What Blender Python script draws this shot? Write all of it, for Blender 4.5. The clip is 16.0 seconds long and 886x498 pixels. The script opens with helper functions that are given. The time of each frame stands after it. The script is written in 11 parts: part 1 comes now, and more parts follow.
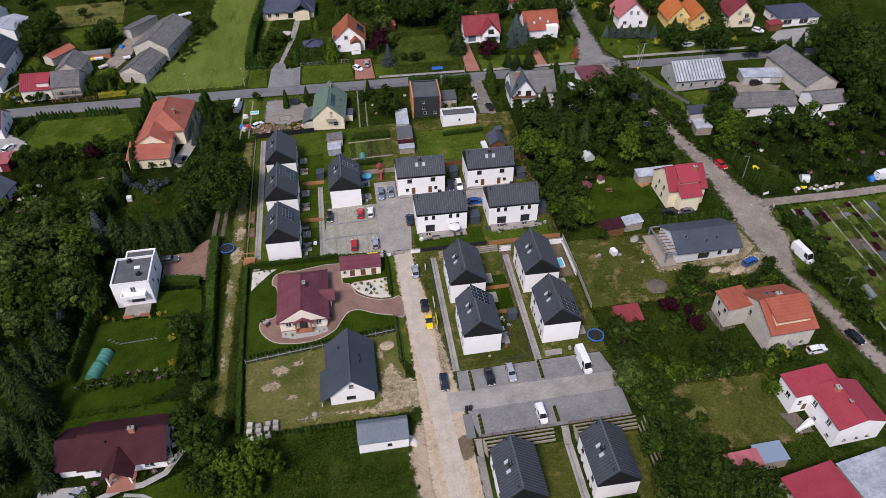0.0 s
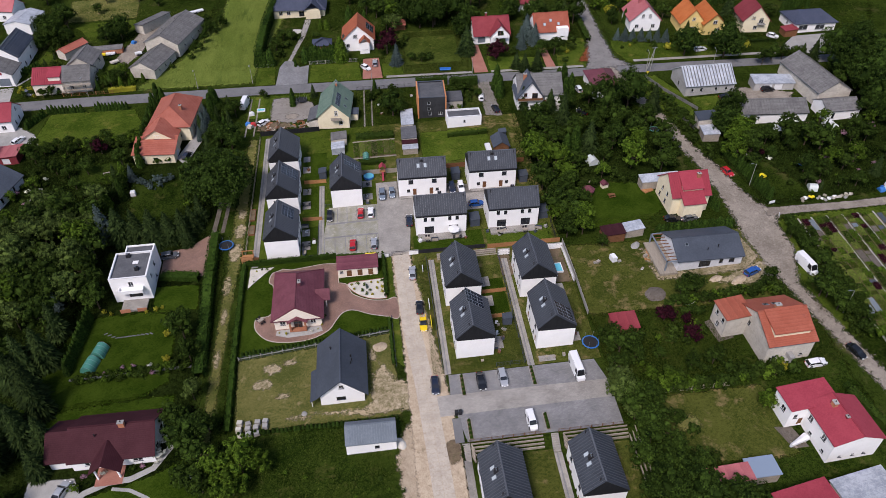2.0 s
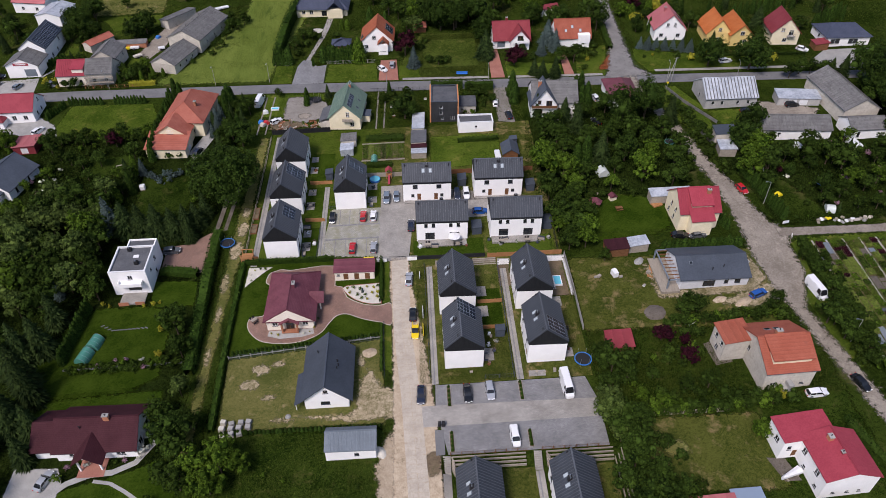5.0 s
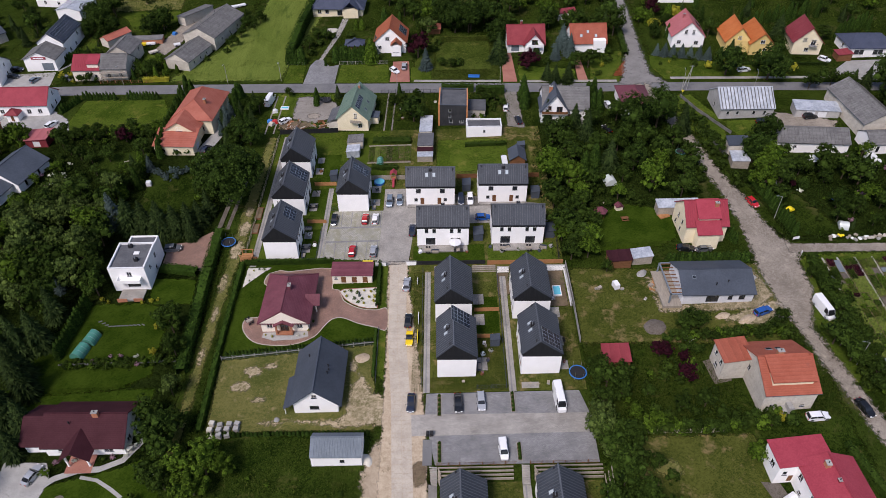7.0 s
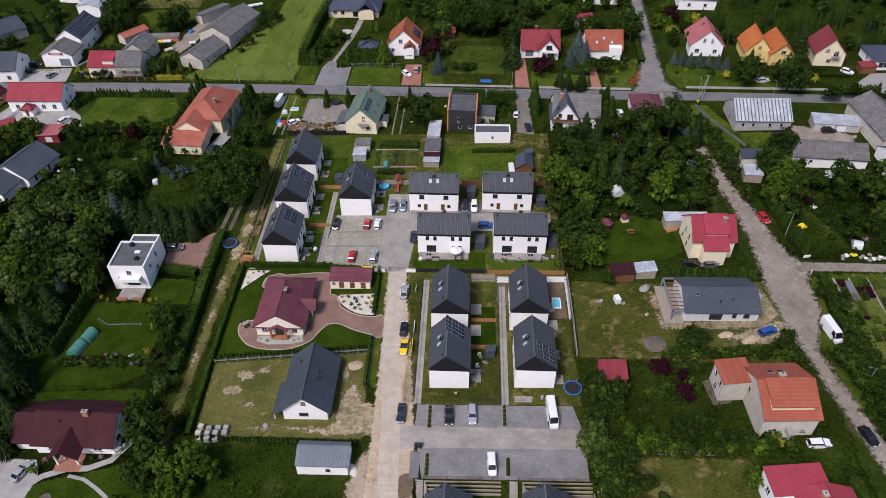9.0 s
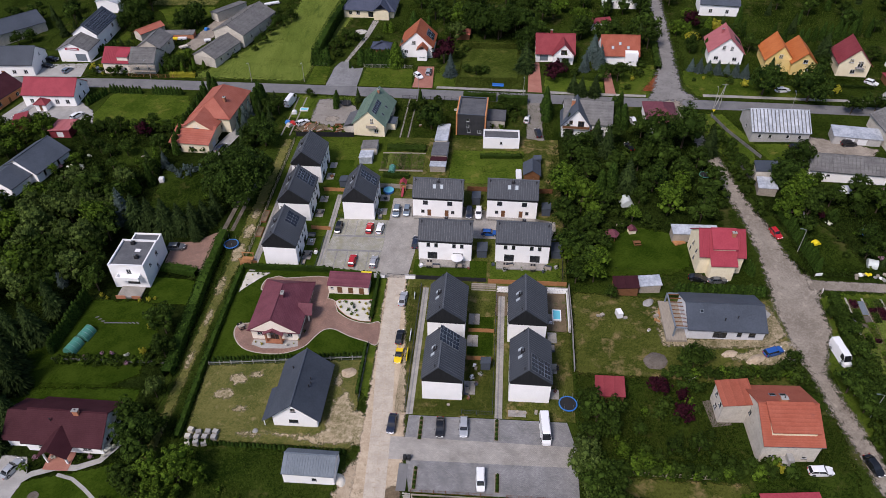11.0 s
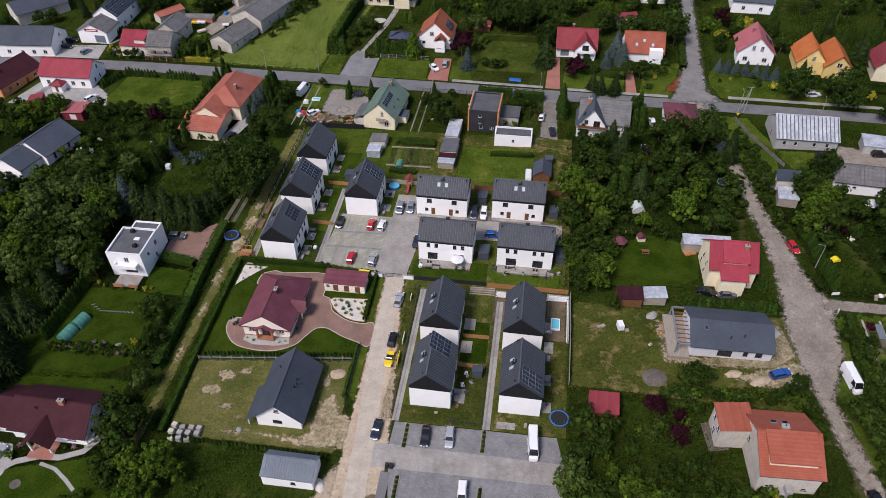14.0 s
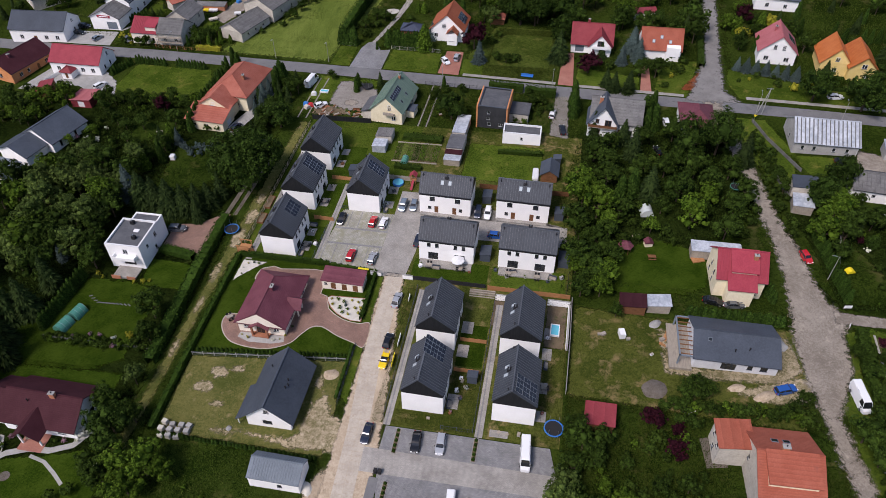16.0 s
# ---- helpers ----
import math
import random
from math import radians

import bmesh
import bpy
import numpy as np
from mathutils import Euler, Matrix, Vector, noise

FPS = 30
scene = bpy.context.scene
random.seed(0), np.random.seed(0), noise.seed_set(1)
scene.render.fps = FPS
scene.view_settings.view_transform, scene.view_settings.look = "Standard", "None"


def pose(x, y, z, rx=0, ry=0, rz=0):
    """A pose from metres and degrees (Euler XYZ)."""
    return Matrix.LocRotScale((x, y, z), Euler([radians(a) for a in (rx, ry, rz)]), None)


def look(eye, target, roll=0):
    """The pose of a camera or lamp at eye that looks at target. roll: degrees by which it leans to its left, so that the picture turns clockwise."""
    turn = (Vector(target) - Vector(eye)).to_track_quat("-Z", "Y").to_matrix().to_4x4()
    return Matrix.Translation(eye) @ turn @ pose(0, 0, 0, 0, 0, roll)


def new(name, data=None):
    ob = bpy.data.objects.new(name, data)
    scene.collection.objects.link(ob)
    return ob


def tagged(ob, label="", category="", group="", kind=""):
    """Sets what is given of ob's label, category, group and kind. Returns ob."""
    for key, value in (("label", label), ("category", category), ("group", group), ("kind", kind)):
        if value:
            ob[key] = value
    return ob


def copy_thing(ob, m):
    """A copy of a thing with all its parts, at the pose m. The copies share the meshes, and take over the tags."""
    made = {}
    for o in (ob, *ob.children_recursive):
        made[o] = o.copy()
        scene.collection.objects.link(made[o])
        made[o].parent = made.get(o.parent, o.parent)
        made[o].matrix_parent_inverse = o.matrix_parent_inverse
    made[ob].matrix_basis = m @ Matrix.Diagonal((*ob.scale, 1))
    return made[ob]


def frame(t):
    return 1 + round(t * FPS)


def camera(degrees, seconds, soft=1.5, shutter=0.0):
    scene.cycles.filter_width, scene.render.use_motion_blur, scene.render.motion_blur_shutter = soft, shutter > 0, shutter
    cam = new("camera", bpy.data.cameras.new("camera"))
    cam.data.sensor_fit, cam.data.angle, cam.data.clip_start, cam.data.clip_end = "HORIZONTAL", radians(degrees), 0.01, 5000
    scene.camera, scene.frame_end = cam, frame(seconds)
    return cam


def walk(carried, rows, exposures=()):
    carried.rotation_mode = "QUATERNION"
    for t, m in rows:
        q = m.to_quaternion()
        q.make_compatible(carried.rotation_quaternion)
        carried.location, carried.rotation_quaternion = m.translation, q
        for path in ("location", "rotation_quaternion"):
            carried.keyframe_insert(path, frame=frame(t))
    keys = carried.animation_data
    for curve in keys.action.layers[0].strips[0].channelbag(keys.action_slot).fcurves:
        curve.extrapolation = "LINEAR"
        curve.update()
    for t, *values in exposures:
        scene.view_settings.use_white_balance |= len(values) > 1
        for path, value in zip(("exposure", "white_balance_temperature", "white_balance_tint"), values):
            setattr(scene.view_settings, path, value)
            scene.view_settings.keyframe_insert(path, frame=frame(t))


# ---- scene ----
cam = camera(64.7, 16.0, soft=0.6)
METRES = 49.6
EXPOSURE, KELVIN, TINT = 0.92, 6640, 20
# the orbit's own frame laid into the world: origin, then its turn
ORBIT = pose(-9.9044, -133.8321, 117.0994, -89.28827, -12.37794, 2.24743)
ROWS = [
    (0.0, 0.0, 0.0, 0.0, 12.27, 48.27, 11.19),
    (0.5, 0.0245, 0.0046, -0.0001, 12.3, 48.25, 10.11),
    (1.0, 0.051, 0.0114, -0.0, 12.3, 48.25, 9.8),
    (1.5, 0.0751, 0.0181, 0.0008, 12.28, 48.24, 9.63),
    (2.0, 0.1017, 0.0236, 0.0027, 12.27, 48.23, 9.18),
    (2.5, 0.1302, 0.0295, 0.005, 12.27, 48.23, 8.57),
    (3.0, 0.1594, 0.035, 0.0084, 12.28, 48.23, 7.96),
    (3.5, 0.1896, 0.0404, 0.013, 12.28, 48.22, 7.32),
    (4.0, 0.2207, 0.0464, 0.0183, 12.29, 48.22, 6.67),
    (6.5, 0.3746, 0.0796, 0.0617, 12.32, 48.17, 3.47),
    (7.0, 0.4039, 0.086, 0.0732, 12.31, 48.15, 2.78),
    (7.5, 0.4333, 0.0921, 0.0853, 12.32, 48.14, 2.08),
    (8.0, 0.4623, 0.0973, 0.0983, 12.32, 48.14, 1.45),
    (8.5, 0.4913, 0.1022, 0.1123, 12.33, 48.11, 0.83),
    (9.0, 0.5197, 0.1071, 0.1274, 12.33, 48.11, 0.2),
    (11.5, 0.6512, 0.1374, 0.2145, 12.41, 47.86, -2.89),
    (12.0, 0.6763, 0.143, 0.2338, 12.41, 47.68, -3.48),
    (12.5, 0.7004, 0.1481, 0.2544, 12.42, 47.43, -4.07),
    (13.0, 0.7233, 0.1536, 0.2757, 12.43, 47.17, -4.65),
    (13.5, 0.745, 0.1602, 0.2977, 12.43, 46.95, -5.22),
    (14.0, 0.766, 0.1679, 0.3204, 12.45, 46.81, -5.78),
    (14.5, 0.7874, 0.1747, 0.3429, 12.48, 46.59, -6.34),
    (15.0, 0.8077, 0.181, 0.3668, 12.49, 46.34, -6.93),
    (15.5, 0.8274, 0.1858, 0.3918, 12.52, 46.1, -7.47),
    (16.0, 0.8466, 0.1906, 0.4168, 12.52, 45.86, -8.04),
]
walk(cam, [(t, ORBIT @ pose(METRES * x, METRES * y, METRES * z, 90 + pitch, roll, yaw)) for t, x, y, z, yaw, pitch, roll in ROWS],
     exposures=[(0.0, EXPOSURE, KELVIN, TINT), (16.0, EXPOSURE, KELVIN, TINT)])

# ---- light: an overcast summer day, a wide weak sun high in the south-west ----
world = bpy.data.worlds.new("overcast_sky")
scene.world = world
world.use_nodes = True
wn = world.node_tree.nodes
sky = wn.new("ShaderNodeTexSky")
sky.sky_type = "NISHITA"
sky.sun_disc = False
sky.sun_elevation = radians(52)
sky.sun_rotation = radians(215)
sky.air_density, sky.dust_density, sky.ozone_density = 1.0, 1.2, 1.0
wn["Background"].inputs["Strength"].default_value = 0.077
world.node_tree.links.new(sky.outputs[0], wn["Background"].inputs["Color"])
sun_data = bpy.data.lights.new("sun", "SUN")
sun_data.energy, sun_data.angle, sun_data.color = 1.75, radians(18), (1.0, 0.97, 0.93)
sun = new("sun", sun_data)
sun.matrix_world = look((-60, -90, 140), (0, 0, 0))

# ---- materials ----
MATS = {}


def node(nt, kind, **values):
    n = nt.nodes.new(kind)
    for key, value in values.items():
        n.inputs[key.replace("_", " ")].default_value = value
    return n


def surface(name, c1, c2, fine=6.0, broad=0.35, rough=0.8, metal=0.0, bump=0.15, spread=0.12, c3=None, spec=0.1, stretch=None, cover=0.5, grain=0.3, courses=0.0, laid=False):
    """A procedural surface: two colours mixed by fine and broad noise, a third for stains, bump, and a small change from object to object."""
    m = bpy.data.materials.new(name)
    m.use_nodes = True
    nt = m.node_tree
    lk = nt.links.new
    b = nt.nodes["Principled BSDF"]
    geo = nt.nodes.new("ShaderNodeTexCoord")
    src = nt.nodes.new("ShaderNodeNewGeometry").outputs["Position"] if laid else geo.outputs["Object"]
    if stretch:
        mp = nt.nodes.new("ShaderNodeMapping")
        mp.inputs["Scale"].default_value = stretch
        lk(src, mp.inputs["Vector"])
        src = mp.outputs[0]
    n1 = node(nt, "ShaderNodeTexNoise", Scale=fine, Detail=6.0, Roughness=0.65)
    n2 = node(nt, "ShaderNodeTexNoise", Scale=broad, Detail=5.0, Roughness=0.6)
    lk(src, n1.inputs["Vector"])
    lk(src, n2.inputs["Vector"])
    add = nt.nodes.new("ShaderNodeMath")
    add.operation = "MULTIPLY_ADD"
    add.inputs[1].default_value = 0.5
    half = nt.nodes.new("ShaderNodeMath")
    half.operation = "MULTIPLY"
    half.inputs[1].default_value = 0.5
    lk(n2.outputs["Fac"], half.inputs[0])
    lk(n1.outputs["Fac"], add.inputs[0])
    lk(half.outputs[0], add.inputs[2])
    n0 = node(nt, "ShaderNodeTexNoise", Scale=fine * 4.7, Detail=4.0, Roughness=0.7)
    lk(src, n0.inputs["Vector"])
    tiny = nt.nodes.new("ShaderNodeMath")
    tiny.operation = "MULTIPLY_ADD"
    tiny.inputs[1].default_value = grain
    tiny.inputs[2].default_value = -grain / 2
    lk(n0.outputs["Fac"], tiny.inputs[0])
    both = nt.nodes.new("ShaderNodeMath")
    lk(tiny.outputs[0], both.inputs[1])
    lk(add.outputs[0], both.inputs[0])
    ramp = nt.nodes.new("ShaderNodeValToRGB")
    ramp.color_ramp.elements[0].position, ramp.color_ramp.elements[1].position = 0.41, 0.59
    ramp.color_ramp.elements[0].color, ramp.color_ramp.elements[1].color = (*c1, 1), (*c2, 1)
    lk(both.outputs[0], ramp.inputs[0])
    out = ramp.outputs[0]
    if c3:
        n3 = node(nt, "ShaderNodeTexNoise", Scale=broad * 2.3, Detail=7.0, Roughness=0.7)
        shift = nt.nodes.new("ShaderNodeVectorMath")
        shift.inputs[1].default_value = (31.7, 11.3, 5.1)
        lk(src, shift.inputs[0])
        lk(shift.outputs[0], n3.inputs["Vector"])
        r3 = nt.nodes.new("ShaderNodeValToRGB")
        r3.color_ramp.elements[0].position, r3.color_ramp.elements[1].position = cover, cover + 0.12
        lk(n3.outputs["Fac"], r3.inputs[0])
        mx = nt.nodes.new("ShaderNodeMixRGB")
        mx.inputs[2].default_value = (*c3, 1)
        lk(r3.outputs[0], mx.inputs[0])
        lk(out, mx.inputs[1])
        out = mx.outputs[0]
    info = nt.nodes.new("ShaderNodeObjectInfo")
    vary = nt.nodes.new("ShaderNodeMapRange")
    vary.inputs["To Min"].default_value, vary.inputs["To Max"].default_value = 1 - spread, 1 + spread
    lk(info.outputs["Random"], vary.inputs["Value"])
    hsv = nt.nodes.new("ShaderNodeHueSaturation")
    lk(vary.outputs[0], hsv.inputs["Value"])
    lk(out, hsv.inputs["Color"])
    lk(hsv.outputs[0], b.inputs["Base Color"])
    b.inputs["Roughness"].default_value, b.inputs["Metallic"].default_value = rough, metal
    b.inputs["Specular IOR Level"].default_value = spec
    if bump:
        bp = node(nt, "ShaderNodeBump", Strength=min(1.0, bump * 2 if not courses else 0.9), Distance=bump)
        lk(n1.outputs["Fac"], bp.inputs["Height"])
        if courses:
            wv = node(nt, "ShaderNodeTexWave", Scale=0.314 / courses, Distortion=0.4, Detail=1.0)
            wv.bands_direction, wv.wave_profile = "Z", "SAW"
            lk(geo.outputs["Object"], wv.inputs["Vector"])
            lk(wv.outputs["Fac"], bp.inputs["Height"])
            shade = nt.nodes.new("ShaderNodeMapRange")
            shade.inputs["To Min"].default_value, shade.inputs["To Max"].default_value = 0.88, 1.08
            lk(wv.outputs["Fac"], shade.inputs["Value"])
            tint = nt.nodes.new("ShaderNodeHueSaturation")
            lk(shade.outputs[0], tint.inputs["Value"])
            lk(hsv.outputs[0], tint.inputs["Color"])
            lk(tint.outputs[0], b.inputs["Base Color"])
        lk(bp.outputs[0], b.inputs["Normal"])
    MATS[name] = m
    return m


def leafy(name, dark, light, spread=0.25):
    """Foliage: each clump takes its own green between two; the dark one paints in shaded gaps."""
    m = bpy.data.materials.new(name)
    m.use_nodes = True
    nt = m.node_tree
    lk = nt.links.new
    b = nt.nodes["Principled BSDF"]
    geo, info = nt.nodes.new("ShaderNodeNewGeometry"), nt.nodes.new("ShaderNodeObjectInfo")
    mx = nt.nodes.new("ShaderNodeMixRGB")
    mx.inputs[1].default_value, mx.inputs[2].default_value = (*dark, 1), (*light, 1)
    # noise puts unlit gaps and lit tufts into the leaf colour itself
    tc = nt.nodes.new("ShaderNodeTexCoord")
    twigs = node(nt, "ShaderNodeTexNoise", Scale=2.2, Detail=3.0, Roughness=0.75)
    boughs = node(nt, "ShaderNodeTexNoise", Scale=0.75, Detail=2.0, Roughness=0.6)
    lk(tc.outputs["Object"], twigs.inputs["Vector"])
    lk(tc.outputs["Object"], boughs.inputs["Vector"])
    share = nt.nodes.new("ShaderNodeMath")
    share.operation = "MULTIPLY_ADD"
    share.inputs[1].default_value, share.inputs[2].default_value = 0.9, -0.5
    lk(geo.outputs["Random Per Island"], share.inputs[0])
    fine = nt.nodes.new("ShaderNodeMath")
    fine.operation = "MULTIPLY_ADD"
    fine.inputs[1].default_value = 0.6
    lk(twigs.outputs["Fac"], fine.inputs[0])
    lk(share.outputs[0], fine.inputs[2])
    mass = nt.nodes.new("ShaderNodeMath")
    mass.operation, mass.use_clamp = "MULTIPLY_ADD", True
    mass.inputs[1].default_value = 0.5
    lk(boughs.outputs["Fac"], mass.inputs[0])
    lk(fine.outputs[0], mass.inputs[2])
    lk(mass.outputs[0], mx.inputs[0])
    vary = nt.nodes.new("ShaderNodeMapRange")
    vary.inputs["To Min"].default_value, vary.inputs["To Max"].default_value = 1 - spread, 1 + spread
    lk(info.outputs["Random"], vary.inputs["Value"])
    hsv = nt.nodes.new("ShaderNodeHueSaturation")
    lk(vary.outputs[0], hsv.inputs["Value"])
    lk(mx.outputs[0], hsv.inputs["Color"])
    lk(hsv.outputs[0], b.inputs["Base Color"])
    b.inputs["Roughness"].default_value = 0.75
    b.inputs["Specular IOR Level"].default_value = 0.03
    MATS[name] = m
    return m


def plain(name, c, rough=0.5, metal=0.0, spec=0.5, transmission=0.0, coat=0.0):
    m = bpy.data.materials.new(name)
    m.use_nodes = True
    b = m.node_tree.nodes["Principled BSDF"]
    b.inputs["Base Color"].default_value = (*c, 1)
    b.inputs["Roughness"].default_value, b.inputs["Metallic"].default_value = rough, metal
    b.inputs["Specular IOR Level"].default_value = spec
    b.inputs["Transmission Weight"].default_value = transmission
    b.inputs["Coat Weight"].default_value = coat
    MATS[name] = m
    return m


def coursed(name, c1, c2, course=0.35, rough=0.6, depth=0.03, width=0.3, mortar=(0.1, 0.1, 0.1), gap=0.02, axes="uv", broad=0.25, spec=0.3, patch=None):
    """Small pavers or tiles in courses with recessed joints; blotches of wear on top."""
    m = bpy.data.materials.new(name)
    m.use_nodes = True
    nt = m.node_tree
    lk = nt.links.new
    b = nt.nodes["Principled BSDF"]
    tc = nt.nodes.new("ShaderNodeTexCoord")
    br = nt.nodes.new("ShaderNodeTexBrick")
    br.inputs["Color1"].default_value, br.inputs["Color2"].default_value, br.inputs["Mortar"].default_value = (*c1, 1), (*c2, 1), (*mortar, 1)
    br.inputs["Scale"].default_value = 1.0
    br.inputs["Mortar Size"].default_value = gap
    br.inputs["Brick Width"].default_value, br.inputs["Row Height"].default_value = width, course
    lk(tc.outputs["UV" if axes == "uv" else "Object"], br.inputs["Vector"])
    n2 = node(nt, "ShaderNodeTexNoise", Scale=broad, Detail=7.0, Roughness=0.7)
    lk(tc.outputs["Object"], n2.inputs["Vector"])
    r = nt.nodes.new("ShaderNodeMapRange")
    r.inputs["From Min"].default_value, r.inputs["From Max"].default_value = 0.3, 0.7
    r.inputs["To Min"].default_value, r.inputs["To Max"].default_value = 0.72, 1.28
    lk(n2.outputs["Fac"], r.inputs["Value"])
    hsv = nt.nodes.new("ShaderNodeHueSaturation")
    lk(r.outputs[0], hsv.inputs["Value"])
    lk(br.outputs["Color"], hsv.inputs["Color"])
    out = hsv.outputs[0]
    if patch:
        n3 = node(nt, "ShaderNodeTexNoise", Scale=broad * 2.1, Detail=8.0, Roughness=0.75)
        lk(tc.outputs["Object"], n3.inputs["Vector"])
        r3 = nt.nodes.new("ShaderNodeValToRGB")
        r3.color_ramp.elements[0].position, r3.color_ramp.elements[1].position = 0.48, 0.62
        lk(n3.outputs["Fac"], r3.inputs[0])
        mx = nt.nodes.new("ShaderNodeMixRGB")
        mx.inputs[2].default_value = (*patch, 1)
        lk(r3.outputs[0], mx.inputs[0])
        lk(out, mx.inputs[1])
        out = mx.outputs[0]
    lk(out, b.inputs["Base Color"])
    bp = node(nt, "ShaderNodeBump", Strength=0.6, Distance=depth)
    bp.invert = True
    lk(br.outputs["Fac"], bp.inputs["Height"])
    lk(bp.outputs[0], b.inputs["Normal"])
    b.inputs["Roughness"].default_value = rough
    b.inputs["Specular IOR Level"].default_value = spec
    MATS[name] = m
    return m


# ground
# rough grass: its near-black end stands in for shade among the blades
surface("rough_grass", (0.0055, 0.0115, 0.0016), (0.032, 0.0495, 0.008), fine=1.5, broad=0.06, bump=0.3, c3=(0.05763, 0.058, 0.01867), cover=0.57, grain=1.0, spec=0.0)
surface("plot_grass", (0.025, 0.037, 0.0068), (0.078, 0.085, 0.019), fine=1.7, broad=0.13, bump=0.15, c3=(0.165, 0.127, 0.056), cover=0.535, grain=1.0, spec=0.0)
# orchard grass: colour lowered in place of shadows missing under the trees
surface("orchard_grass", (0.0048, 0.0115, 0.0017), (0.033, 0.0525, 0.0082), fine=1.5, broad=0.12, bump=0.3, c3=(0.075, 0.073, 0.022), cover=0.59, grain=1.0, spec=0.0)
surface("meadow", (0.07273, 0.1026, 0.01806), (0.1346, 0.1682, 0.03611), fine=2.6, broad=0.08, bump=0.25, c3=(0.05237, 0.08208, 0.01478), cover=0.55, stretch=(1.6, 0.35, 1), grain=0.7, spec=0.0)
surface("lawn", (0.024, 0.046, 0.0052), (0.074, 0.104, 0.0142), fine=2.2, broad=0.13, bump=0.08, c3=(0.1185, 0.1196, 0.02495), cover=0.56, grain=0.9, spec=0.0)
surface("rich_lawn", (0.0125, 0.0275, 0.0024), (0.038, 0.0625, 0.0072), fine=2.6, broad=0.2, bump=0.05, grain=0.8, spec=0.0)
surface("dry_lawn", (0.05808, 0.07392, 0.0169), (0.1531, 0.1426, 0.04752), fine=1.8, broad=0.16, bump=0.12, c3=(0.2746, 0.2165, 0.1162), cover=0.58, grain=0.9, spec=0.0)
# undergrowth: shade below the trees painted in as near-black green
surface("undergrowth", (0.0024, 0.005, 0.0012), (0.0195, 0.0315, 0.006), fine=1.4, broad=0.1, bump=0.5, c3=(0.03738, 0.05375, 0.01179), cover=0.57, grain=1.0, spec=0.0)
surface("soil", (0.1, 0.075, 0.05), (0.17, 0.13, 0.085), fine=3.0, broad=0.3, bump=0.1, c3=(0.07, 0.085, 0.03), cover=0.55, spec=0.0)
leafy("grass_blade", (0.019, 0.033, 0.0045), (0.066, 0.084, 0.0145))
surface("sandy_grass", (0.13, 0.115, 0.055), (0.36, 0.295, 0.2), fine=1.6, broad=0.3, bump=0.1, c3=(0.42, 0.35, 0.25), cover=0.55, grain=0.7, spec=0.0)
surface("sand", (0.32, 0.25, 0.175), (0.46, 0.38, 0.28), fine=2.4, broad=0.4, bump=0.08, c3=(0.22, 0.175, 0.115), cover=0.56, grain=0.8, spec=0.0)
surface("gravel_track", (0.165, 0.141, 0.114), (0.285, 0.252, 0.21), fine=2.2, broad=0.2, bump=0.1, c3=(0.35, 0.31, 0.255), cover=0.56, grain=0.8)
surface("dark_gravel", (0.0884, 0.0748, 0.0612), (0.136, 0.119, 0.102), fine=4.0, broad=0.5, bump=0.06, c3=(0.068, 0.0578, 0.0476), cover=0.55, grain=0.7)
surface("yard_gravel", (0.17, 0.155, 0.135), (0.24, 0.222, 0.2), fine=2.5, broad=0.25, bump=0.05, c3=(0.115, 0.1, 0.082), cover=0.55, grain=0.7)
surface("rust_mulch", (0.1, 0.03, 0.012), (0.2, 0.065, 0.028), fine=2.0, broad=0.4, bump=0.1, grain=0.8, spec=0.0)
surface("worn_asphalt", (0.155, 0.148, 0.14), (0.215, 0.207, 0.197), fine=4.0, broad=0.3, bump=0.02, c3=(0.12, 0.115, 0.11), cover=0.55, grain=0.6)
surface("bank_grass", (0.022, 0.036, 0.006), (0.066, 0.088, 0.016), fine=1.5, broad=0.14, bump=0.2, c3=(0.095, 0.098, 0.024), cover=0.56, grain=1.0, spec=0.0)
leafy("meadow_blade", (0.05, 0.078, 0.013), (0.14, 0.172, 0.036))
surface("asphalt", (0.1275, 0.1275, 0.1318), (0.17, 0.17, 0.17), fine=7.0, broad=0.25, bump=0.02, c3=(0.09775, 0.09775, 0.102), cover=0.57)
surface("slab_concrete", (0.37, 0.325, 0.265), (0.47, 0.42, 0.35), fine=3.0, broad=0.5, bump=0.02, c3=(0.34, 0.285, 0.22), cover=0.56, spread=0.03, grain=0.5, laid=True)
surface("concrete", (0.255, 0.2507, 0.238), (0.34, 0.3357, 0.3187), fine=5.0, broad=0.4, bump=0.03, c3=(0.1955, 0.1913, 0.1785), cover=0.58)
surface("white_gravel", (0.4, 0.384, 0.336), (0.528, 0.504, 0.448), fine=9.0, broad=0.8, bump=0.04)
coursed("grey_pavers", (0.18, 0.18, 0.1845), (0.243, 0.2412, 0.2385), course=0.2, width=0.4, mortar=(0.135, 0.135, 0.137), axes="obj")
coursed("light_pavers", (0.28, 0.263, 0.238), (0.345, 0.325, 0.292), course=0.2, width=0.4, mortar=(0.21, 0.2, 0.185), axes="obj")
coursed("grass_pavers", (0.29, 0.283, 0.25), (0.355, 0.345, 0.305), course=0.4, width=0.6, gap=0.035, mortar=(0.19, 0.19, 0.13), axes="obj", patch=(0.235, 0.228, 0.155))
coursed("red_pavers", (0.22, 0.125, 0.095), (0.29, 0.175, 0.135), course=0.2, width=0.2, mortar=(0.15, 0.1, 0.08), axes="obj")
surface("brick_drive", (0.25, 0.105, 0.08), (0.32, 0.15, 0.115), fine=6.0, broad=0.3, bump=0.02)
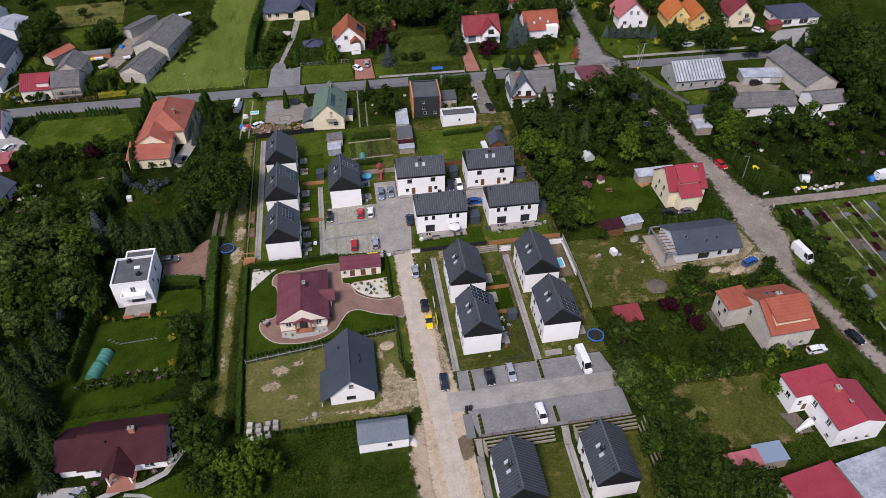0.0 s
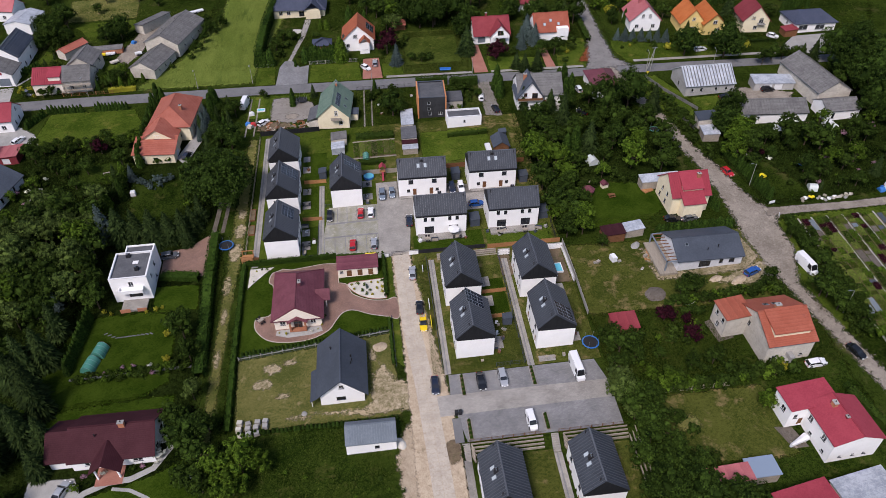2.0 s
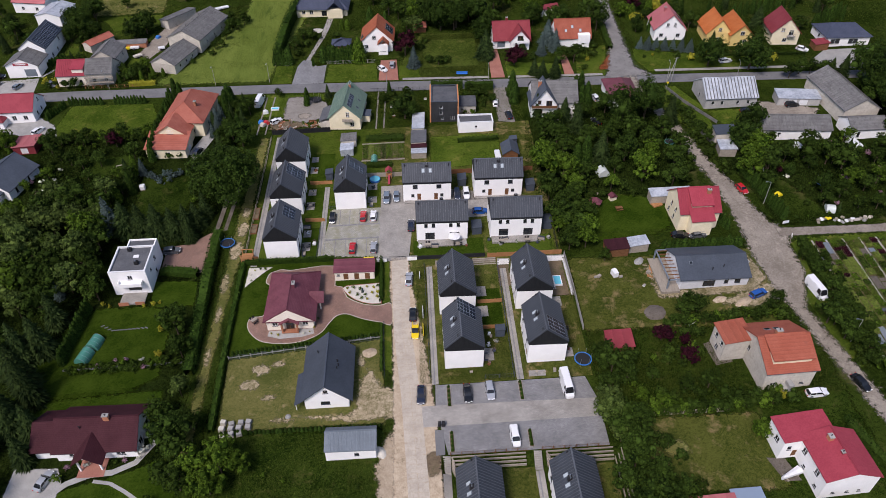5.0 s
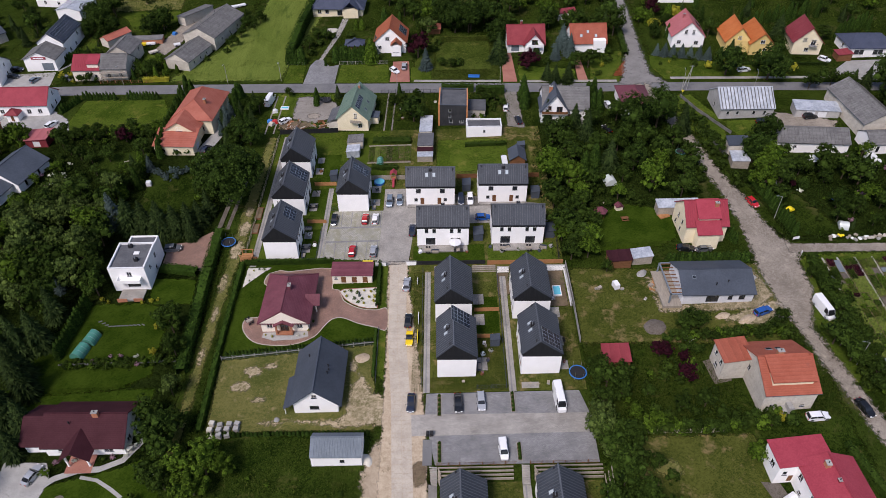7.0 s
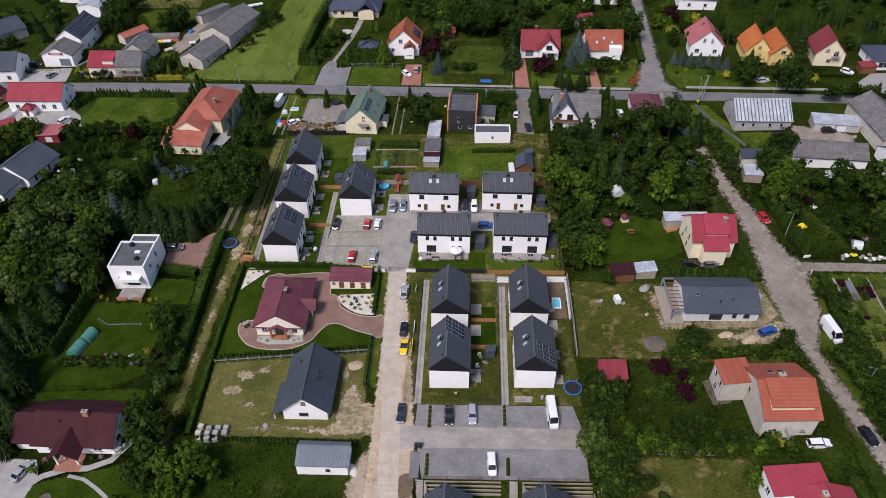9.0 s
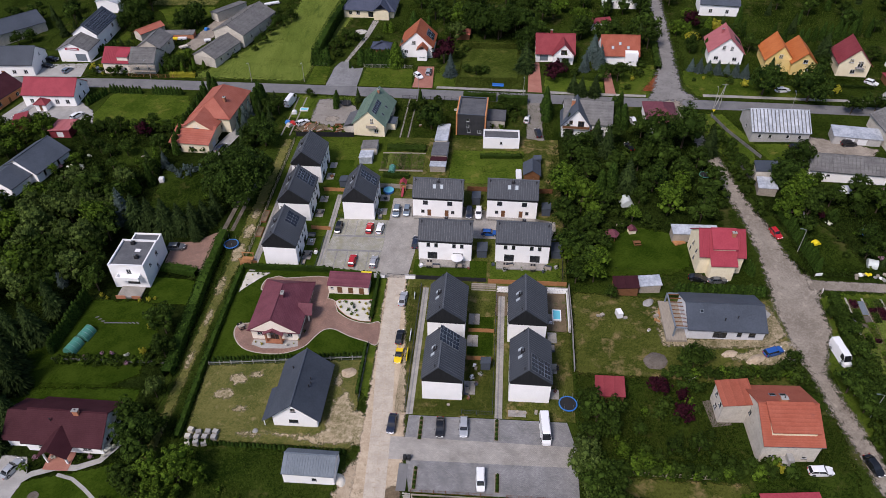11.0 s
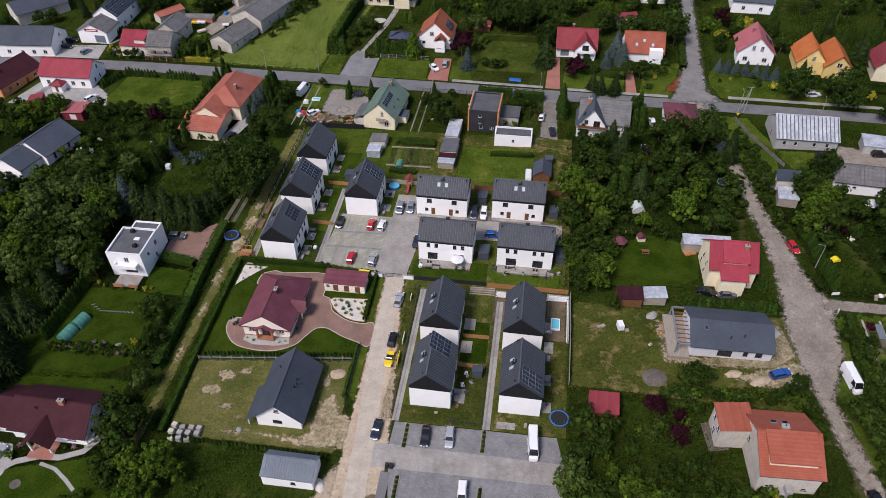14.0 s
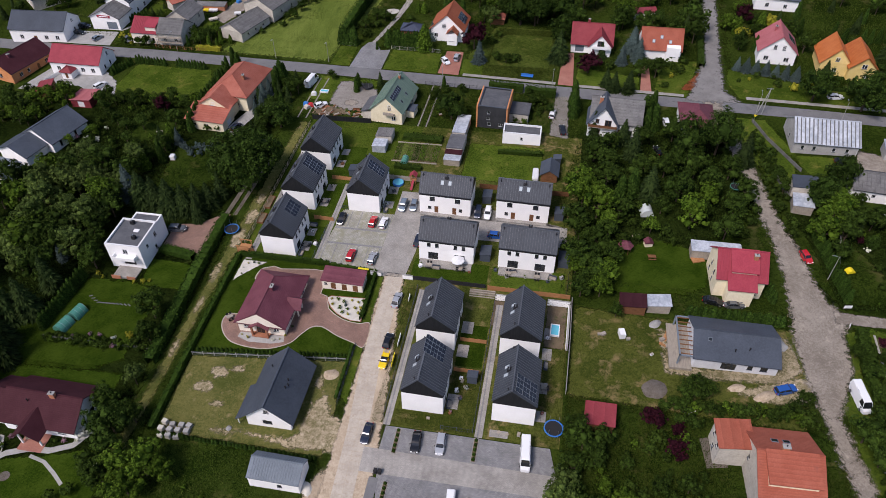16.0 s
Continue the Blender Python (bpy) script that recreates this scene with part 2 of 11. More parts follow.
# walls and roofs
surface("white_plaster", (0.8, 0.795, 0.785), (0.87, 0.865, 0.855), fine=5.0, broad=0.4, bump=0.01, spread=0.03)
surface("cream_plaster", (0.66, 0.58, 0.4), (0.76, 0.68, 0.5), fine=4.0, broad=0.4, bump=0.01, spread=0.05)
surface("ivory_plaster", (0.72, 0.64, 0.54), (0.8, 0.73, 0.63), fine=4.0, broad=0.4, bump=0.01, spread=0.03)
surface("old_plaster", (0.42, 0.385, 0.33), (0.56, 0.52, 0.45), fine=2.5, broad=0.5, bump=0.02, c3=(0.32, 0.29, 0.25), cover=0.58)
surface("grey_plaster", (0.55, 0.56, 0.58), (0.65, 0.66, 0.68), fine=4.0, broad=0.4, bump=0.01)
surface("block_wall", (0.306, 0.3017, 0.289), (0.408, 0.3995, 0.3825), fine=2.5, broad=0.5, bump=0.03)
surface("orange_plaster", (0.5, 0.2, 0.08), (0.58, 0.26, 0.12), fine=4.0, broad=0.4, bump=0.01)
surface("yellow_plaster", (0.68, 0.5, 0.18), (0.76, 0.58, 0.25), fine=4.0, broad=0.4, bump=0.01)
surface("black_cladding", (0.013, 0.014, 0.016), (0.022, 0.023, 0.025), fine=3.0, broad=0.4, rough=0.55, bump=0.01, stretch=(6, 6, 0.4))
surface("dark_sheet", (0.035, 0.0405, 0.0505), (0.05, 0.0575, 0.07), fine=2.0, broad=0.25, rough=0.5, bump=0.005, spec=0.2, spread=0.1)
surface("seam_sheet", (0.075, 0.083, 0.096), (0.098, 0.108, 0.122), fine=2.0, broad=0.25, rough=0.45, bump=0.0, spec=0.3)
surface("slate_sheet", (0.05, 0.06, 0.076), (0.068, 0.081, 0.102), fine=2.5, broad=0.2, rough=0.5, bump=0.01)
surface("grey_sheet", (0.13, 0.155, 0.18), (0.17, 0.2, 0.23), fine=3.0, broad=0.3, rough=0.5, bump=0.01)
surface("maroon_tile", (0.11, 0.0341, 0.0462), (0.1595, 0.055, 0.0704), fine=5.0, broad=0.3, rough=0.5, bump=0.015, courses=0.21)
surface("dark_maroon_tile", (0.0372, 0.0102, 0.0138), (0.054, 0.0168, 0.0216), fine=5.0, broad=0.3, rough=0.75, spec=0.12, bump=0.015, courses=0.21)
surface("red_sheet", (0.25, 0.036, 0.052), (0.31, 0.05, 0.068), fine=3.0, broad=0.3, rough=0.5, bump=0.01)
surface("brick_red_tile", (0.311, 0.09234, 0.06318), (0.3985, 0.1361, 0.0972), fine=5.0, broad=0.3, rough=0.6, bump=0.02, courses=0.21)
surface("orange_tile", (0.2592, 0.06885, 0.03402), (0.3402, 0.1053, 0.05265), fine=5.0, broad=0.3, rough=0.6, bump=0.02, c3=(0.2268, 0.081, 0.0486), cover=0.6, courses=0.21)
surface("dull_red_tile", (0.2592, 0.06966, 0.04212), (0.3321, 0.1013, 0.0648), fine=5.0, broad=0.3, rough=0.6, bump=0.02, c3=(0.2187, 0.06885, 0.0486), cover=0.6, courses=0.21)
surface("bright_orange_tile", (0.3591, 0.099, 0.027), (0.4446, 0.1395, 0.0432), fine=5.0, broad=0.3, rough=0.5, bump=0.02, courses=0.21)
surface("wine_tile", (0.192, 0.032, 0.04), (0.248, 0.048, 0.056), fine=5.0, broad=0.3, rough=0.5, bump=0.03, courses=0.21)
surface("rose_tile", (0.34, 0.102, 0.1105), (0.408, 0.136, 0.1445), fine=5.0, broad=0.3, rough=0.6, bump=0.03, courses=0.21)
surface("green_sheet", (0.1, 0.155, 0.125), (0.14, 0.2, 0.165), fine=3.0, broad=0.3, rough=0.5, bump=0.01, c3=(0.16, 0.2, 0.17), cover=0.58)
surface("old_sheet", (0.3, 0.33, 0.37), (0.5, 0.53, 0.57), fine=1.2, broad=0.4, rough=0.5, metal=0.2, bump=0.02, stretch=(1, 1, 0.5))
surface("eternit", (0.108, 0.106, 0.106), (0.172, 0.17, 0.167), fine=4.0, broad=0.4, bump=0.04, c3=(0.075, 0.074, 0.07), cover=0.56, courses=0.55)
surface("navy_tile", (0.045, 0.055, 0.085), (0.065, 0.075, 0.11), fine=4.0, broad=0.3, rough=0.5, bump=0.03, courses=0.21)
surface("dark_tiles", (0.026, 0.027, 0.029), (0.042, 0.043, 0.046), fine=4.0, broad=0.4, rough=0.6, bump=0.02, courses=0.3)
surface("bitumen", (0.075, 0.078, 0.085), (0.11, 0.114, 0.122), fine=3.0, broad=0.4, bump=0.02, c3=(0.18, 0.185, 0.19), cover=0.6)
surface("white_metal", (0.63, 0.639, 0.648), (0.702, 0.711, 0.72), fine=3.0, broad=0.5, rough=0.5, bump=0.0, spread=0.03)
surface("black_metal", (0.018, 0.018, 0.02), (0.03, 0.03, 0.033), fine=4.0, broad=0.5, rough=0.45, bump=0.0)
surface("chimney_brick", (0.3, 0.12, 0.07), (0.42, 0.19, 0.11), fine=8.0, broad=0.6, bump=0.02)
surface("brown_wood", (0.12, 0.055, 0.025), (0.19, 0.09, 0.045), fine=3.0, broad=0.6, bump=0.02, stretch=(1, 1, 8))
surface("grey_wood", (0.24, 0.21, 0.17), (0.34, 0.3, 0.25), fine=3.0, broad=0.6, bump=0.02, stretch=(1, 8, 1))
surface("orange_wood", (0.3, 0.14, 0.06), (0.4, 0.2, 0.09), fine=3.0, broad=0.6, bump=0.02, stretch=(1, 1, 8))
plain("window_glass", (0.03, 0.036, 0.042), rough=0.06, spec=0.6, transmission=0.35)
plain("greenhouse_film", (0.06, 0.22, 0.17), rough=0.35, spec=0.4)
plain("pale_film", (0.5, 0.54, 0.52), rough=0.35, spec=0.4)
plain("red_plastic", (0.5, 0.03, 0.03), rough=0.4)
plain("pv_cell", (0.012, 0.016, 0.028), rough=0.25, spec=0.4)
# skylight panes: the sky's reflection is painted in as a pale base colour
plain("sky_painted_glass", (0.4, 0.45, 0.48), rough=0.12, spec=0.8)
plain("pv_frame", (0.2, 0.22, 0.24), rough=0.45)
plain("rubber", (0.012, 0.012, 0.013), rough=0.8)
plain("alloy", (0.45, 0.46, 0.47), rough=0.3, metal=0.9)
plain("lamp_glass", (0.7, 0.7, 0.7), rough=0.1)
plain("tail_glass", (0.4, 0.01, 0.01), rough=0.15)
plain("car_glass", (0.012, 0.014, 0.017), rough=0.06, spec=0.6)
plain("pool_water", (0.12, 0.5, 0.62), rough=0.06, spec=0.5)
plain("blue_plastic", (0.03, 0.16, 0.45), rough=0.4)
plain("yellow_plastic", (0.75, 0.6, 0.02), rough=0.4)
plain("white_plastic", (0.75, 0.75, 0.75), rough=0.4)
plain("tarpaulin", (0.2, 0.26, 0.34), rough=0.5)
# foliage; the near-black first colours paint in the shade between leaves
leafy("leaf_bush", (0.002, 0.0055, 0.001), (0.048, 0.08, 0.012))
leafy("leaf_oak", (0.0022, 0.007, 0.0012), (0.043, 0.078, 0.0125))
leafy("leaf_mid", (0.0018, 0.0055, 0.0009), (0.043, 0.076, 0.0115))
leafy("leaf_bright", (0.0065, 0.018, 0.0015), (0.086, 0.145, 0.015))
leafy("leaf_willow", (0.014, 0.028, 0.0065), (0.09, 0.13, 0.029))
leafy("leaf_wine", (0.005, 0.0015, 0.003), (0.045, 0.0095, 0.016))
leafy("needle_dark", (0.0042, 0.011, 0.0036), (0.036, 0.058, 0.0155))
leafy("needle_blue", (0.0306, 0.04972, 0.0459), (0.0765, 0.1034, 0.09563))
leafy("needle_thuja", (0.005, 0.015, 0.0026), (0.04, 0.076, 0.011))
leafy("leaf_yellow", (0.14, 0.14, 0.01), (0.28, 0.26, 0.03))
leafy("leaf_yellowing", (0.1, 0.1, 0.035), (0.2, 0.18, 0.08))
leafy("leaf_rust", (0.2, 0.06, 0.02), (0.32, 0.12, 0.05))
leafy("flower_white", (0.45, 0.45, 0.36), (0.7, 0.7, 0.6))
leafy("flower_pink", (0.1, 0.07, 0.07), (0.3, 0.16, 0.22))
surface("bark", (0.05, 0.037, 0.026), (0.095, 0.072, 0.05), fine=8.0, broad=1.0, bump=0.04, stretch=(1, 1, 0.3))

# ---- builders ----
SLOPE_X, SLOPE_Y = 0.0311, 0.0426


def ramp01(u, a, b):
    return min(1.0, max(0.0, (u - a) / (b - a)))


def gz(x, y):
    """Height of the gently rising ground, with the terrace cut below the parking lot."""
    cut = 1.5 * ramp01(-y, 56.0, 58.4) * ramp01(x, 7.9, 8.9) * (1 - ramp01(x, 41.6, 43.6))
    return SLOPE_X * x + SLOPE_Y * y - cut


KEEP_OFF = [(-29.0, 71.5, 0, 0, 13.0, 14.0), (-88.0, 128.0, 0, -15, 7.0, 36.0), (-7.6, 45.6, 0, 0, 13.5, 9.0)]


def part(name, bm, material, parent=None, label="", m=None):
    me = bpy.data.meshes.new(name)
    bm.to_mesh(me)
    bm.free()
    me.materials.append(MATS[material])
    ob = new(name, me)
    if m is not None:
        ob.matrix_basis = m
    ob.parent = parent
    return tagged(ob, label) if label else ob


def thing(name, x, y, yaw=0.0, label="", category="", group="", z=None, kind="", lean=False):
    ob = new(name)
    ob.empty_display_size = 0.2
    ob.matrix_basis = pose(x, y, gz(x, y) if z is None else z, 0, 0, yaw)
    if lean:
        # lies on the slope
        up = Vector((-SLOPE_X, -SLOPE_Y, 1)).normalized()
        c, s = math.cos(radians(yaw)), math.sin(radians(yaw))
        ahead = Vector((c, s, SLOPE_X * c + SLOPE_Y * s)).normalized()
        ob.matrix_basis = Matrix.Translation((x, y, gz(x, y) if z is None else z)) @ Matrix((ahead, up.cross(ahead), up)).transposed().to_4x4()
    return tagged(ob, label, category, group, kind)


def box(bm, x0, x1, y0, y1, z0, z1):
    v = [bm.verts.new(p) for p in ((x0, y0, z0), (x1, y0, z0), (x1, y1, z0), (x0, y1, z0), (x0, y0, z1), (x1, y0, z1), (x1, y1, z1), (x0, y1, z1))]
    for f in ((3, 2, 1, 0), (4, 5, 6, 7), (0, 1, 5, 4), (1, 2, 6, 5), (2, 3, 7, 6), (3, 0, 4, 7)):
        bm.faces.new([v[i] for i in f])
    return v


def boxes(*dims):
    bm = bmesh.new()
    for d in dims:
        box(bm, *d)
    return bm


def prism(bm, outline, y0, y1):
    """A cross-section in x and z, drawn out along y."""
    a = [bm.verts.new((x, y0, z)) for x, z in outline]
    b = [bm.verts.new((x, y1, z)) for x, z in outline]
    n = len(outline)
    bm.faces.new(a[::-1])
    bm.faces.new(b)
    for i in range(n):
        bm.faces.new((a[i], a[(i + 1) % n], b[(i + 1) % n], b[i]))


def tube(bm, x, y, z0, z1, r0, r1=None, n=10, cap=True):
    r1 = r0 if r1 is None else r1
    lo = [bm.verts.new((x + r0 * math.cos(2 * math.pi * i / n), y + r0 * math.sin(2 * math.pi * i / n), z0)) for i in range(n)]
    hi = [bm.verts.new((x + r1 * math.cos(2 * math.pi * i / n), y + r1 * math.sin(2 * math.pi * i / n), z1)) for i in range(n)]
    for i in range(n):
        bm.faces.new((lo[i], lo[(i + 1) % n], hi[(i + 1) % n], hi[i]))
    if cap:
        bm.faces.new(hi)
        bm.faces.new(lo[::-1])


def rod(bm, a, b, r, n=6, r2=None):
    """A round bar from a to b."""
    a, b = Vector(a), Vector(b)
    q = (b - a).to_track_quat("Z", "Y").to_matrix()
    r2 = r if r2 is None else r2
    lo = [bm.verts.new(a + q @ Vector((r * math.cos(2 * math.pi * i / n), r * math.sin(2 * math.pi * i / n), 0))) for i in range(n)]
    hi = [bm.verts.new(b + q @ Vector((r2 * math.cos(2 * math.pi * i / n), r2 * math.sin(2 * math.pi * i / n), 0))) for i in range(n)]
    for i in range(n):
        bm.faces.new((lo[i], lo[(i + 1) % n], hi[(i + 1) % n], hi[i]))
    bm.faces.new(hi)
    bm.faces.new(lo[::-1])


def holed_wall(u0, u1, z0, z1, holes, thick):
    """Wall lying in x (u) and z, from y 0 to thick, one shell with rectangular openings through it."""
    bm = bmesh.new()
    us = sorted({u0, u1, *[h[0] for h in holes], *[h[1] for h in holes]})
    zs = sorted({z0, z1, *[h[2] for h in holes], *[h[3] for h in holes]})
    cells = set()
    for i, (a, b) in enumerate(zip(us, us[1:])):
        for j, (c, e) in enumerate(zip(zs, zs[1:])):
            mu, mz = (a + b) / 2, (c + e) / 2
            if not any(h[0] < mu < h[1] and h[2] < mz < h[3] for h in holes):
                cells.add((i, j))
    made = {}

    def v(i, j, k):
        if (i, j, k) not in made:
            made[i, j, k] = bm.verts.new((us[i], thick * k, zs[j]))
        return made[i, j, k]

    for i, j in cells:
        bm.faces.new((v(i, j, 0), v(i + 1, j, 0), v(i + 1, j + 1, 0), v(i, j + 1, 0)))
        bm.faces.new((v(i, j, 1), v(i, j + 1, 1), v(i + 1, j + 1, 1), v(i + 1, j, 1)))
        if (i - 1, j) not in cells:
            bm.faces.new((v(i, j, 0), v(i, j + 1, 0), v(i, j + 1, 1), v(i, j, 1)))
        if (i + 1, j) not in cells:
            bm.faces.new((v(i + 1, j, 0), v(i + 1, j, 1), v(i + 1, j + 1, 1), v(i + 1, j + 1, 0)))
        if (i, j - 1) not in cells:
            bm.faces.new((v(i, j, 0), v(i, j, 1), v(i + 1, j, 1), v(i + 1, j, 0)))
        if (i, j + 1) not in cells:
            bm.faces.new((v(i, j + 1, 0), v(i + 1, j + 1, 0), v(i + 1, j + 1, 1), v(i, j + 1, 1)))
    return bm


def window(parent, name, m, w, h, frame_mat="white_plastic", bars=1, rows=0, sill=True, glass="window_glass"):
    """A window or glazed door whose outside lies at y 0: frame with bars, pane, sill."""
    t = 0.07
    dims = [(-w / 2, w / 2, 0.08, 0.16, 0, t), (-w / 2, w / 2, 0.08, 0.16, h - t, h), (-w / 2, -w / 2 + t, 0.08, 0.16, t, h - t), (w / 2 - t, w / 2, 0.08, 0.16, t, h - t)]
    for i in range(bars):
        u = -w / 2 + w * (i + 1) / (bars + 1)
        dims.append((u - 0.04, u + 0.04, 0.08, 0.16, t, h - t))
    for i in range(rows):
        z = h * (i + 1) / (rows + 1)
        dims.append((-w / 2 + t, w / 2 - t, 0.09, 0.15, z - 0.03, z + 0.03))
    f = part(name, boxes(*dims), frame_mat, parent, m=m)
    part("pane", boxes((-w / 2 + 0.02, w / 2 - 0.02, 0.11, 0.13, 0.02, h - 0.02)), glass, f)
    if sill:
        part("sill", boxes((-w / 2 - 0.06, w / 2 + 0.06, -0.08, 0.08, -0.06, 0.0)), "slate_sheet", f)
    return f


def door(parent, name, m, w, h, material="brown_wood", panels=2):
    f = part(name, boxes((-w / 2, w / 2, 0.08, 0.14, 0, h)), material, parent, m=m)
    part("handle", boxes((w * 0.36, w * 0.42, 0.03, 0.08, h * 0.47, h * 0.53)), "alloy", f)
    for i in range(panels):
        z = h * (i + 0.15) / panels
        part("panel", boxes((-w * 0.36, w * 0.28, 0.055, 0.08, z, z + 0.7 * h / panels)), material, f)
    return f


SIDES = {0: {"S": 0, "E": 1, "N": 2, "W": 3}, 1: {"S": 3, "E": 0, "N": 1, "W": 2}}


def house(name, label, x, y, yaw, w, d, eave, ridge, wall, roof, kind="gable", over=0.45, gable=None, band=0.0, band_mat="black_cladding",
          openings=(), chimneys=(), vents=(), lights=(), pv=(), seams=0.0, seam_mat=None, hips=(1, 1), low=0.8, category="house", group="", gutter=True, z=None, plinth=None, ridge_shift=0.0):
    """A house whose ridge runs along its own y. Openings: (side, middle, sill height, width, height, kind), the side by compass, the middle from the left
    as one faces it. kind of roof: gable, hip (hips: how far the ridge stops short at each end), flat, shed."""
    root = thing(name, x, y, yaw, label, category, group, z)
    KEEP_OFF.append((x, y, max(w, d) / 2 + 0.6 if abs(w - d) < 4 else min(w, d) / 2 + 1.5, yaw, w, d))
    turn = round(yaw / 90) % 2
    t = 0.3
    ends = [(w, pose(0, -d / 2, 0)), (d, pose(w / 2, 0, 0, 0, 0, 90)), (w, pose(0, d / 2, 0, 0, 0, 180)), (d, pose(-w / 2, 0, 0, 0, 0, 270))]
    top = eave - band
    for n, (span, m) in enumerate(ends):
        mine = [o for o in openings if SIDES[turn][o[0]] == n]
        holes = [(o[1] - o[3] / 2, o[1] + o[3] / 2, o[2], o[2] + o[4]) for o in mine if o[2] + o[4] < top]
        half = span / 2 if n % 2 == 0 else span / 2 - t
        part("wall", holed_wall(-half, half, -low, top, holes, t), wall, root, m=m)
        if plinth:
            part("plinth", boxes((-span / 2 - 0.03, span / 2 + 0.03, -0.03, -0.002, -low, 0.35)), plinth, root, m=m)
        if band:
            part("cladding", boxes((-half - 0.02, half + 0.02, -0.02, t, top, eave)), band_mat, root, m=m)
        for o in mine:
            at = m @ pose(o[1], 0, o[2])
            what = o[5] if len(o) > 5 else "w"
            if what == "w":
                window(root, "window", at, o[3], o[4], bars=1 if o[3] > 1.0 else 0)
            elif what == "k":
                window(root, "window", at, o[3], o[4], "black_metal", bars=1 if o[3] > 1.3 else 0)
            elif what == "t":
                window(root, "terrace_door", at, o[3], o[4], "black_metal", bars=2 if o[3] > 2 else 1, sill=False)
            elif what == "d":
                door(root, "door", at, o[3], o[4])
            elif what == "g":
                g = part("garage_door", boxes(*[(-o[3] / 2, o[3] / 2, 0.1, 0.16, i * o[4] / 5 + 0.01, (i + 1) * o[4] / 5 - 0.01) for i in range(5)]), "white_metal" if wall != "white_plaster" else "grey_sheet", root, m=at)
            elif what == "b":
                window(root, "balcony_door", at, o[3], o[4], bars=1, sill=False)
                bl = part("balcony", boxes((-o[3] / 2 - 0.5, o[3] / 2 + 0.5, -1.2, 0, -0.15, 0)), "concrete", root, m=at)
                rails = [(-o[3] / 2 - 0.5, o[3] / 2 + 0.5, -1.2, -1.15, 0.95, 1.0)]
                k = int((o[3] + 1) / 0.25)
                rails += [(-o[3] / 2 - 0.5 + i * (o[3] + 1) / k - 0.015, -o[3] / 2 - 0.5 + i * (o[3] + 1) / k + 0.015, -1.19, -1.16, 0, 0.95) for i in range(k + 1)]
                part("railing", boxes(*rails), "black_metal", bl)
    hw, rise, th = w / 2, ridge - eave, 0.16
    rs = ridge_shift
    if kind == "gable":
        og = over * 0.7
        shape = {-1: (hw + rs, rise / (hw + rs)), 1: (hw - rs, rise / (hw - rs))}
        ow = hw + over
        bm = bmesh.new()
        for side in (-1, 1):
            ez = eave - shape[side][1] * over
            line = [(side * ow, ez), (rs, ridge), (rs, ridge + th * 1.3), (side * ow, ez + th * 1.3)]
            prism(bm, line[::-1] if side < 0 else line, -d / 2 - og, d / 2 + og)
        rf = part("roof", bm, roof, root)
        part("ridge_cap", boxes((rs - 0.14, rs + 0.14, -d / 2 - og - 0.02, d / 2 + og + 0.02, ridge + th * 1.3 - 0.06, ridge + th * 1.3 + 0.07)), seam_mat or roof, rf)
        for n in (0, 1):
            bm = bmesh.new()
            prism(bm, [(-hw + 0.02, eave), (hw - 0.02, eave), (rs, ridge - 0.02)], *((-d / 2 - 0.01, -d / 2 + t) if n == 0 else (d / 2 - t, d / 2 + 0.01)))
            part("gable", bm, gable or wall, root)
        for o in openings:
            if o[2] + o[4] >= top and SIDES[turn][o[0]] % 2 == 0:
                m = ends[SIDES[turn][o[0]]][1]
                window(root, "gable_window", m @ pose(o[1], -0.12, o[2]), o[3], o[4], "white_plastic", bars=1 if o[3] > 0.9 else 0)
        for side in (-1, 1):
            flat = math.atan(shape[side][1])
            drop = shape[side][1] * over
            run = math.hypot(shape[side][0] + over, rise + drop)
            m = (pose(-ow, 0, eave - drop + th * 1.3) if side < 0 else pose(ow, 0, eave - drop + th * 1.3, 0, 0, 180)) @ pose(0, 0, 0, 0, -math.degrees(flat), 0)
            if seams:
                n = int((d + 2 * og) / seams)
                part("seaming", boxes(*[(0, run, -d / 2 - og + (i + 0.5) * seams - 0.03, -d / 2 - og + (i + 0.5) * seams + 0.03, -0.01, 0.08) for i in range(n)]), seam_mat or roof, rf, m=m)["kind"] = "stuff"
            if gutter:
                part("gutter", boxes((-0.12, 0.0, -d / 2 - og, d / 2 + og, -0.2, -0.09)), "black_metal" if wall == "white_plaster" else "slate_sheet", root, m=m)
            for s, u, v, lw, lh in lights:
                if s == side:
                    sky_window = part("skylight", boxes((u - lh / 2, u + lh / 2, v - lw / 2, v + lw / 2, 0, 0.1)), "grey_sheet", rf, m=m)
                    part("pane", boxes((u - lh / 2 + 0.1, u + lh / 2 - 0.1, v - lw / 2 + 0.08, v + lw / 2 - 0.08, 0.1, 0.115)), "sky_painted_glass" if wall == "white_plaster" else "window_glass", sky_window)
            for s, u, v, nu, nv in pv:
                if s == side:
                    for i in range(nu):
                        for j in range(nv):
                            pu, pw = u + i * 1.68, v + j * 1.05
                            p = part("solar_panel", boxes((pu, pu + 1.64, pw, pw + 1.01, 0.06, 0.1)), "pv_frame", rf, m=m)
                            part("cell_field", boxes(*[(pu + 0.03 + q * 0.8, pu + 0.79 + q * 0.8, pw + 0.03, pw + 0.98, 0.1, 0.106) for q in (0, 1)]), "pv_cell", p)
